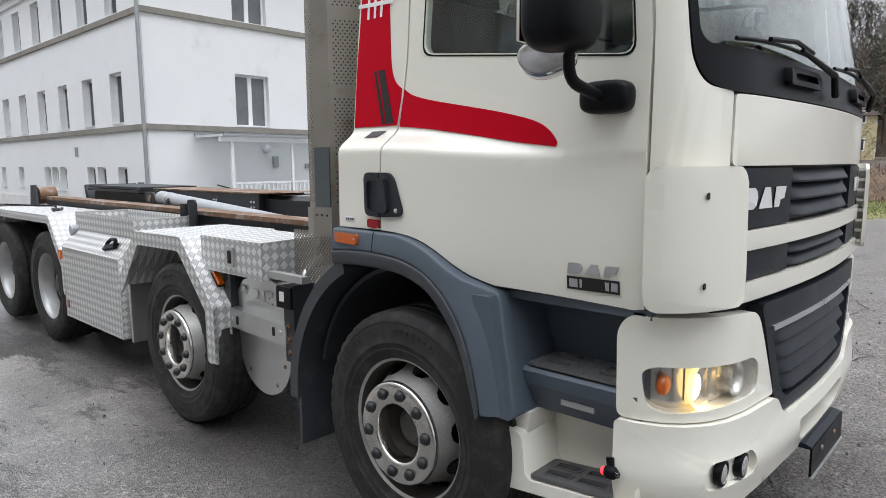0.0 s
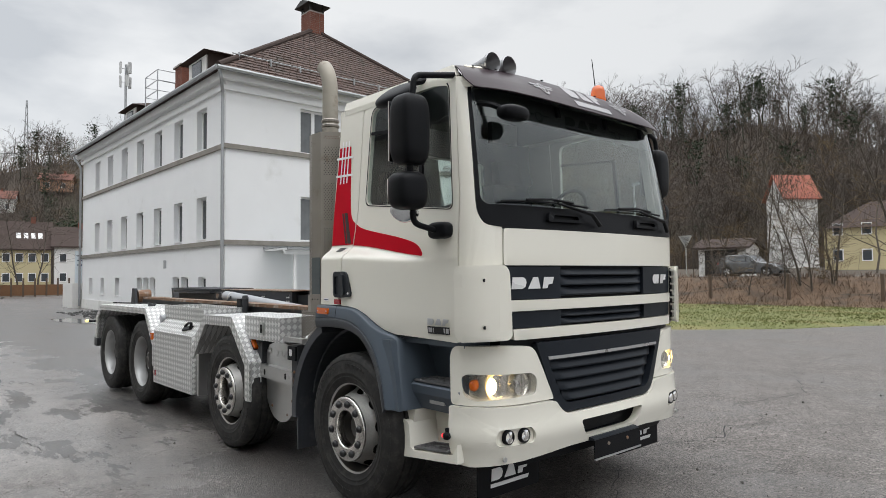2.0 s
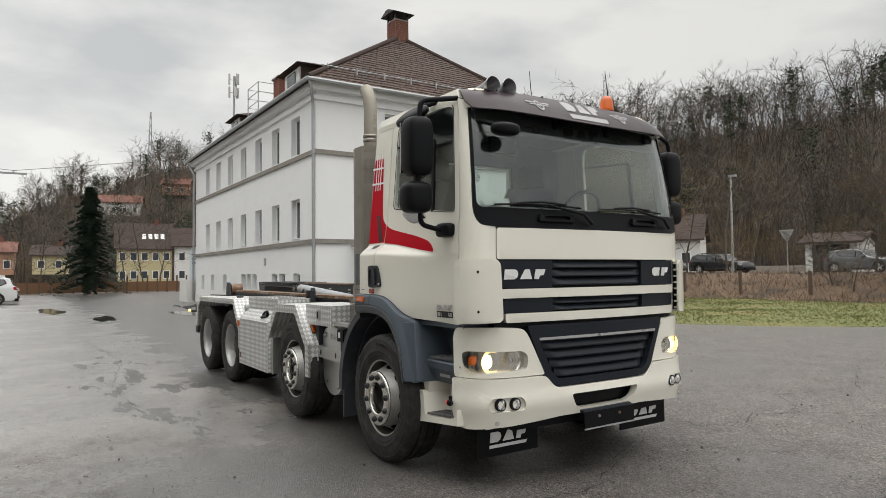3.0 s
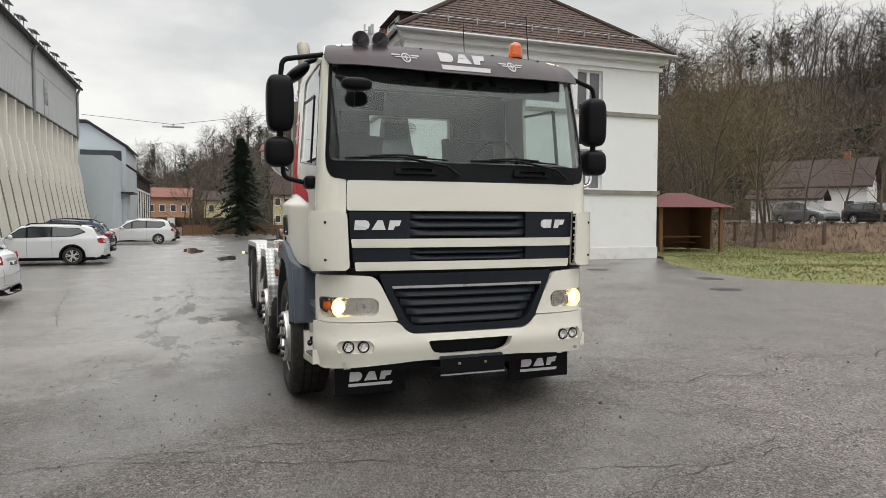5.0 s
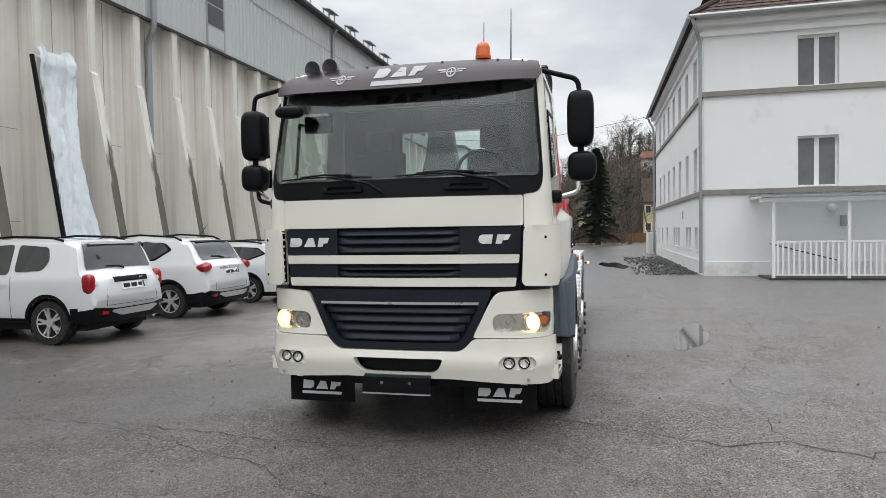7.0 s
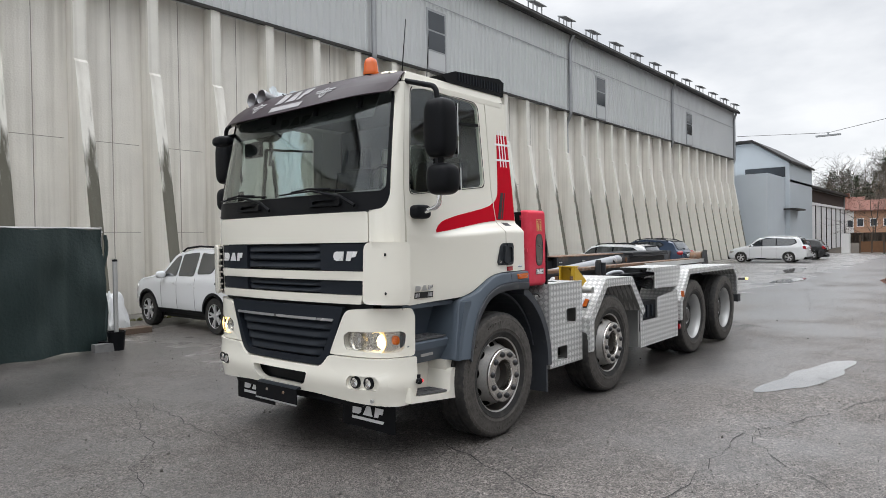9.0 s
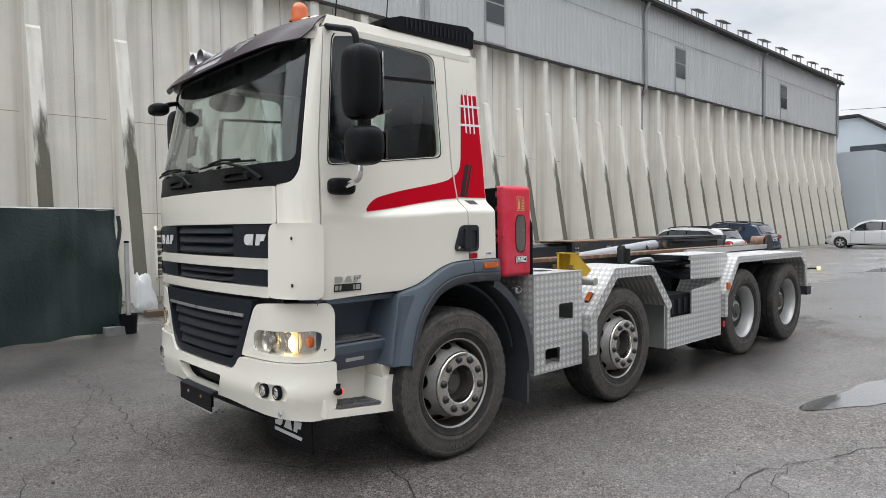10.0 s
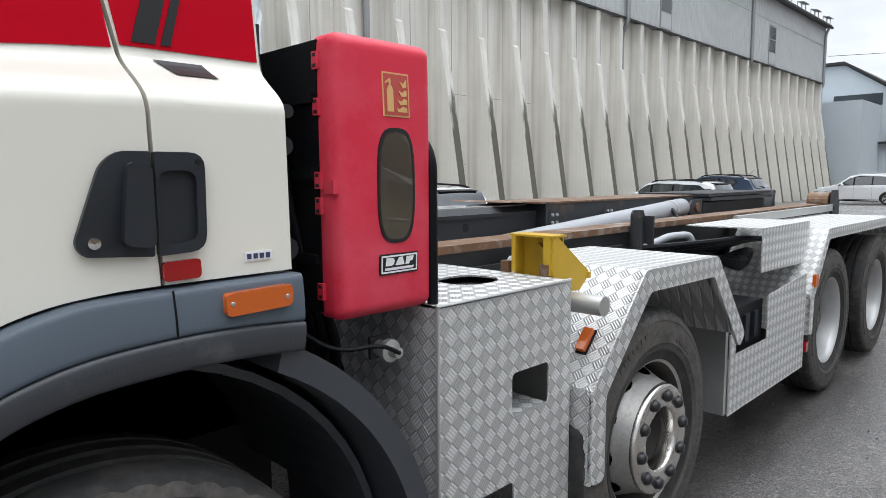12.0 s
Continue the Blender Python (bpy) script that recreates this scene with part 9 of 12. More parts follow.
# pipes, valves and hoses in the gap behind the cab
for z, x, r in ((1.26, -2.50, 0.02), (1.34, -2.49, 0.028), (1.58, -2.49, 0.022), (1.66, -2.50, 0.016)):
    part("cross_pipe", tube(nbm(), [(x, 0.55, z), (x, 1.02, z)], r, 10), FRAME_STEEL, truck, smooth=50)
for k in range(4):
    part("air_hose", tube(nbm(), arc_pts([(-2.50, 0.80 + 0.05 * k, 1.70), (-2.52 - 0.01 * k, 0.84 + 0.04 * k, 1.35), (-2.60, 0.90 + 0.05 * k, 1.12), (-2.72, 0.70 + 0.06 * k, 0.98)], 0.12), 0.012, 7), BLACK_PLASTIC, truck, smooth=60)
valve = part("drain_valve", lathe([(-0.05, 0.022), (-0.02, 0.022), (-0.018, 0.030), (0.0, 0.030), (0.004, 0.016), (0.03, 0.014), (0.032, 0.001)], 14, (-2.735, 1.10, 1.06), "y"), GALV, truck, "small galvanised valve", smooth=40)
part("valve_bracket", bbox(-2.78, -2.71, 1.035, 1.045, 1.03, 1.09, 0.003), FRAME_STEEL, valve)
part("valve_wire", tube(nbm(), arc_pts([(-2.735, 1.13, 1.06), (-2.66, 1.15, 1.10), (-2.56, 1.10, 1.09), (-2.50, 0.95, 1.16)], 0.05), 0.006, 6), BLACK_PLASTIC, valve)
part("duct_mark", panel([(-0.07, 1.62), (0.01, 1.62), (0.01, 1.67), (-0.07, 1.67)], [], lambda a, z, d: Vector((-2.498 - d, a + 0.1, z)), 0.001), WHITE_VINYL, truck)
part("cab_mount", bevel(box(nbm(), -2.56, -2.42, -0.8, 0.8, 1.0, 1.9), 0.02), FRAME_STEEL, truck, "dark steel cab rear mount")
part("air_duct", bevel(prism([(-0.30, 1.1), (0.14, 1.1), (0.14, 2.0), (0.07, 2.28), (0.02, 2.62), (-0.18, 2.62), (-0.23, 2.28), (-0.30, 2.0)], -2.66, -2.50, "x"), 0.03, 3), FRAME_STEEL, truck, "dark air intake duct behind the cab", smooth=40)

sk = part("battery_skirt", panel([(-6.02, 0.32), (-4.85, 0.32), (-4.85, 0.73), (-4.92, 0.73), (-4.92, 0.62), (-5.36, 0.62), (-5.36, 0.86), (-6.02, 0.91)], [], lambda x, z, d: Vector((x, 1.16 - d, z)), 0.006), TREAD, truck, "tread-plate side skirt with a battery opening")
part("battery_box", bevel(box(nbm(), -5.42, -4.90, 0.72, 1.11, 0.58, 0.83), 0.015), BLACK_PLASTIC, sk, "black battery boxes")
for k in range(3):
    part("battery_clip", bbox(-5.32 + k * 0.13, -5.27 + k * 0.13, 1.11, 1.125, 0.64, 0.78, 0.004), GRILLE_DARK, sk)
part("skirt_back", box(nbm(), -6.0, -4.86, 0.55, 0.60, 0.34, 0.95), DARK_VOID, sk)
part("skirt_bottom", box(nbm(), -6.0, -4.86, 0.60, 1.15, 0.325, 0.335), GALV, sk)
cv = part("valve_cover", panel([(-6.42, 0.93), (-5.56, 0.95), (-5.56, 1.198), (-6.42, 1.198)], [], lambda x, z, d: Vector((x, 1.05 - d, z)), 0.006), TREAD, truck, "tread-plate valve cover with black hoses under it")
part("cover_top", box(nbm(), -6.42, -5.55, 0.60, 1.052, 1.198, 1.205), TREAD, cv)
for k in range(6):
    part("valve_hose", tube(nbm(), arc_pts([(-4.95, 0.62, 0.96 + 0.03 * k), (-5.25, 0.70 + 0.03 * k, 1.06 + 0.015 * k), (-5.62, 0.68 + 0.05 * k, 1.00 + 0.028 * k), (-6.05, 0.66 + 0.05 * k, 1.10)], 0.15), 0.016, 7), BLACK_PLASTIC, cv)
for x in (-6.5, -6.8, -7.1, -7.4, -7.7, -8.0, -8.3):
    part("lashing_eye", bbox(x - 0.03, x + 0.03, 0.56, 0.62, 1.165, 1.215, 0.008), GALV, truck)
part("deck_rail", bevel(box(nbm(), -8.7, -6.3, 0.60, 0.63, 1.165, 1.225), 0.004), GALV, truck)

# right side: exhaust stack, tool box, stainless tank, sloped chest
tb_ = part("tool_box", bevel(prism([(-1.16, 0.985), (-1.16, 1.183), (-0.775, 1.190), (-0.875, 0.970)], -3.725, -3.085, "x"), 0.006), TREAD, truck, "tread-plate tool box with a latch")
part("latch", bevel(box(nbm(), -3.42, -3.35, -1.175, -1.158, 1.03, 1.14), 0.006), STEEL, tb_, "steel latch")
part("latch_slot", bbox(-3.40, -3.37, -1.179, -1.174, 1.05, 1.12, 0.002), DARK_VOID, tb_)
tank_prof = [(-2.965, 0.88)] + [(-3.215 + 0.25 * math.cos(a), 0.57 - 0.245 * math.sin(a)) for a in [math.pi * i / 20 for i in range(21)]] + [(-3.465, 0.88), (-3.41, 0.945), (-3.31, 0.972), (-3.12, 0.972), (-3.02, 0.945)]
tank = part("silencer", bevel(prism(tank_prof, -1.085, -0.55, "y"), 0.02, 3), STEEL, truck, "stainless steel silencer with a strap", smooth=35)
part("strap", bevel(prism([(-3.50, 0.675), (-2.93, 0.655), (-2.93, 0.765), (-3.50, 0.785)], -1.135, -1.085, "y"), 0.008, 2), STEEL, tank, "steel strap")
for x in (-3.40, -3.04):
    part("strap_slot", bevel(prism(rounded([(x - 0.012, 0.695), (x + 0.012, 0.695), (x + 0.012, 0.745), (x - 0.012, 0.745)], 0.011, 3), -1.1375, -1.134, "y"), 0.0005, 1), DARK_VOID, tank)
for x in (-3.46, -2.98):
    part("strap_rivet", lathe([(0, 0.016), (-0.006, 0.014), (-0.009, 0.001)], 12, (x, -1.135, 0.722), "y"), GALV, tank)
mark(lambda a, z, d: Vector((a, -1.090 + d, z)), -3.31, -3.11, 0.835, 0.91, STEEL, tank)
for x in (-3.39, -3.03):
    part("tank_stud", lathe([(0, 0.026), (-0.01, 0.024), (-0.02, 0.012), (-0.022, 0.001)], 6, (x, -1.085, 0.895), "y"), STEEL, tank)
for x, z in ((-3.36, 0.44), (-3.10, 0.40), (-3.02, 0.52)):
    part("tank_rivet", lathe([(0, 0.013), (-0.005, 0.010), (-0.006, 0.001)], 10, (x, -1.085, z), "y"), RUSTY, tank)
for x0, x1 in ((-2.945, -2.865), (-3.535, -3.475)):
    br = part("tank_bracket", bevel(prism([(x1, 0.58), (x0, 0.58), (x0 - 0.01, 0.90), (x1, 0.98)], -1.125, -0.6, "y"), 0.008), FRAME_STEEL, tank)
    for z in (0.63, 0.70, 0.77):
        part("bracket_bolt", lathe([(0, 0.013), (-0.010, 0.012), (-0.011, 0.001)], 6, ((x0 + x1) / 2, -1.125, z), "y"), RUSTY, br)
sbx = part("sensor_box", bevel(box(nbm(), -2.995, -2.87, -1.14, -1.0, 0.86, 0.97), 0.01), BLACK_PLASTIC, tank)
part("sensor_label", box(nbm(), -2.965, -2.925, -1.1425, -1.1405, 0.895, 0.945), WHITE_VINYL, sbx)
part("pressure_pipe", tube(nbm(), arc_pts([(-2.93, -1.02, 0.97), (-2.93, -1.0, 1.03), (-3.0, -0.9, 1.06), (-3.2, -0.7, 1.05)], 0.05), 0.018, 8), GALV, tank, smooth=50)
part("support_rail", bevel(box(nbm(), -3.10, -2.78, -1.13, -1.09, 1.00, 1.035), 0.006), GALV, tank)
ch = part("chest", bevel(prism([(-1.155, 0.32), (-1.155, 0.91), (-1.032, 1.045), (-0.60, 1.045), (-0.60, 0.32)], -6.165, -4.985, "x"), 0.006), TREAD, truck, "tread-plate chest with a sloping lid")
lat = part("chest_latch", bbox(-0.09, 0.09, -0.022, 0.022, 0.0, 0.02, 0.008, 2, pose(-5.24, -1.098, 0.974, 47, 0, 0) @ pose(0, 0, 0, 0, 0, 12)), BLACK_PLASTIC, ch, "black lever latch")
part("latch_lever", tube(nbm(), arc_pts([(-5.16, -1.108, 0.985), (-5.14, -1.10, 1.04), (-5.26, -1.09, 1.035), (-5.34, -1.095, 0.995)], 0.03), 0.014, 8), BLACK_PLASTIC, lat, smooth=50)
part("chest_seam", tube(nbm(), [(-6.165, -1.157, 0.91), (-4.985, -1.157, 0.91)], 0.004, 6), GALV, ch)
tray = part("tray", panel([(-6.16, 1.047), (-4.99, 1.047), (-4.99, 1.188), (-6.16, 1.196)], [], lambda x, z, d: Vector((x, -1.03 + d, z)), 0.006), TREAD, truck, "open tread-plate tray")
part("tray_side", box(nbm(), -6.16, -4.99, -0.606, -0.600, 1.047, 1.196), TREAD, tray)
part("tray_side", box(nbm(), -6.166, -6.16, -1.03, -0.600, 1.047, 1.196), TREAD, tray)
part("tray_side", box(nbm(), -4.99, -4.984, -1.03, -0.600, 1.047, 1.188), TREAD, tray)
part("tray_floor", box(nbm(), -6.16, -4.99, -1.024, -0.606, 1.049, 1.055), GALV, tray)
part("tray_lip", tube(nbm(), [(-6.16, -1.027, 1.196), (-4.987, -1.027, 1.188), (-4.987, -0.603, 1.188)], 0.005, 6), GALV, tray)
part("roll_pipe", tube(nbm(), [(-6.16, -1.08, 1.04), (-6.16, -0.66, 1.06)], 0.045, 14), CYL_GREY, truck, smooth=50)


def punched(u0, u1, v0, v1, nu, nv, put, r=0.32, band=None):
    """A plate with round holes in a grid; band(i, j) says where a cell stays closed."""
    bm = nbm()
    cu, cv_ = (u1 - u0) / nu, (v1 - v0) / nv
    for i in range(nu):
        for j in range(nv):
            a, b = u0 + cu * i, v0 + cv_ * j
            cs = [(a, b), (a + cu, b), (a + cu, b + cv_), (a, b + cv_)]
            if band and band(i, j):
                bm.faces.new([bm.verts.new(put(*c)) for c in cs])
                continue
            ring = []
            for k in range(8):
                t = radians(-157.5 + 45 * k)
                ring.append(bm.verts.new(put(a + cu / 2 + min(cu, cv_) * r * math.cos(t), b + cv_ / 2 + min(cu, cv_) * r * math.sin(t))))
            q = [bm.verts.new(put(*c)) for c in cs]
            for k in range(4):
                r0, r1, r2 = ring[2 * k], ring[(2 * k + 1) % 8], ring[(2 * k + 2) % 8]
                bm.faces.new((q[k], q[(k + 1) % 4], r1, r0))
                bm.faces.new((q[(k + 1) % 4], r2, r1))
    bmesh.ops.remove_doubles(bm, verts=bm.verts[:], dist=1e-5)
    return bm


PX, PU = -2.65, -0.955
stack = part("exhaust_stack", tube(nbm(), [(PX, PU, 1.25), (PX, PU, 2.64)], 0.07, 20), RUSTY, truck, "vertical exhaust stack behind a perforated steel guard", smooth=50)
part("hold_down_strap", tube(nbm(), arc_pts([(-8.60, -0.95, 1.160), (-8.30, -0.86, 1.160), (-7.95, -0.80, 1.162), (-7.75, -0.72, 1.168), (-7.62, -0.74, 1.166)], 0.08), 0.010, 6), BLACK_PLASTIC, truck, "black strap left lying on the fender")
for x, u in ((-7.02, -0.92), (-7.10, -0.87)):
    part("shackle", tube(nbm(), [(x + 0.04 * math.cos(a), u + 0.03 * math.sin(a), 1.168 + 0.012 * math.sin(2 * a)) for a in [0.5 * k for k in range(12)]], 0.009, 6), FRAME_STEEL, truck)
part("exhaust_tip", tube(nbm(), [(PX, PU, 2.62), (PX, PU, 2.70), (PX, PU, 2.96)] + [(PX - 0.13 * (1 - math.cos(a)), PU, 2.96 + 0.24 * math.sin(a)) for a in [0.25, 0.5, 0.75, 1.0, 1.25]], [0.066, 0.062, 0.060, 0.060, 0.06, 0.06, 0.06, 0.06], 20, caps=False), surf("dull_exhaust_pipe", (0.33, 0.305, 0.26), 0.6, 0.45, vary=0.25, scale=6.0, tint=(0.20, 0.15, 0.10), tint_scale=5.0, tint_at=0.6), stack, "curved exhaust outlet", smooth=50)
for z in (2.68, 2.72):
    part("pipe_clamp", lathe([(0, 0.064), (0.008, 0.069), (0.022, 0.069), (0.03, 0.064)], 20, (PX, PU, z), "z"), GUARD_STEEL, stack)
# the guard in plan: a punched rear strip, a plain outer face, a wide punched front face
GUARD = [(-2.80, -0.93), (-2.785, -1.062), (-2.722, -1.077), (-2.592, -1.077), (-2.512, -0.94)]
gz0, gz1 = 1.375, 2.63


def along(p, q):
    d = Vector((q[0] - p[0], q[1] - p[1])).normalized()
    return lambda a, b: Vector((p[0] + d.x * a, p[1] + d.y * a, b))


def stagger(first, last, gaps=()):
    """Holes in every second cell, none before the first or past the last column, none in the gaps."""
    return lambda i, j: (i + j) % 2 == 1 or i < first or i > last or j < 2 or j > 87 or any(g <= j < g + 4 for g in gaps)


part("guard_plate", punched(0, 0.133, gz0, gz1, 12, 90, along(GUARD[0], GUARD[1]), 0.36, stagger(1, 11)), GUARD_STEEL, stack)
part("guard_plate", punched(0, 0.0648, gz0, gz1, 6, 90, along(GUARD[1], GUARD[2]), 0.36, stagger(0, 5)), GUARD_STEEL, stack, "punched steel guard strip")
face = part("guard_face", bevel(box(nbm(), GUARD[2][0], GUARD[3][0], GUARD[2][1], GUARD[2][1] + 0.004, gz0, gz1), 0.0015, 1), GUARD_STEEL, stack, "plain brushed steel guard face")
part("guard_plate", punched(0, 0.1586, gz0, gz1, 15, 90, along(GUARD[3], GUARD[4]), 0.36, stagger(2, 14, (13, 37, 62, 82))), GUARD_STEEL, stack, "perforated stainless guard plate")
part("guard_patch", bbox(-2.714, -2.600, -1.082, -1.0775, 1.385, 1.665, 0.002, 1), surf("blue_grey_patch", (0.085, 0.10, 0.105), 0.4, 0.3, vary=0.25, scale=14.0), face, "blue-grey stained patch plate")
inner = [(x + (PX - x) * 0.09, u + (PU - u) * 0.09) for x, u in GUARD]
# near-black filler so the punched holes read as shaded
part("guard_inside", prism([(x, u) for x, u in inner], gz0, gz1 - 0.05, "z"), DARK_VOID, stack)
part("guard_collar", bevel(prism([(x + (x - PX) * 0.07, u + (u - PU) * 0.07) for x, u in GUARD], 1.245, 1.378, "z"), 0.006, 2), GUARD_STEEL, stack)
for x in (-2.70, -2.66, -2.62):
    part("collar_hole", lathe([(0, 0.006), (-0.002, 0.005), (-0.002, 0.001)], 8, (x, -1.0865, 1.345), "y"), DARK_VOID, stack)
part("lower_guard", punched(-3.02, -2.54, 0.88, 1.25, 40, 30, lambda a, b: Vector((a, -1.0, b)), 0.34, lambda i, j: (i + j) % 2), GUARD_STEEL, stack)

# ---- parked cars: nose towards -y, rear towards +y, about the middle of the car ----
def curve_at(pts, s):
    for (s0, v0), (s1, v1) in zip(pts, pts[1:]):
        if s <= s1:
            return v0 + (v1 - v0) * smooth01((s - s0) / (s1 - s0)) if s1 - s0 > 0.05 else v0 + (v1 - v0) * (s - s0) / (s1 - s0)
    return pts[-1][1]


# side windows: polygons of (station, share of the height between belt and roof edge)
CAR_STYLES = {
    "suv": dict(L=4.31, W=1.80, belt=1.05, clear=0.30, top=[(0, 0.70), (0.03, 0.92), (0.12, 1.02), (0.25, 1.09), (0.30, 1.12), (0.44, 1.57), (0.55, 1.63), (0.84, 1.60), (0.895, 1.545), (0.955, 1.10), (0.985, 0.98), (1.0, 0.72)],
                panes=([(0.335, 0.06), (0.475, 0.05), (0.475, 0.93), (0.435, 0.88)], [(0.49, 0.05), (0.632, 0.05), (0.632, 0.96), (0.49, 0.94)], [(0.655, 0.12), (0.775, 0.16), (0.80, 0.45), (0.785, 0.90), (0.655, 0.95)]),
                band=None, wheel=0.345, axles=(0.195, 0.805), lip=BLACK_PLASTIC, lamp="tall", doors=(0.335, 0.483, 0.645)),
    "crossover": dict(L=4.28, W=1.78, belt=1.06, clear=0.27, top=[(0, 0.62), (0.03, 0.86), (0.14, 0.98), (0.26, 1.06), (0.31, 1.10), (0.46, 1.58), (0.56, 1.63), (0.80, 1.58), (0.865, 1.51), (0.955, 1.13), (0.985, 1.02), (1.0, 0.70)],
                      panes=([(0.345, 0.05), (0.485, 0.08), (0.485, 0.92), (0.45, 0.86)], [(0.50, 0.08), (0.62, 0.14), (0.62, 0.95), (0.50, 0.93)], [(0.632, 0.15), (0.70, 0.22), (0.775, 0.62), (0.745, 0.88), (0.632, 0.95)]),
                      band=[(0.335, 0.02), (0.71, 0.16), (0.795, 0.64), (0.75, 0.93), (0.50, 0.98), (0.445, 0.92)], wheel=0.345, axles=(0.20, 0.79), lip=BLACK_PLASTIC, lamp="leaf", doors=(0.345, 0.493, 0.665)),
    "estate": dict(L=4.66, W=1.80, belt=0.97, clear=0.17, top=[(0, 0.52), (0.025, 0.74), (0.12, 0.86), (0.25, 0.95), (0.30, 0.98), (0.44, 1.41), (0.53, 1.46), (0.84, 1.42), (0.895, 1.36), (0.965, 1.0), (0.99, 0.92), (1.0, 0.60)],
                   panes=([(0.335, 0.06), (0.462, 0.06), (0.462, 0.90), (0.425, 0.84)], [(0.478, 0.06), (0.625, 0.08), (0.625, 0.93), (0.478, 0.91)], [(0.637, 0.10), (0.76, 0.14), (0.85, 0.52), (0.81, 0.82), (0.637, 0.93)]),
                   band=[(0.325, 0.02), (0.77, 0.09), (0.865, 0.52), (0.815, 0.88), (0.50, 0.97), (0.42, 0.90)], wheel=0.325, axles=(0.19, 0.77), lip=BLACK_PLASTIC, lamp="wide", doors=(0.33, 0.470, 0.635)),
    "van": dict(L=4.77, W=1.86, belt=1.03, clear=0.18, top=[(0, 0.55), (0.025, 0.80), (0.10, 0.93), (0.20, 1.02), (0.25, 1.07), (0.42, 1.58), (0.53, 1.66), (0.84, 1.62), (0.90, 1.53), (0.965, 1.08), (0.99, 0.95), (1.0, 0.62)],
                panes=([(0.30, 0.06), (0.442, 0.06), (0.442, 0.86), (0.40, 0.72)], [(0.457, 0.06), (0.622, 0.07), (0.622, 0.93), (0.457, 0.88)], [(0.635, 0.08), (0.80, 0.12), (0.865, 0.45), (0.84, 0.82), (0.635, 0.94)]),
                band=[(0.285, 0.02), (0.81, 0.08), (0.88, 0.45), (0.85, 0.87), (0.50, 0.97), (0.40, 0.80)], wheel=0.335, axles=(0.185, 0.78), lip=None, lamp="wide", doors=(0.30, 0.45, 0.63)),
    "hatch": dict(L=4.2, W=1.76, belt=0.95, clear=0.17, top=[(0, 0.50), (0.03, 0.72), (0.14, 0.85), (0.27, 0.94), (0.32, 0.97), (0.48, 1.40), (0.57, 1.46), (0.80, 1.42), (0.87, 1.34), (0.955, 0.99), (0.985, 0.9), (1.0, 0.55)],
                  panes=([(0.36, 0.06), (0.50, 0.06), (0.50, 0.90), (0.47, 0.84)], [(0.515, 0.06), (0.68, 0.10), (0.77, 0.5), (0.74, 0.88), (0.515, 0.92)]),
                  band=[(0.35, 0.02), (0.69, 0.06), (0.785, 0.5), (0.745, 0.93), (0.47, 0.92)], wheel=0.32, axles=(0.195, 0.80), lip=None, lamp="wide", doors=(0.36, 0.508, 0.69)),
}
CAR_CACHE = {}


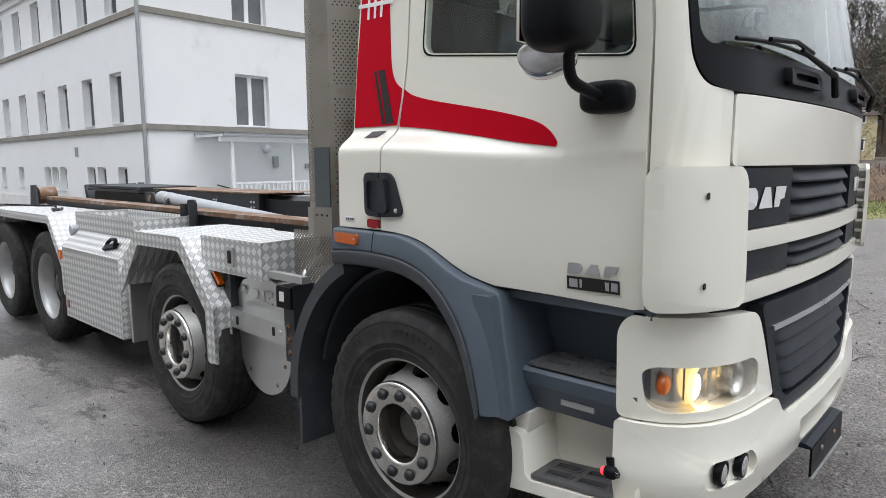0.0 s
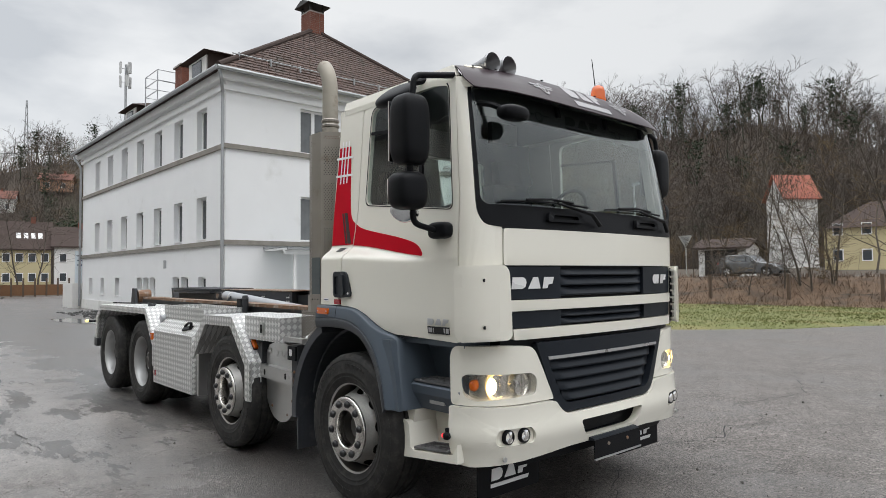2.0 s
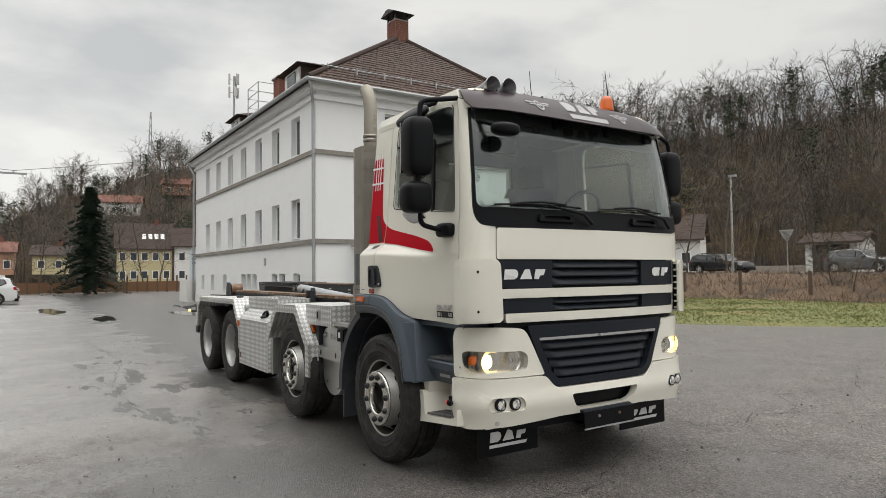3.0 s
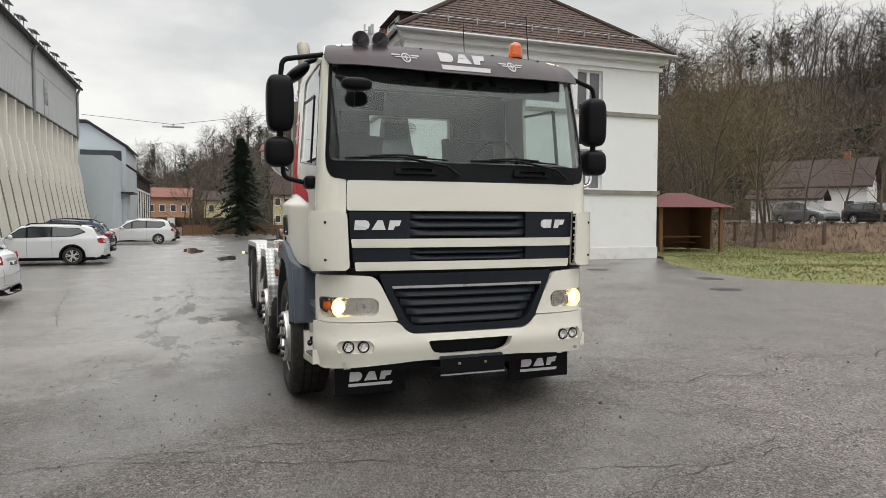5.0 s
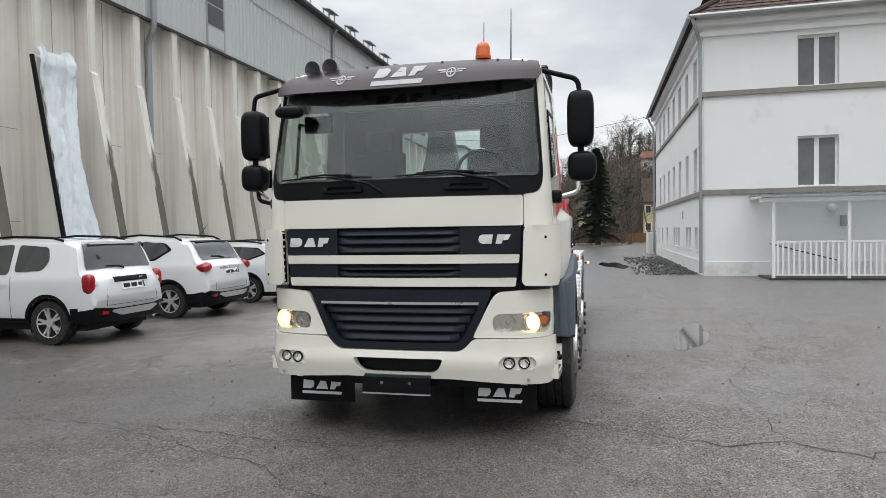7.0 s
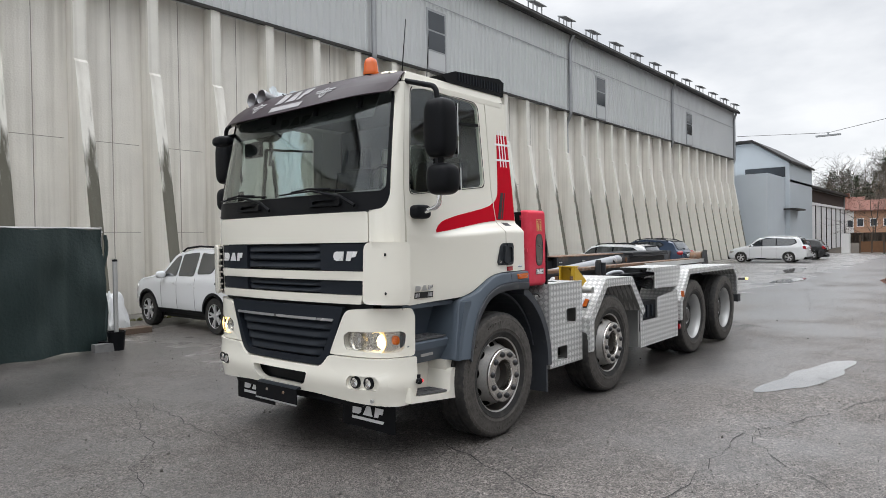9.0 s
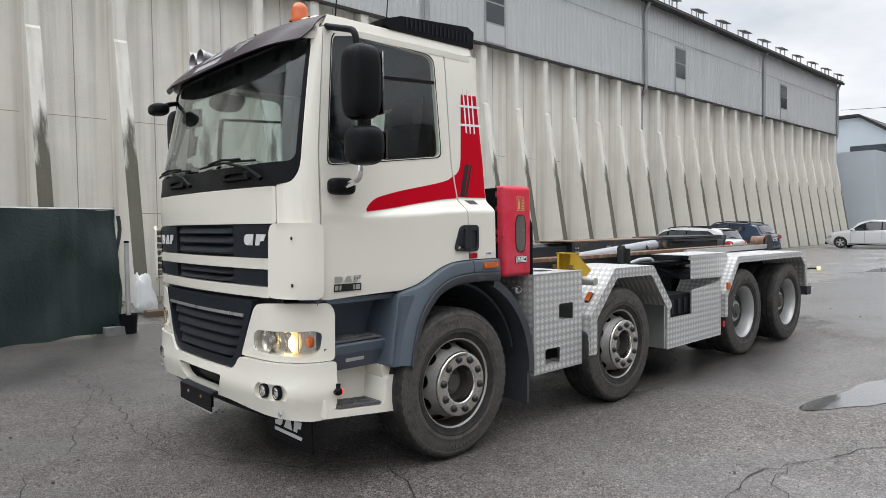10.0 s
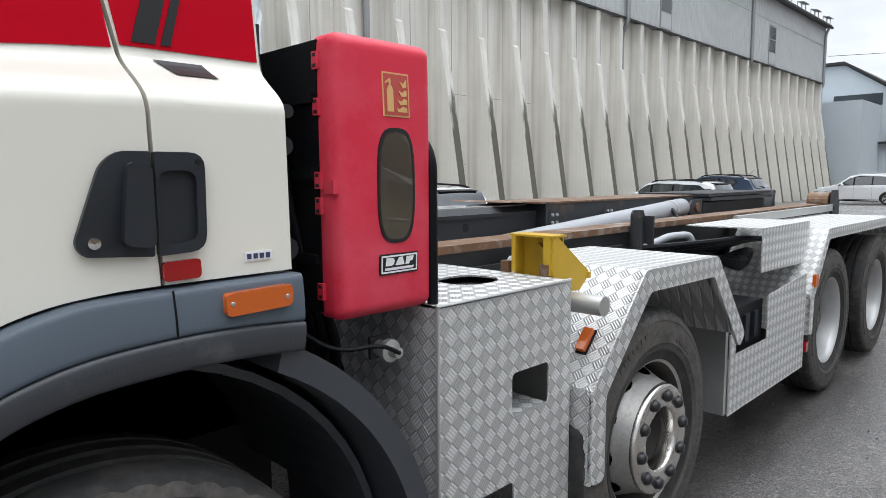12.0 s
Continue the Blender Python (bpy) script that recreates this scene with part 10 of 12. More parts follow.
def car_meshes(style):
    if style in CAR_CACHE:
        return CAR_CACHE[style]
    c = CAR_STYLES[style]
    Lc, Wc, belt, clear = c["L"], c["W"], c["belt"], c["clear"]

    def section(s):
        """Points of one half, sill to roof middle: (x, z)."""
        zt = curve_at(c["top"], s)
        e = abs(2 * s - 1)
        w = Wc / 2 * (1 - 0.15 * max(0, (e - 0.74) / 0.26) ** 2.2)
        zb = clear + 0.16 * max(0, (e - 0.84) / 0.16) ** 2
        zl = min(belt + 0.05 * (s - 0.5), zt - 0.05)
        over = max(0, zt - zl - 0.06)
        wr = 0.975 * w - 0.36 * over
        h = zl - zb
        return [(0.88 * w, zb), (0.965 * w, zb + 0.07), (0.99 * w, zb + 0.28 * h), (w, zb + 0.55 * h), (0.996 * w, zl - 0.12), (0.982 * w, zl - 0.04), (0.962 * w, zl + 0.005), (wr, zt - 0.055), (wr - 0.07, zt - 0.012), (wr * 0.5, zt + 0.008), (0, zt + 0.012)]

    def bow(x, y, z):
        """Rounds nose and tail in plan."""
        k = smooth01((abs(y) / Lc - 0.36) / 0.14)
        return Vector((x, y - math.copysign(0.12 * k * (abs(x) / (Wc / 2)) ** 2.4, y), z))

    def half_x(s, z):
        sec = section(s)
        for (x0, z0), (x1, z1) in zip(sec[:8], sec[1:8]):
            if z <= z1:
                return x0 + (x1 - x0) * max(0, (z - z0) / max(1e-6, z1 - z0))
        return sec[7][0]

    def on_flank(sgn, lift):
        def put(y, z, d):
            s = y / Lc + 0.5
            q = bow(half_x(s, z), y, z)
            return Vector((sgn * (q.x + lift - d), q.y, z))
        return put

    def on_tail(lift):
        def put(x, z, d):
            s = 1.0
            while s > 0.8:
                sec = section(s)
                top = curve_at(c["top"], s) + 0.012 - 0.03 * (abs(x) / (Wc / 2)) ** 2
                if z <= top and (abs(x) <= half_x(s, z) or z > sec[7][1]) and z >= sec[0][1] - 0.2:
                    break
                s -= 0.0025
            q = bow(x, (s - 0.5) * Lc, z)
            return Vector((x, q.y + lift - d, z + 0.35 * (lift - d)))
        return put
    arches = [((ax - 0.5) * Lc, c["wheel"], c["wheel"] + 0.045) for ax in c["axles"]]
    ns = int(Lc / 0.032)
    stations = [i / ns for i in range(ns + 1)]
    bm = nbm()
    rings = []
    for s in stations:
        sec = []
        raw = section(s)
        for i, ((x0, z0), (x1, z1)) in enumerate(zip(raw, raw[1:])):
            n = (2, 4, 4, 6, 2, 1, 5, 2, 2, 3)[i]
            sec += [(x0 + (x1 - x0) * j / n, z0 + (z1 - z0) * j / n) for j in range(n)]
        sec.append(raw[-1])
        pts = [(-x, z) for x, z in sec] + [(x, z) for x, z in reversed(sec[:-1])]
        rings.append([bm.verts.new(bow(x, (s - 0.5) * Lc, z)) for x, z in pts])
    for a, b in zip(rings, rings[1:]):
        n = len(a)
        for k in range(n):
            vs = (a[k], a[(k + 1) % n], b[(k + 1) % n], b[k])
            m = sum((v.co for v in vs), Vector()) / 4
            if any((m.y - y) ** 2 + (m.z - z) ** 2 < (r + 0.008) ** 2 for y, z, r in arches) and abs(m.x) > 0.35:
                continue
            f = bm.faces.new(vs)
            tail = m.y > arches[1][0] + arches[1][2]
            if c["lip"] and m.z < clear + ((0.25 if style != "estate" else 0.10) if tail else 0.10):
                f.material_index = 1
    bm.faces.new(rings[0])
    bm.faces.new(rings[-1][::-1]).material_index = 0
    out = {"body": mesh_of("body", bm, 30), "glass": [], "band": []}
    t = c["top"]

    def zshare(s, f):
        zt = curve_at(t, s) - 0.055
        zl = min(belt + 0.05 * (s - 0.5), zt)
        return zl + f * (zt - zl)
    YC = [-Lc / 2 + 0.08 * i for i in range(int(Lc / 0.08) + 1)]
    ZC_ = [0.3 + 0.06 * i for i in range(24)]
    for sgn in (-1, 1):
        if c["band"]:
            out["band"].append(mesh_of("window_band", panel(rounded([((s - 0.5) * Lc, zshare(s, f)) for s, f in c["band"]], 0.05), [], on_flank(sgn, 0.004), 0.004, YC, ZC_), 40))
        for pane in c["panes"]:
            out["glass"].append(mesh_of("side_window", panel(rounded([((s - 0.5) * Lc, zshare(s, f)) for s, f in pane], 0.045 if style != "suv" else 0.07), [], on_flank(sgn, 0.008), 0.004, YC, ZC_), 40))

    def across(s0, s1, f0, f1, lift, n=8, nx=14):
        bm = nbm()
        g = []
        for i in range(n + 1):
            s = s0 + (s1 - s0) * i / n
            sec = section(s)
            f = f0 + (f1 - f0) * i / n
            row = []
            for j in range(nx + 1):
                u = 2 * j / nx - 1
                x = u * sec[8][0] * f
                q = bow(x, (s - 0.5) * Lc, sec[10][1] - 0.02 * (abs(x) / sec[8][0]) ** 2)
                row.append(bm.verts.new((q.x, q.y + lift * (1 if s > 0.5 else -1), q.z + lift)))
            g.append(row)
        for i in range(n):
            for j in range(nx):
                bm.faces.new((g[i][j], g[i + 1][j], g[i + 1][j + 1], g[i][j + 1]))
        return bm
    out["glass"].append(mesh_of("windscreen", across(t[4][0] + 0.015, t[5][0] - 0.012, 0.98, 0.97, 0.007), 60))
    out["glass"].append(mesh_of("rear_window", across(t[8][0] + 0.006, t[9][0] - 0.012, 0.97, 0.86 if style != "suv" else 0.94, 0.010), 60))
    for me in out["glass"]:
        me.materials.append(CAR_GLASS)
    for me in out["band"]:
        me.materials.append(BLACK_PLASTIC)
    tr = []
    zt9 = t[9][1]
    half = Wc / 2
    for y, z, r in arches:
        for sgn in (-1, 1):
            ring = [(y + (r + (0.05 if c["lip"] else 0.022)) * math.cos(a), z + (r + (0.05 if c["lip"] else 0.022)) * math.sin(a)) for a in [math.pi * (-0.13 + 1.26 * i / 28) for i in range(29)]]
            hole = [(y + (r - 0.004) * math.cos(a), z + (r - 0.004) * math.sin(a)) for a in [math.pi * (-0.13 + 1.26 * i / 28) for i in range(29)]]
            tr.append(("wheel_arch", mesh_of("wheel_arch", panel(ring + hole[::-1], [], on_flank(sgn, 0.008), 0.03), 40), c["lip"]))
            lin = [(y + (r + 0.004) * math.cos(a), z + (r + 0.004) * math.sin(a)) for a in [math.pi * i / 16 for i in range(17)]]
            lin2 = [(y + (r + 0.02) * math.cos(a), z + (r + 0.02) * math.sin(a)) for a in [math.pi * i / 16 for i in range(17)]]
            tr.append(("arch_liner", mesh_of("arch_liner", prism(lin + lin2[::-1], sgn * (half - 0.42), sgn * (half - 0.035), "x")), DARK_VOID))
    lowz = clear + (0.27 if style in ("suv", "crossover") else 0.18)
    cut = 0.13 if style == "estate" else 0.0
    tail_poly = [(-half * 0.84, clear + 0.03), (half * 0.84, clear + 0.03), (half * 0.87, lowz), (half * 0.45, lowz - cut - 0.04), (-half * 0.45, lowz - cut - 0.04), (-half * 0.87, lowz)]
    XC_ = [-0.8 + 0.1 * i for i in range(17)]
    tr.append(("rear_bumper", mesh_of("rear_bumper", panel(rounded(tail_poly, 0.03), [], on_tail(0.022), 0.05, XC_, [clear + 0.08 * i for i in range(1, 6)]), 40), BLACK_PLASTIC))
    if style in ("suv", "crossover"):
        tr.append(("skid_plate", mesh_of("skid_plate", panel(rounded([(-0.34, clear + 0.11), (0.34, clear + 0.11), (0.52, clear + 0.18), (0.48, clear + 0.21), (-0.48, clear + 0.21), (-0.52, clear + 0.18)], 0.03), [], on_tail(0.032), 0.02, XC_, []), 40), GALV))
        for sgn in (-1, 1):
            tr.append(("rear_reflector", mesh_of("rear_reflector", panel(rounded([(sgn * half * 0.64, lowz - 0.12), (sgn * half * 0.76, lowz - 0.12), (sgn * half * 0.76, lowz - 0.07), (sgn * half * 0.64, lowz - 0.07)], 0.015), [], on_tail(0.028), 0.01), 40), RED_LENS))
    tr.append(("front_bumper", mesh_of("front_bumper", bevel(box(nbm(), -Wc * 0.36, Wc * 0.36, -Lc * 0.5 - 0.02, -Lc * 0.5 + 0.16, clear + 0.04, clear + 0.2), 0.04, 3), 40), BLACK_PLASTIC))
    for sgn in (-1, 1):
        y0, y1 = (c["axles"][0] - 0.5) * Lc + c["wheel"] + 0.08, (c["axles"][1] - 0.5) * Lc - c["wheel"] - 0.08
        tr.append(("sill", mesh_of("sill", panel([(y0, clear + 0.005), (y1, clear + 0.005), (y1, clear + 0.11), (y0, clear + 0.11)], [], on_flank(sgn, 0.010), 0.02, YC, []), 40), BLACK_PLASTIC))
        # tail lamps: one piece on the tail, one wrapping on to the flank
        if c["lamp"] == "tall":
            a = [(0.73, zt9 - 0.35), (0.86, zt9 - 0.35), (0.86, zt9 + 0.0), (0.76, zt9 + 0.0)]
            b = [(0.03, zt9 - 0.345), (0.11, zt9 - 0.34), (0.13, zt9 - 0.01), (0.03, zt9 - 0.005)]
        elif c["lamp"] == "leaf":
            a = [(0.60, zt9 - 0.24), (0.86, zt9 - 0.22), (0.86, zt9 - 0.02), (0.74, zt9 - 0.06)]
            b = [(0.04, zt9 - 0.22), (0.18, zt9 - 0.08), (0.30, zt9 + 0.03), (0.06, zt9 - 0.02)]
        else:
            a = [(0.58, zt9 - 0.24), (0.86, zt9 - 0.24), (0.86, zt9 - 0.03), (0.62, zt9 - 0.04)]
            b = [(0.04, zt9 - 0.24), (0.17, zt9 - 0.20), (0.21, zt9 - 0.06), (0.05, zt9 - 0.03)]
        if c["lamp"] in ("tall", "leaf"):
            ctr, hf = ((0.762, Lc * 0.5 - 0.205, zt9 - 0.17), (0.078, 0.095, 0.155)) if c["lamp"] == "tall" else ((0.715, Lc * 0.5 - 0.235, zt9 - 0.12), (0.125, 0.17, 0.085))
            lens = pod((sgn * ctr[0], ctr[1], ctr[2]), hf, 3.0)
            bmesh.ops.rotate(lens, verts=lens.verts[:], cent=(sgn * ctr[0], ctr[1], ctr[2]), matrix=Matrix.Rotation(radians(0 if c["lamp"] == "tall" else 18 * sgn), 3, "Y"))
            tr.append(("tail_lamp", mesh_of("tail_lamp", lens, 60), RED_LENS))
        else:
            tr.append(("tail_lamp", mesh_of("tail_lamp", panel(rounded([(sgn * half * f, z) for f, z in a], 0.025), [], on_tail(0.012), 0.03, XC_, [zt9 - 0.1, zt9 - 0.2]), 40), RED_LENS))
            tr.append(("tail_lamp_wrap", mesh_of("tail_lamp_wrap", panel(rounded([(Lc * 0.5 - f, z) for f, z in b], 0.02), [], on_flank(sgn, 0.008), 0.02, YC, [zt9 - 0.1, zt9 - 0.2]), 40), RED_LENS))
        mid = sum(f for f, z in a) / 4
        tr.append(("lamp_white", mesh_of("lamp_white", panel(rounded([(sgn * half * (mid - 0.05), zt9 - 0.19), (sgn * half * (mid + 0.06), zt9 - 0.19), (sgn * half * (mid + 0.06), zt9 - 0.13), (sgn * half * (mid - 0.05), zt9 - 0.13)], 0.02), [], on_tail(0.016), 0.006), 40), WHITE_VINYL))
        tr.append(("headlamp", mesh_of("headlamp", panel(rounded([(-Lc * 0.5 + 0.10, t[1][1] - 0.22), (-Lc * 0.5 + 0.42, t[1][1] - 0.10), (-Lc * 0.5 + 0.34, t[1][1] - 0.03), (-Lc * 0.5 + 0.10, t[1][1] - 0.08)], 0.03), [], on_flank(sgn, 0.008), 0.02, YC, []), 40), CHROME))
        tr.append(("wing_mirror", mesh_of("wing_mirror", pod((sgn * (half + 0.07), (c["panes"][0][0][0] + 0.035 - 0.5) * Lc, belt + 0.05), (0.10, 0.07, 0.075), 2.6), 60), None))
        for k in c["doors"][1:]:
            tr.append(("door_handle", mesh_of("door_handle", bevel(box(nbm(), *sorted((sgn * (half - 0.03), sgn * (half + 0.014))), (k - 0.5) * Lc - 0.25, (k - 0.5) * Lc - 0.07, belt - 0.14, belt - 0.112), 0.01)), None))
        for k in c["doors"]:
            y = (k - 0.5) * Lc
            tr.append(("door_seam", mesh_of("door_seam", panel([(y - 0.0035, clear + 0.12), (y + 0.0035, clear + 0.12), (y + 0.0035, belt + 0.0), (y - 0.0035, belt + 0.0)], [], on_flank(sgn, 0.003), 0.003, [], ZC_)), DARK_TRIM))
        rail = [(half_x(s, 9.0) - 0.045, Lc * (s - 0.5), curve_at(t, s) + d) for s, d in ((0.46, -0.005), (0.49, 0.035), (0.6, 0.04), (0.7, 0.04), (0.79, 0.035), (0.83, -0.005))]
        if style != "hatch":
            tr.append(("roof_rail", mesh_of("roof_rail", tube(nbm(), [(sgn * x, y, z) for x, y, z in rail], 0.020, 8), 50), BLACK_PLASTIC if style != "van" else GALV))
        # tailgate seam
        tr.append(("tailgate_seam", mesh_of("tailgate_seam", panel([(sgn * half * 0.64 - 0.0035, lowz + 0.02), (sgn * half * 0.64 + 0.0035, lowz + 0.02), (sgn * half * 0.60 + 0.0035, zt9 - 0.26), (sgn * half * 0.60 - 0.0035, zt9 - 0.26)], [], on_tail(0.003), 0.003, [], ZC_)), DARK_TRIM))
    tr.append(("tailgate_seam", mesh_of("tailgate_seam", panel([(-half * 0.64, lowz + 0.017), (half * 0.64, lowz + 0.017), (half * 0.64, lowz + 0.024), (-half * 0.64, lowz + 0.024)], [], on_tail(0.003), 0.003, XC_, [])), DARK_TRIM))
    s_top = t[8][0]
    tr.append(("roof_spoiler", mesh_of("roof_spoiler", bevel(prism([((s_top - 0.02 - 0.5) * Lc, curve_at(t, s_top - 0.02) - 0.01), ((s_top - 0.02 - 0.5) * Lc, curve_at(t, s_top - 0.02) + 0.014), ((s_top + 0.02 - 0.5) * Lc, curve_at(t, s_top) + 0.006), ((s_top + 0.02 - 0.5) * Lc, curve_at(t, s_top) - 0.012)], -half * 0.58, half * 0.58, "x"), 0.006)), BLACK_PLASTIC if style in ("crossover", "estate") else None))
    tr.append(("tailgate_strip", mesh_of("tailgate_strip", panel(rounded([(-0.38, zt9 - 0.165), (0.38, zt9 - 0.165), (0.38, zt9 - (0.085 if style == "suv" else 0.125)), (-0.38, zt9 - (0.085 if style == "suv" else 0.125))], 0.01), [], on_tail(0.014), 0.014, XC_, []), 40), BLACK_PLASTIC if style == "suv" else SILVER))
    wp = on_tail(0.03)
    tr.append(("rear_wiper", mesh_of("rear_wiper", tube(nbm(), [wp(0.0, zt9 + 0.04, 0), wp(0.10, zt9 + 0.075, 0), wp(0.34, zt9 + 0.085, 0)], [0.018, 0.012, 0.008], 6)), BLACK_PLASTIC))
    tr.append(("roof_aerial", mesh_of("roof_aerial", tube(nbm(), [(0, (s_top - 0.06 - 0.5) * Lc, curve_at(t, s_top - 0.06)), (0, (s_top + 0.0 - 0.5) * Lc, curve_at(t, s_top) + (0.36 if style == "crossover" else 0.12))], [0.008, 0.004], 6)), BLACK_PLASTIC))
    tr.append(("exhaust", mesh_of("exhaust", tube(nbm(), [(-0.45, Lc * 0.5 - 0.2, clear + 0.02), (-0.45, Lc * 0.5 - 0.02, clear + 0.02)], 0.03, 12)), CHROME))
    tr.append(("underbody", mesh_of("underbody", box(nbm(), -Wc * 0.36, Wc * 0.36, -Lc * 0.42, Lc * 0.42, 0.20, clear + 0.16)), DARK_VOID))
    out["trim"] = tr
    out["plate_put"] = on_tail
    # wheels
    r = c["wheel"]
    out["tyre"] = mesh_of("tyre", lathe([(-0.10, r * 0.66), (-0.105, r * 0.8), (-0.10, r * 0.96), (-0.08, r), (0.08, r), (0.10, r * 0.96), (0.105, r * 0.8), (0.10, r * 0.66)], 40, (0, 0, 0), "x"), 40)
    out["tyre"].materials.append(RUBBER)
    rb = lathe([(0.085, r * 0.68), (0.098, r * 0.67), (0.09, r * 0.62), (0.05, r * 0.60), (0.04, r * 0.2)], 40, (0, 0, 0), "x")
    out["dish"] = mesh_of("wheel_dish", rb, 40)
    out["dish"].materials.append(DARK_VOID)
    sp = nbm()
    for o in (-10, 10):
        a = radians(o)
        d, e = Vector((0, math.cos(a), math.sin(a))), Vector((0, -math.sin(a), math.cos(a)))
        vs = []
        for p, wd, xx in ((Vector((0, r * 0.12, 0)), 0.020, 0.085), (d * r * 0.63, 0.015, 0.088)):
            vs += [sp.verts.new(p + e * wd + Vector((xx, 0, 0))), sp.verts.new(p - e * wd + Vector((xx, 0, 0))), sp.verts.new(p - e * wd + Vector((xx - 0.03, 0, 0))), sp.verts.new(p + e * wd + Vector((xx - 0.03, 0, 0)))]
        for q in ((0, 1, 5, 4), (1, 2, 6, 5), (2, 3, 7, 6), (3, 0, 4, 7)):
            sp.faces.new([vs[i] for i in q])
    out["spoke"] = mesh_of("spoke", sp)
    out["hub"] = mesh_of("hub_cap", lathe([(0.05, 0.07), (0.092, 0.065), (0.096, 0.03), (0.096, 0.001)], 20, (0, 0, 0), "x"), 40)
    out["alloy"] = mesh_of("alloy_rim", lathe([(0.07, r * 0.61), (0.095, r * 0.63), (0.1, r * 0.67), (0.085, r * 0.69)], 40, (0, 0, 0), "x"), 40)
    for k in ("spoke", "hub", "alloy"):
        out[k].materials.append(ALLOY)
    zp = c["top"][9][1] - 0.235
    out["plate"] = mesh_of("number_plate", panel([(-0.26, zp - 0.055), (0.26, zp - 0.055), (0.26, zp + 0.055), (-0.26, zp + 0.055)], [], on_tail(0.016), 0.012, XC_, []), 40)
    out["plate"].materials.append(WHITE_VINYL)
    out["plate_marks"] = [mesh_of("plate_bar", panel([(a, zp - (0.032 if k else 0.05)), (b, zp - (0.032 if k else 0.05)), (b, zp + (0.032 if k else 0.05)), (a, zp + (0.032 if k else 0.05))], [], on_tail(0.019), 0.002)) for k, (a, b) in enumerate(((-0.252, -0.215), (-0.19, -0.10), (-0.07, 0.06), (0.09, 0.23)))]
    CAR_CACHE[style] = out
    return out


def car(style, x, y, paint, label, rz=0.0, z=0.0):
    c, kit = CAR_STYLES[style], car_meshes(style)
    root = thing("car", (x, y, z), label, "car", "parked cars", rz=rz)
    root.matrix_basis = root.matrix_basis @ Matrix.Scale(0.93, 4)
    body = part("body", kit["body"].copy(), None, root)
    body.data.materials.append(paint)
    body.data.materials.append(BLACK_PLASTIC)
    for me in kit["band"] + kit["glass"]:
        part(me.name.split(".")[0], me, None, body)
    for nm, me, mat in kit["trim"]:
        me2 = me if mat else me.copy()
        if not me2.materials:
            me2.materials.append(mat or paint)
        part(nm, me2, None, root)
    pl = part("number_plate", kit["plate"], None, root)
    for k, me in enumerate(kit["plate_marks"]):
        part("plate_bar", me, PLATE_BAR if k == 0 else BLACK_VINYL, pl)
    for ax in c["axles"]:
        for sgn in (-1, 1):
            w = part("wheel", kit["tyre"], None, root)
            w.matrix_basis = pose(sgn * (c["W"] / 2 - 0.125), (ax - 0.5) * c["L"], c["wheel"], 13 * ax * 10, 0, 0 if sgn > 0 else 180)
            part("wheel_dish", kit["dish"], None, w)
            part("alloy_rim", kit["alloy"], None, w)
            part("hub_cap", kit["hub"], None, w)
            for k in range(5):
                part("spoke", kit["spoke"], None, w).matrix_basis = pose(0, 0, 0, 72 * k, 0, 0)
    return root


car("suv", -4.64, -4.36, CAR_WHITE, "white compact off-road car with black roof rails")
car("crossover", -7.43, -4.40, CAR_WHITE, "white crossover car with dark lower bumper")
car("estate", -10.0, -4.30, CAR_WHITE, "white estate car parked beside the hall")
car("estate", -21.4, -4.2, CAR_WHITE, "white estate car with black roof rails")
car("crossover", -25.2, -4.3, CAR_BLUE, "dark blue crossover car beside a white estate")
car("van", -40.6, -2.9, CAR_WHITE, "white people carrier near the sheds")
car("hatch", -46.0, -2.6, CAR_DARK, "dark hatchback behind a white people carrier")
for x, paint, lab, st in ((-15.4, CAR_GREY, "grey hatchback on the upper road", "hatch"), (-24.4, CAR_DARK, "black saloon car on the upper road", "estate"), (-29.8, CAR_GREY, "grey van-shaped car on the upper road", "van")):
    car(st, x, 40.0, paint, lab, rz=90, z=land(x, 40.0) + 0.05)


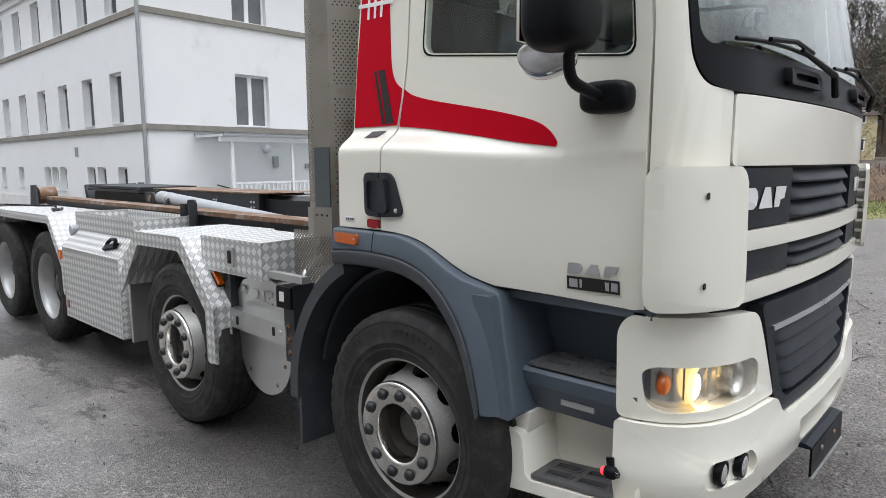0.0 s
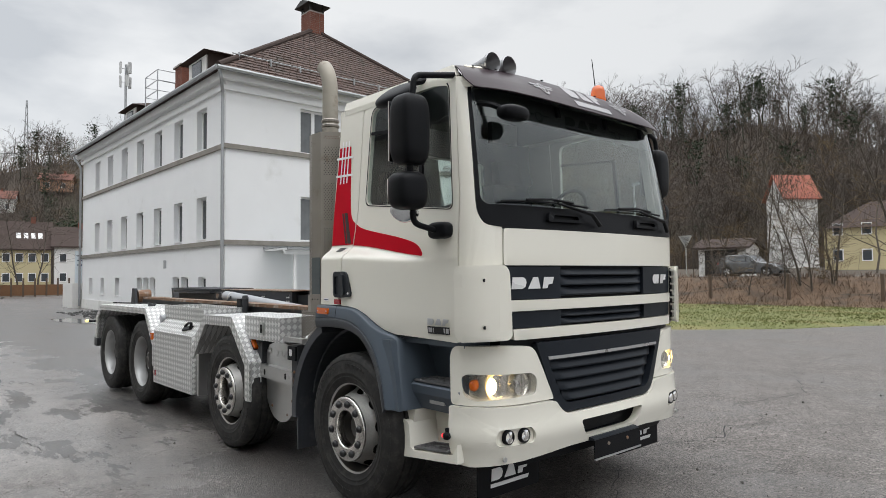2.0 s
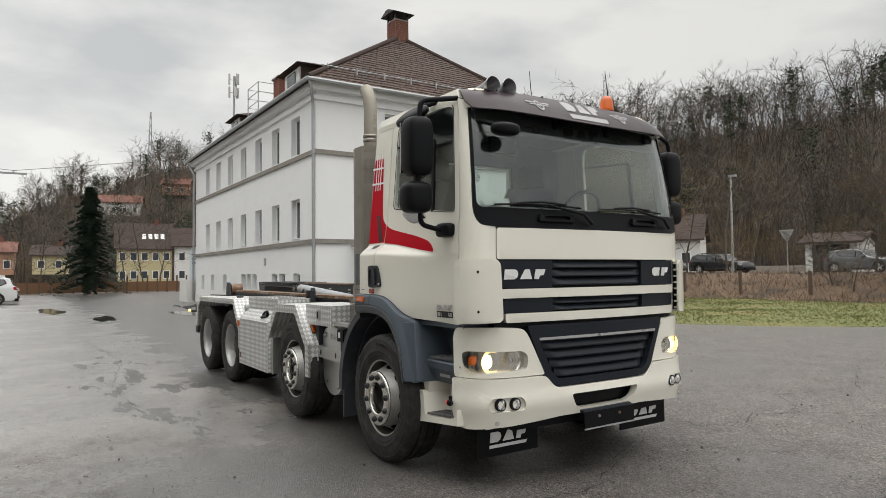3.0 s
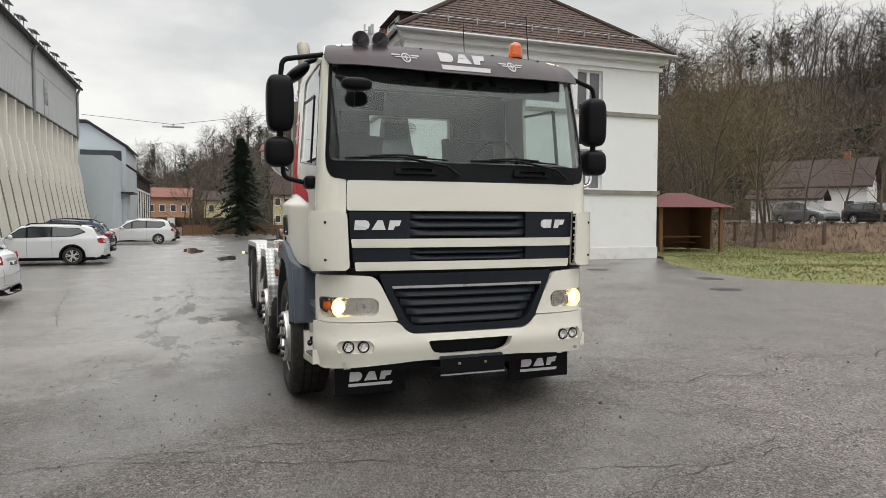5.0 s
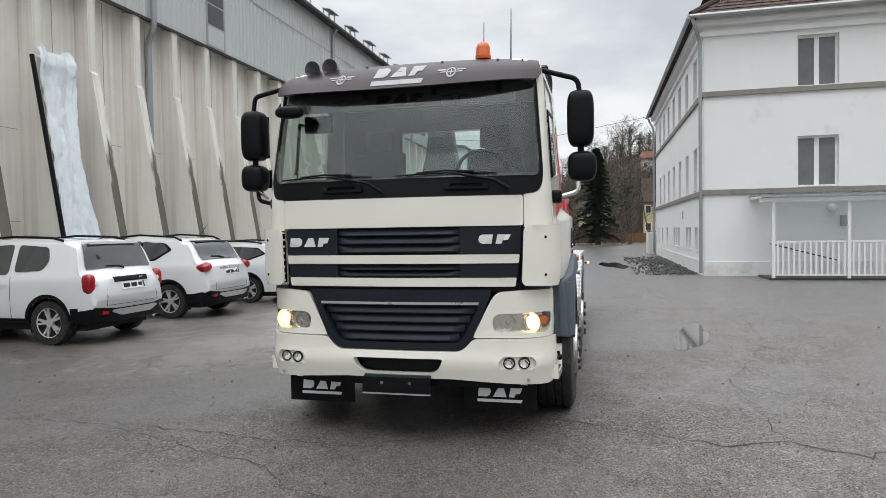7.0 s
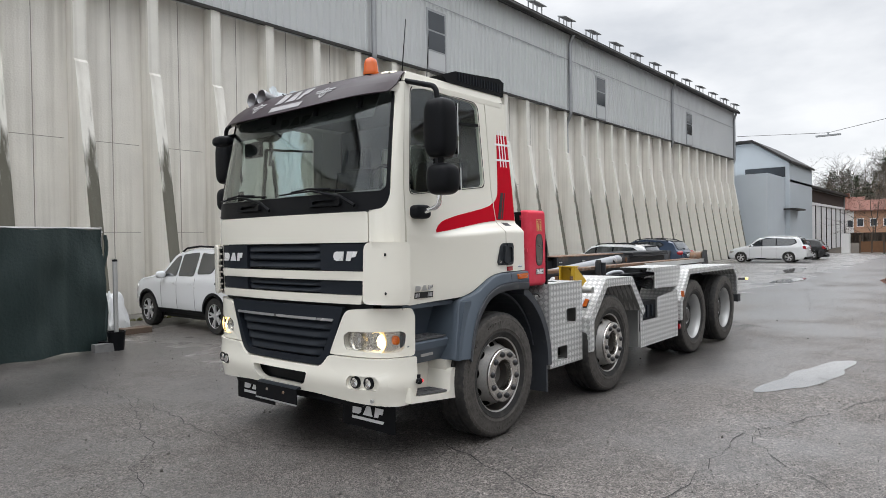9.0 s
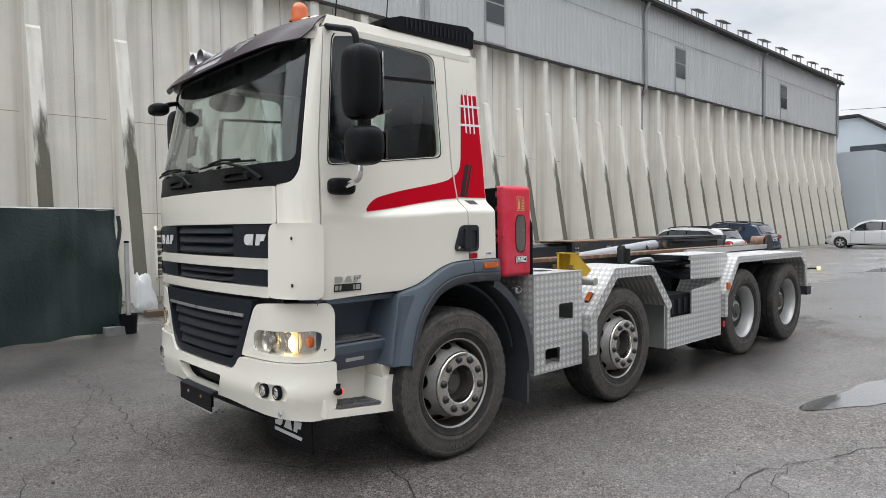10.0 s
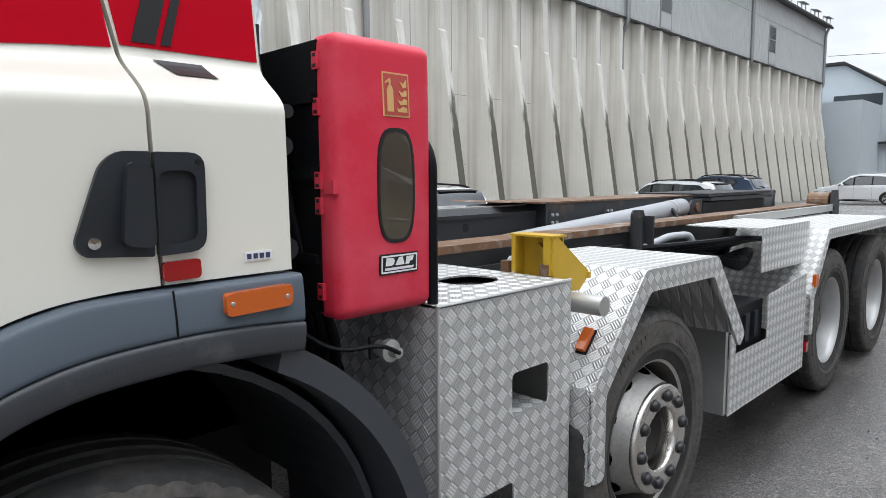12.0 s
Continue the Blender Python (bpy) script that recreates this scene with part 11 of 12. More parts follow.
# ---- far houses ----
def house(x, y, rz, L_, W_, eave, ridge, wall, roof_mat, label, rows=1, cols=4, hip=0.0, z=None, chimney=True):
    z = land(x, y) if z is None else z
    h = thing("house", (x, y, z - 0.1), label, "house", "distant houses", rz=rz)
    part("wall", prism([(-W_ / 2, 0), (W_ / 2, 0), (W_ / 2, eave), (0, ridge - 0.05 if hip == 0 else eave), (-W_ / 2, eave)], -L_ / 2, L_ / 2, "x"), wall, h)
    o = 0.45
    bm = nbm()
    e = [bm.verts.new(p) for p in ((-L_ / 2 - o, -W_ / 2 - o, eave - 0.15), (L_ / 2 + o, -W_ / 2 - o, eave - 0.15), (L_ / 2 + o, W_ / 2 + o, eave - 0.15), (-L_ / 2 - o, W_ / 2 + o, eave - 0.15),
                                   (-L_ / 2 - o + hip, 0, ridge), (L_ / 2 + o - hip, 0, ridge))]
    for f in ((0, 1, 5, 4), (2, 3, 4, 5), (1, 2, 5), (3, 0, 4)):
        if hip or len(f) == 4:
            bm.faces.new([e[i] for i in f])
    if hip == 0:
        r2 = bmesh.ops.extrude_face_region(bm, geom=bm.faces[:])
        bmesh.ops.translate(bm, verts=[v for v in r2["geom"] if isinstance(v, bmesh.types.BMVert)], vec=(0, 0, 0.16))
    part("roof", bm, roof_mat, h)
    if chimney:
        part("chimney", bevel(box(nbm(), L_ * 0.2, L_ * 0.2 + 0.6, -0.3, 0.3, ridge - 0.6, ridge + 0.8), 0.02), BRICK, h)
    kw, kh = 0.95, 1.25
    for r in range(rows):
        zz = 0.9 + r * 2.7
        for c_ in range(cols):
            xx = -L_ / 2 + (c_ + 0.5) * L_ / cols
            w = part("window", box(nbm(), xx - kw / 2, xx + kw / 2, -W_ / 2 - 0.05, -W_ / 2 + 0.02, zz, zz + kh), WIN_WHITE, h)
            part("pane", box(nbm(), xx - kw / 2 + 0.1, xx + kw / 2 - 0.1, -W_ / 2 - 0.07, -W_ / 2 - 0.051, zz + 0.1, zz + kh - 0.1), PANE, w)
        for yy in (-W_ / 4, W_ / 4):
            w = part("window", box(nbm(), L_ / 2 - 0.02, L_ / 2 + 0.05, yy - kw / 2, yy + kw / 2, zz, zz + kh), WIN_WHITE, h)
            part("pane", box(nbm(), L_ / 2 + 0.051, L_ / 2 + 0.07, yy - kw / 2 + 0.1, yy + kw / 2 - 0.1, zz + 0.1, zz + kh - 0.1), PANE, w)
    return h


BROWN_RED = surf("brown_red_roof", (0.17, 0.070, 0.050), 0.8, vary=0.25, scale=1.1)
house(-34.9, 100.5, 53, 5.0, 4.4, 10.0, 13.6, HOUSE_WHITE, RED_TILE, "tall narrow white house with a red gable roof", rows=0, chimney=False)
house(-18.0, 79.5, 8, 10.2, 8, 4.5, 7.3, YELLOW_WALL, DARK_ROOF, "pale yellow house with a dark hipped roof", rows=2, cols=4, hip=4.2)
house(-2.5, 84.0, 14, 9, 8, 5.0, 7.8, HOUSE_WHITE, RED_TILE, "white house with a red tile roof", rows=2, cols=3)
g = house(-21.4, 50.2, 8, 3.4, 4.0, 2.3, 2.9, HOUSE_WHITE, DARK_ROOF, "low white garage with a dark open door", rows=0, chimney=False)
part("garage_door", box(nbm(), -1.2, 1.2, -2.06, -2.00, 0.1, 2.1), DARK_VOID, g)
house(-42.5, 57.0, 30, 8, 7, 3.4, 6.0, HOUSE_WHITE, DARK_ROOF, "white cottage half hidden by bare trees", rows=1, cols=3)
house(-38.0, 47.5, 30, 5, 3, 2.2, 2.9, HOUSE_WHITE, DARK_ROOF, "small pale shed behind the road", rows=0, chimney=False)
yh = house(-106.0, 15.2, 84, 7.4, 8, 5.4, 9.3, YELLOW_WALL, DARK_ROOF, "long yellow house with dark roof and skylights", rows=2, cols=5)
for k in range(4):
    part("skylight", bbox(-0.3 + k * 0.85, 0.22 + k * 0.85, -0.55, 0.55, -0.03, 0.06, 0.01, m=pose(0, -2.35, 7.28, 45, 0, 0)), WIN_WHITE, yh, "white roof skylight")
house(-104.0, 21.4, 80, 4.2, 7, 5.8, 8.6, HOUSE_WHITE, DARK_ROOF, "white gabled house behind the yellow one", rows=2, cols=2)
house(-186.0, 21.4, 75, 10.0, 8, 3.4, 5.6, HOUSE_WHITE, BROWN_RED, "white chalet with brown-red roof on the slope", rows=1, cols=4)
house(-118.0, -4.8, 88, 6.8, 8, 3.4, 5.0, PINK_WALL, BROWN_RED, "orange house with a brown-red tile roof", rows=1, cols=4, z=2.0)
house(-116.0, 3.4, 84, 4.6, 6, 3.0, 4.4, YELLOW_WALL, DARK_ROOF, "small yellow house beside the orange one", rows=1, cols=2, z=2.0)
house(-128.0, -13.0, 92, 8, 8, 4.0, 6.0, HOUSE_WHITE, BROWN_RED, "white house with red roof at the yard's end", rows=1, cols=3, z=2.0)
house(-190.0, 36.0, 70, 7, 6, 3.0, 4.8, PINK_WALL, BROWN_RED, "small house high on the wooded slope", rows=1, cols=2)

# ---- shelter by the lawn ----
sh = thing("garden_shelter", (-21.4, 22.1, 0.0), "open brown timber shelter with red hipped roof", "shelter", rz=-12)
for x in (-1.4, 1.4):
    for y in (-1.45, 1.45):
        part("post", bbox(x - 0.07, x + 0.07, y - 0.07, y + 0.07, 0, 2.15, 0.01), WOOD, sh)
part("back_wall", bevel(box(nbm(), -1.42, -1.35, -1.45, 1.45, 0.15, 2.1), 0.01), WOOD, sh)
for y in (-1.45, 1.45):
    part("side_wall", bevel(box(nbm(), -1.35, 0.6, y - 0.03, y + 0.03, 0.15, 2.1), 0.01), WOOD, sh)
rb = nbm()
ev = [rb.verts.new(p) for p in ((-1.85, -1.8, 2.1), (1.85, -1.8, 2.1), (1.85, 1.8, 2.1), (-1.85, 1.8, 2.1), (0, -0.5, 2.8), (0, 0.5, 2.8))]
for f in ((0, 1, 4), (1, 2, 5, 4), (2, 3, 5), (3, 0, 4, 5), (3, 2, 1, 0)):
    rb.faces.new([ev[i] for i in f])
part("roof", rb, surf("dark_red_shingle", (0.105, 0.032, 0.032), 0.8, vary=0.2, scale=2.0), sh)
part("bench", bevel(box(nbm(), -0.9, -0.4, -1.2, 1.2, 0.42, 0.47), 0.01), WOOD, sh)
part("table", bevel(box(nbm(), -0.2, 0.5, -1.0, 1.0, 0.72, 0.78), 0.01), WOOD, sh)

# ---- fence and gate at the yard's far end, sign by the building ----
yf = thing("boundary_fence", (-62.3, 4.5, 0), "brown wooden boundary fence with taller posts", "fence", frame_origin=(0, 0, 0))
for k in range(17):
    y = -1.0 + k * 0.85
    part("post", bbox(-62.4, -62.28, y - 0.06, y + 0.06, -0.05, 1.55, 0.01), POST_WOOD, yf)
    if k < 16:
        part("board", bbox(-62.36, -62.32, y + 0.07, y + 0.78, 0.1, 1.0, 0.01), WOOD, yf)
for y in (-2.0, -6.0):
    solo("gate_pillar", bbox(-62.6, -62.0, y - 0.3, y + 0.3, -0.05, 1.7, 0.03), HOUSE_WHITE, "white masonry gate pillar at the yard's end", "pillar", "gate pillars")
sg_ = thing("company_sign", (-38.0, 8.3, 0), "tall pale sign board with unreadable dark lines", "sign")
part("board", bbox(-0.05, 0.05, -0.45, 0.45, 0.25, 3.0, 0.02), surf("pale_sign", (0.62, 0.68, 0.72), 0.5, vary=0.05), sg_)
part("sign_foot", bbox(-0.15, 0.15, -0.5, 0.5, 0, 0.26, 0.02), PLINTH, sg_)
for k, (z, w) in enumerate(((2.7, 0.6), (2.45, 0.45), (2.2, 0.5))):
    part("text_bar", box(nbm(), 0.051, 0.055, -0.35, -0.35 + w, z, z + 0.07), PLATE_BAR, sg_)
solo("low_wall", bbox(-37.6, -35.5, 7.2, 7.9, -0.02, 1.25, 0.03), HOUSE_WHITE, "low white wall beside the sign", "wall", kind="structure")
# posts along the bank, street furniture on the road
for k in range(14):
    x = -40 + k * 3.4
    y = 31.0 + 1.8 * math.sin(x * 0.11)
    p = solo("fence_post", bbox(x - 0.06, x + 0.06, y - 0.06, y + 0.06, land(x, y) - 0.05, land(x, y) + 1.15, 0.01), POST_WOOD, "weathered wooden post on the embankment", "post", "embankment posts")
lp = thing("street_pole", (-20.8, 35.8, land(-20.8, 35.8)), "slim pale street pole beside the road", "pole")
part("pole", tube(nbm(), [(0, 0, -0.1), (0, 0, 6.0)], [0.08, 0.05], 10), GALV, lp)
part("lamp_head", bbox(-0.12, 0.35, -0.1, 0.1, 5.95, 6.08, 0.02), ZINC, lp)
ys = thing("yield_sign", (-17.7, 36.3, land(-17.7, 36.3)), "back of a triangular road sign on a steel pole", "road sign")
part("pole", tube(nbm(), [(0, 0, -0.05), (0, 0, 2.5)], 0.035, 8), GALV, ys)
part("sign_face", prism([(-0.45, 2.55), (0.45, 2.55), (0.0, 1.78)], -0.05, -0.03, "y"), GALV, ys)
part("sign_inner", prism([(-0.30, 2.47), (0.30, 2.47), (0.0, 1.95)], -0.06, -0.0505, "y"), ZINC, ys)
mastb = thing("lattice_mast", (-262, 40, land(-262, 40)), "thin grey lattice mast on the hilltop", "mast")
for sx, sy in ((-0.8, -0.8), (0.8, -0.8), (0.8, 0.8), (-0.8, 0.8)):
    part("leg", tube(nbm(), [(sx, sy, 0), (sx * 0.2, sy * 0.2, 26)], 0.12, 5), ZINC, mastb)
for k in range(8):
    s = 1 - 0.8 * k / 8
    part("brace", tube(nbm(), [(-0.8 * s, -0.8 * s, k * 3.2), (0.7 * s, 0.7 * s, k * 3.2 + 3.0)], 0.08, 4), ZINC, mastb)


# ---- trees ----
def limbs(seed, height, spread, counts, bend=0.25, droop=0.0, lean=0.06, first=0.25):
    """Branch pieces of a bare tree: (start, end, radius at start, radius at end, level)."""
    rnd = random.Random(seed)
    out = []

    def grow_limb(p, d, length, r, lvl):
        n = max(1, (5, 3, 2, 1)[min(lvl, 3)])
        q, pts = p, [p]
        for i in range(n):
            d = (d + Vector((rnd.gauss(0, bend * 0.4), rnd.gauss(0, bend * 0.4), rnd.gauss(0.05 if lvl else 0, bend * 0.25) - droop * lvl))).normalized()
            nxt = q + d * length / n
            r0, r1 = r * (1 - 0.75 * i / n), r * (1 - 0.75 * (i + 1) / n)
            out.append((q, nxt, r0, r1, lvl))
            q = nxt
            pts.append(q)
        if lvl < len(counts):
            for k in range(counts[lvl]):
                s = first + (1 - first) * (k + rnd.random()) / counts[lvl] if lvl == 0 else 0.2 + 0.8 * (k + rnd.random()) / counts[lvl]
                i = min(n - 1, int(s * n))
                base = pts[i].lerp(pts[i + 1], s * n - i)
                a = rnd.uniform(0, 2 * math.pi)
                side = Vector((math.cos(a), math.sin(a), 0))
                side = (side - d * side.dot(d)).normalized() if lvl else side
                up = rnd.uniform(0.35, 1.0)
                nd = (d * up + side * spread).normalized()
                grow_limb(base, nd, length * rnd.uniform(0.38, 0.6) * (1.15 - 0.5 * s if lvl == 0 else 1.0), r * 0.42 * (1.1 - 0.6 * s), lvl + 1)
    grow_limb(Vector((0, 0, -0.2)), Vector((rnd.gauss(0, lean), rnd.gauss(0, lean), 1)).normalized(), height, height * 0.016, 0)
    return out


def limb_mesh(segs, fine=3, min_r=0.012, thin=2):
    """Verts and faces of branch pieces: prisms, and single slivers for the thinnest level."""
    v, f = [], []
    for p, q, r0, r1, lvl in segs:
        u, w = ring_frame(p, q - p)
        r0, r1 = max(min_r, r0), max(min_r * 0.6, r1)
        i = len(v)
        if lvl > thin:
            v += [p + u * r0, p - u * r0, q]
            f.append((i, i + 1, i + 2))
            continue
        for c_, r in ((p, r0), (q, r1)):
            for k in range(fine):
                a = 2 * math.pi * k / fine
                v.append(c_ + r * (math.cos(a) * u + math.sin(a) * w))
        for k in range(fine):
            f.append((i + k, i + (k + 1) % fine, i + fine + (k + 1) % fine, i + fine + k))
    return v, f


def stuff_from(name, templates, places, mats, label, category):
    """Many copies of a few meshes joined into one object; places: (template, x, y, z, scale, turn)."""
    groups = [(np.array([tuple(p) for p in v], dtype=np.float32), f, m) for v, f, m in templates]
    allv, allf, mi = [], [], []
    base = 0
    for t, x, y, z, s, a in places:
        v, f, m = groups[t]
        c_, s_ = math.cos(a) * s, math.sin(a) * s
        w = np.empty_like(v)
        w[:, 0], w[:, 1], w[:, 2] = v[:, 0] * c_ - v[:, 1] * s_ + x, v[:, 0] * s_ + v[:, 1] * c_ + y, v[:, 2] * s + z
        allv.append(w)
        allf += [tuple(i + base for i in q) for q in f]
        mi += [m] * len(f)
        base += len(v)
    me = bpy.data.meshes.new(name)
    me.from_pydata(np.concatenate(allv).tolist(), [], allf)
    for m in mats:
        me.materials.append(m)
    me.polygons.foreach_set("material_index", mi)
    return tagged(new(name, me), label, category, kind="stuff")


templates = []
for sd in range(6):
    v, f = limb_mesh(limbs(100 + sd, 16.0, 0.75, (9, 5, 7), first=0.35), 3, 0.035, 2)
    templates.append((v, f, 0))
for sd in range(2):
    v, f = limb_mesh(limbs(200 + sd, 5.0, 0.9, (9, 6, 3), first=0.05), 3, 0.03, 1)
    templates.append((v, f, 1))
rnd = random.Random(77)
for sd in range(2):
    v, f = [], []
    tv, tf = limb_mesh(limbs(300 + sd, 15.0, 0.8, (6, 3), first=0.5), 3, 0.05, 2)
    for k in range(420):
        a, r_, h = rnd.uniform(0, 6.28), abs(rnd.gauss(0, 1.7)), rnd.uniform(6.0, 15.5)
        c_ = Vector((r_ * math.cos(a), r_ * math.sin(a), h + 0.2 * r_))
        i = len(v)
        for _ in range(3):
            v.append(c_ + Vector((rnd.gauss(0, 0.32), rnd.gauss(0, 0.32), rnd.gauss(0, 0.26))))
        f.append((i, i + 1, i + 2))
    o = len(v)
    templates.append((v + tv, f + [tuple(i + o for i in q) for q in tf], 2))
places = []
rnd = random.Random(8)
count = 0
while count < 1250:
    a = rnd.uniform(92, 190)
    r0, r1 = hill_range(a)
    s = rnd.random() ** 1.15
    r_ = r0 - 6 + s * (r1 - r0 + 26)
    if crest_angle(a) < 3 and rnd.random() < 0.4:
        continue
    x, y = r_ * math.cos(radians(a)), r_ * math.sin(radians(a))
    t = rnd.choices((0, 1, 2, 3, 4, 5, 8, 9), (6, 6, 6, 6, 6, 6, 2 if a < 150 else 5, 2 if a < 150 else 5))[0]
    places.append((t, x, y, land(x, y), rnd.uniform(0.55, 1.15) * (1.0 if a < 150 else 0.66), rnd.uniform(0, 6.28)))
    count += 1
for _ in range(1500):
    a = rnd.uniform(92, 190)
    r0, r1 = hill_range(a)
    r_ = r0 - 14 + rnd.random() * (r1 - r0 + 12)
    x, y = r_ * math.cos(radians(a)), r_ * math.sin(radians(a))
    places.append((rnd.choice((6, 7)), x, y, land(x, y), rnd.uniform(0.5, 1.2), rnd.uniform(0, 6.28)))
# thin upright brush between the trees
bv, bf = [], []
for _ in range(90000):
    a = rnd.uniform(90, 192)
    r0, r1 = hill_range(a)
    r_ = r0 - 12 + rnd.random() * (r1 - r0 + 14)
    x, y = r_ * math.cos(radians(a)), r_ * math.sin(radians(a))
    z = land(x, y)
    h, w, b_ = rnd.uniform(0.8, 4.2), rnd.uniform(0.025, 0.07), rnd.uniform(0, 6.28)
    i = len(bv)
    bv += [(x + w * math.cos(b_), y + w * math.sin(b_), z), (x - w * math.cos(b_), y - w * math.sin(b_), z), (x + rnd.gauss(0, 0.5) * h * 0.5, y + rnd.gauss(0, 0.5) * h * 0.5, z + h)]
    bf.append((i, i + 1, i + 2))
tagged(new("hill_brush", quads("hill_brush", bv, bf, TWIG)), "dense leafless brush on the wooded hillside", "undergrowth", kind="stuff")
stuff_from("hill_wood", templates, places, (TWIG, TWIG_WARM, IVY), "bare brown winter wood on the hillside", "woods")


def bare_tree(seed, x, y, h, spread, counts, label, mat=BARK, twig=TWIG, first=0.2, name="tree"):
    z = land(x, y)
    tr = thing(name, (x, y, z), label, "tree" if name == "tree" else "bush", "bare trees" if name == "tree" else "bare bushes")
    segs = [(p, q, r0 * 0.62, r1 * 0.62, lv) for p, q, r0, r1, lv in limbs(seed, h, spread, counts, first=first)]
    for nm, lv, m, fine in (("trunk", (0,), mat, 6), ("crown", (1, 2, 3, 4), twig, 3)):
        v, f = limb_mesh([s for s in segs if s[4] in lv], fine, 0.008, 3)
        part(nm, quads(nm, [tuple(p) for p in v], f, m), None, tr)
    return tr


for i, (x, y, h, sp) in enumerate(((-8.8, 30.4, 4.6, 0.5), (-9.4, 30.9, 5.4, 0.45), (-10.0, 30.6, 3.8, 0.6), (-11.2, 29.6, 3.2, 0.7), (-8.2, 31.2, 4.4, 0.5), (-12.4, 30.4, 2.8, 0.8))):
    bare_tree(900 + i, x, y, h, sp, (11, 6, 4), "leafless many-stemmed shrub beside the lawn", first=0.03, name="bush", twig=BARK)
for i, (x, y, h) in enumerate(((-24.6, 27.2, 9.6), (-27.5, 29.0, 9.0), (-22.8, 28.4, 8.0), (-24.2, 30.6, 8.8), (-30.0, 31.0, 9.5), (-27.0, 33.5, 9.0))):
    bare_tree(930 + i, x, y, h, 0.85, (13, 8, 6), "spreading leafless tree with olive-brown twigs behind the shelter", first=0.22, twig=TWIG_OLIVE)
rnd = random.Random(31)
for i, (x, y, h) in enumerate(((-27.5, 34.5, 7.5), (-24.0, 33.2, 6.0), (-20.0, 34.0, 6.5), (-8.2, 31.5, 5.5), (-6.2, 32.2, 6.5), (-4.0, 31.8, 5.0), (-31, 33, 8), (-35, 35, 8.5), (-29, 30.5, 7.5), (-39, 31, 9.0), (-2.0, 33.0, 6.5), (1.5, 32.0, 6.0),
                               (-33, 27.5, 8.5), (-41, 38, 9.5), (-45, 33, 10), (-12.0, 33.5, 5.5), (-15.0, 34.6, 5.0), (-27, 45.5, 8), (-33, 48, 9), (-10, 48, 7), (-5, 52, 8), (-14, 60, 9), (-25, 64, 9), (-38, 66, 10))):
    bare_tree(500 + i, x, y, h, 0.8, (9, 6, 4), "leafless young tree with thin branches" if h < 7 else "tall leafless tree with fine branches", first=0.12, twig=TWIG_WARM if i % 3 == 0 or i in (17, 18) else TWIG)
for i in range(26):
    x, y = rnd.uniform(-40, 6), rnd.uniform(30.5, 35.0)
    bare_tree(600 + i, x, y, rnd.uniform(1.6, 3.2), 0.9, (10, 6, 3), "leafless scrub bush on the brown embankment", first=0.02, name="bush", twig=TWIG if i % 3 else TWIG_WARM)
for i, (x, y, h) in enumerate(((-71.0, 1.2, 6.5), (-73.5, -1.2, 7.0), (-63.5, 6.6, 6.0), (-64.5, 7.5, 7), (-66, 9.5, 8), (-65, -0.5, 5.5), (-84, -1.0, 8), (-88, 3.5, 8.5), (-80, 8.0, 8.0), (-70, 11.5, 8.5), (-37.5, 10.5, 6.0), (-39.5, 9.6, 6.5), (-95, -8.0, 9), (-100, -12, 10))):
    bare_tree(700 + i, x, y, h, 0.8, (9, 6, 5), "leafless tree beyond the yard", first=0.15)


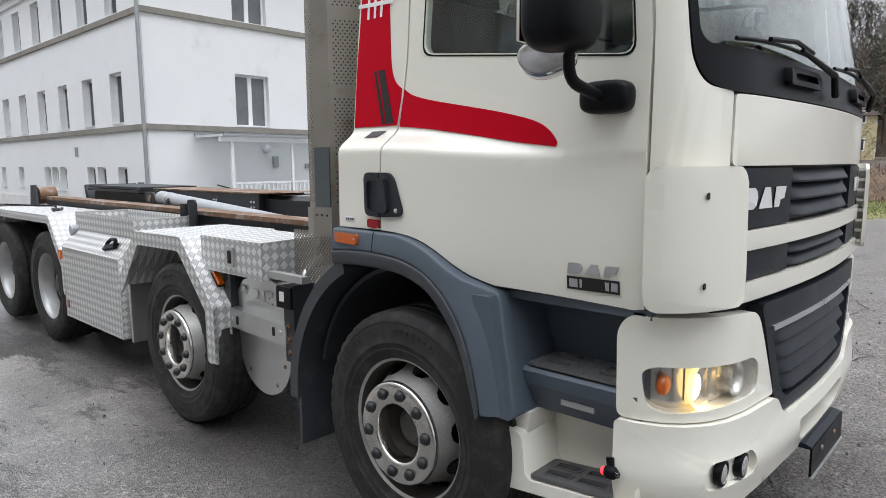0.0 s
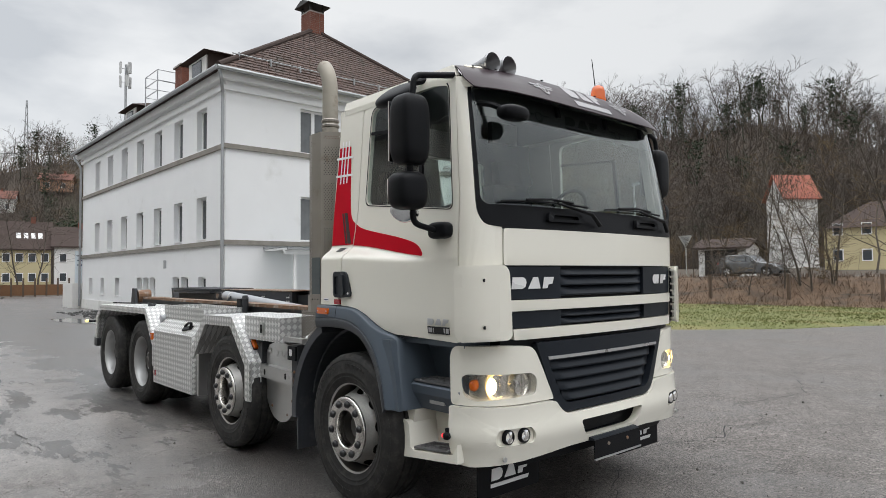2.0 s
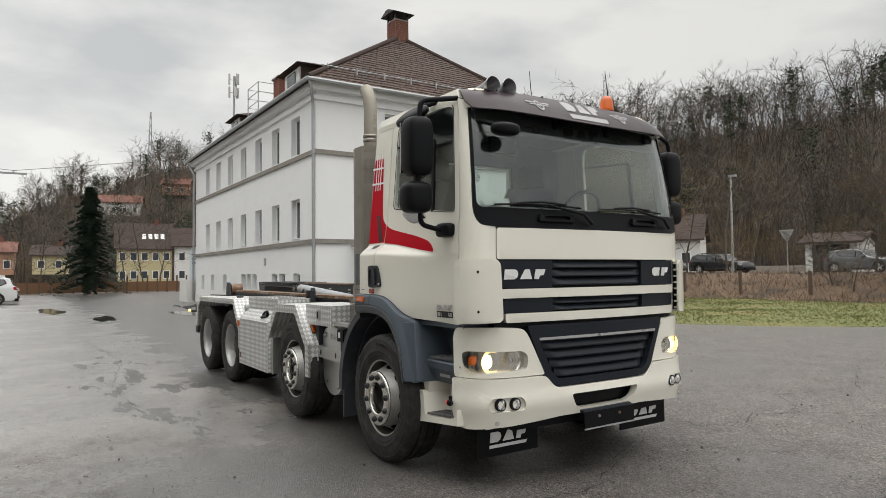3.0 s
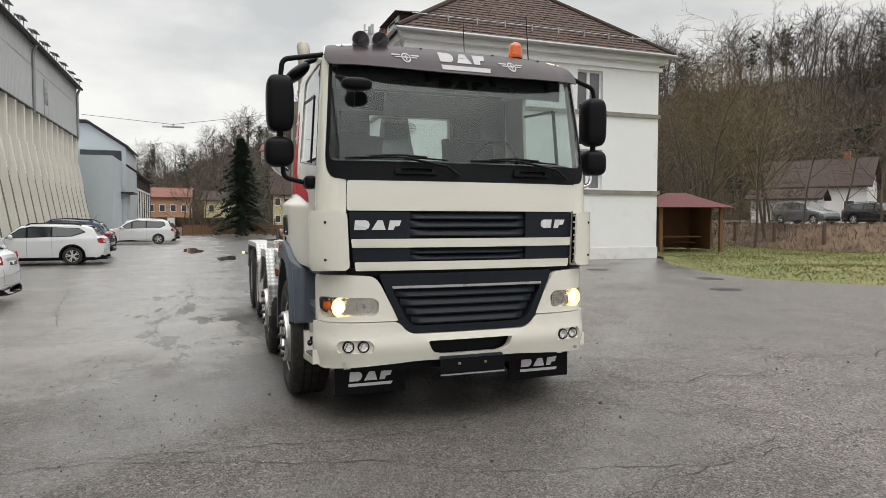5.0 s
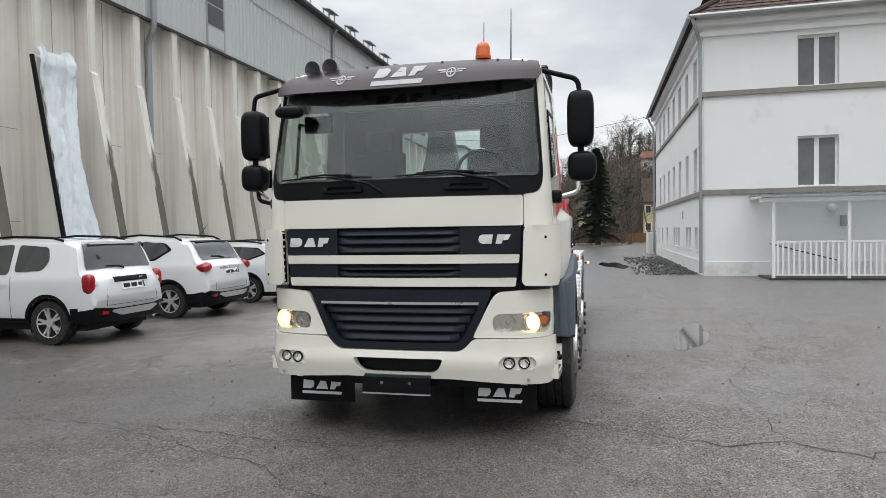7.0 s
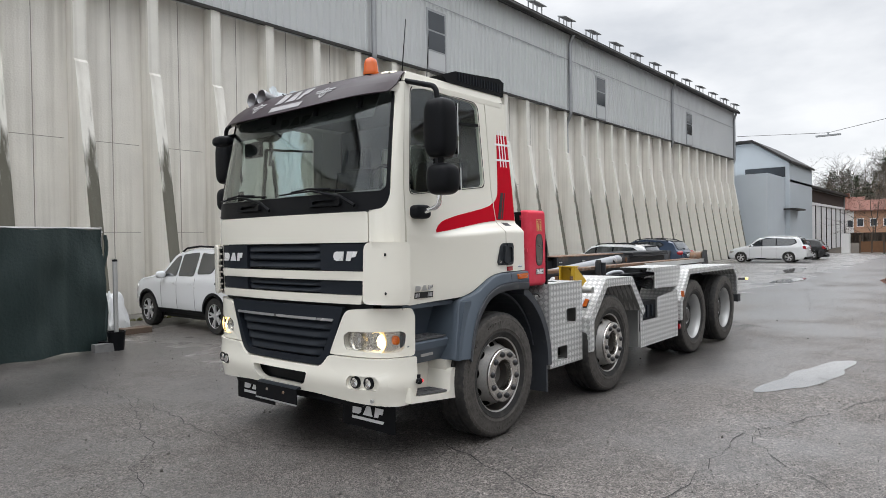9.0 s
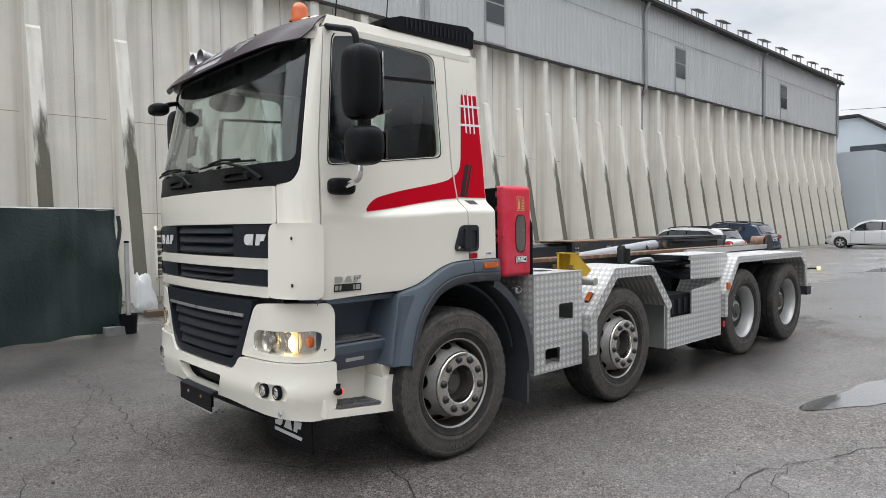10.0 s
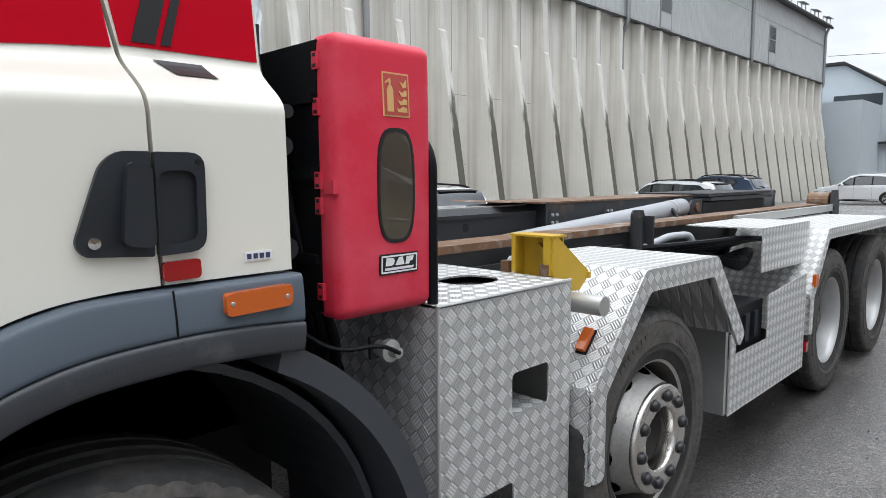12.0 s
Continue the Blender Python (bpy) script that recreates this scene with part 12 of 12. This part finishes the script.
def spruce(x, y, h, seed):
    rnd = random.Random(seed)
    t = thing("spruce", (x, y, -0.05), "dark green spruce with drooping branches beyond the yard", "tree")
    part("trunk", tube(nbm(), [(0, 0, 0), (0, 0, h)], [0.16, 0.02], 8), BARK, t)
    v, f = [], []
    for k in range(230):
        s = k / 230
        z = 0.5 + (h - 0.6) * s
        L_ = (1 - s) ** 0.85 * h * 0.36 * rnd.uniform(0.55, 1.2) + 0.15
        a = k * 2.399 + rnd.uniform(-0.3, 0.3)
        d, e = Vector((math.cos(a), math.sin(a), 0)), Vector((-math.sin(a), math.cos(a), 0))
        for j in range(14):
            q = (j + 0.5) / 14
            c_ = Vector((0, 0, z)) + d * L_ * q + Vector((0, 0, 0.10 * L_ - 0.30 * L_ * q * q))
            w = 0.46 * (1 - 0.55 * q) * rnd.uniform(0.7, 1.3)
            i = len(v)
            v += [c_ + e * w - Vector((0, 0, rnd.uniform(0.02, 0.22))), c_ - e * w - Vector((0, 0, rnd.uniform(0.02, 0.22))), c_ + d * 0.22 + Vector((0, 0, rnd.uniform(-0.05, 0.1)))]
            f.append((i, i + 1, i + 2))
    part("crown", quads("crown", [tuple(p) for p in v], f, NEEDLES), None, t)


spruce(-59.0, 4.2, 9.2, 4)

# grass blades, litter and bank stalks
gv_, gf_ = [], []
rnd = random.Random(9)
for _ in range(60000):
    x = rnd.uniform(-30, 8)
    y = rnd.uniform(lawn_edge(max(-17, x)) if x > -17.3 else 18.5, 29.5)
    z = lawn_z(x, y) if x > -17.3 else 0.06
    h, a = rnd.uniform(0.02, 0.055), rnd.uniform(0, 6.28)
    i = len(gv_)
    gv_ += [(x + 0.02 * math.cos(a), y + 0.02 * math.sin(a), z - 0.01), (x - 0.02 * math.cos(a), y - 0.02 * math.sin(a), z - 0.01), (x + rnd.gauss(0, 0.04), y + rnd.gauss(0, 0.04), z + h)]
    gf_.append((i, i + 1, i + 2))
tagged(new("grass", quads("grass", gv_, gf_, GRASS)), "short tufts of winter grass", "grass", kind="stuff")
gv_, gf_ = [], []
for _ in range(26000):
    x = rnd.uniform(-55, 30)
    y = 29.3 + 1.8 * math.sin(x * 0.11) + rnd.uniform(0, 5.2)
    z = land(x, y) + 0.03
    h, a = rnd.uniform(0.08, 0.42), rnd.uniform(0, 6.28)
    i = len(gv_)
    gv_ += [(x + 0.014 * math.cos(a), y + 0.014 * math.sin(a), z), (x - 0.014 * math.cos(a), y - 0.014 * math.sin(a), z), (x + rnd.gauss(0, 0.2), y + rnd.gauss(0, 0.2), z + h)]
    gf_.append((i, i + 1, i + 2))
tagged(new("dry_stalks", quads("dry_stalks", gv_, gf_, BANK)), "dry brown stalks on the embankment", "undergrowth", kind="stuff")
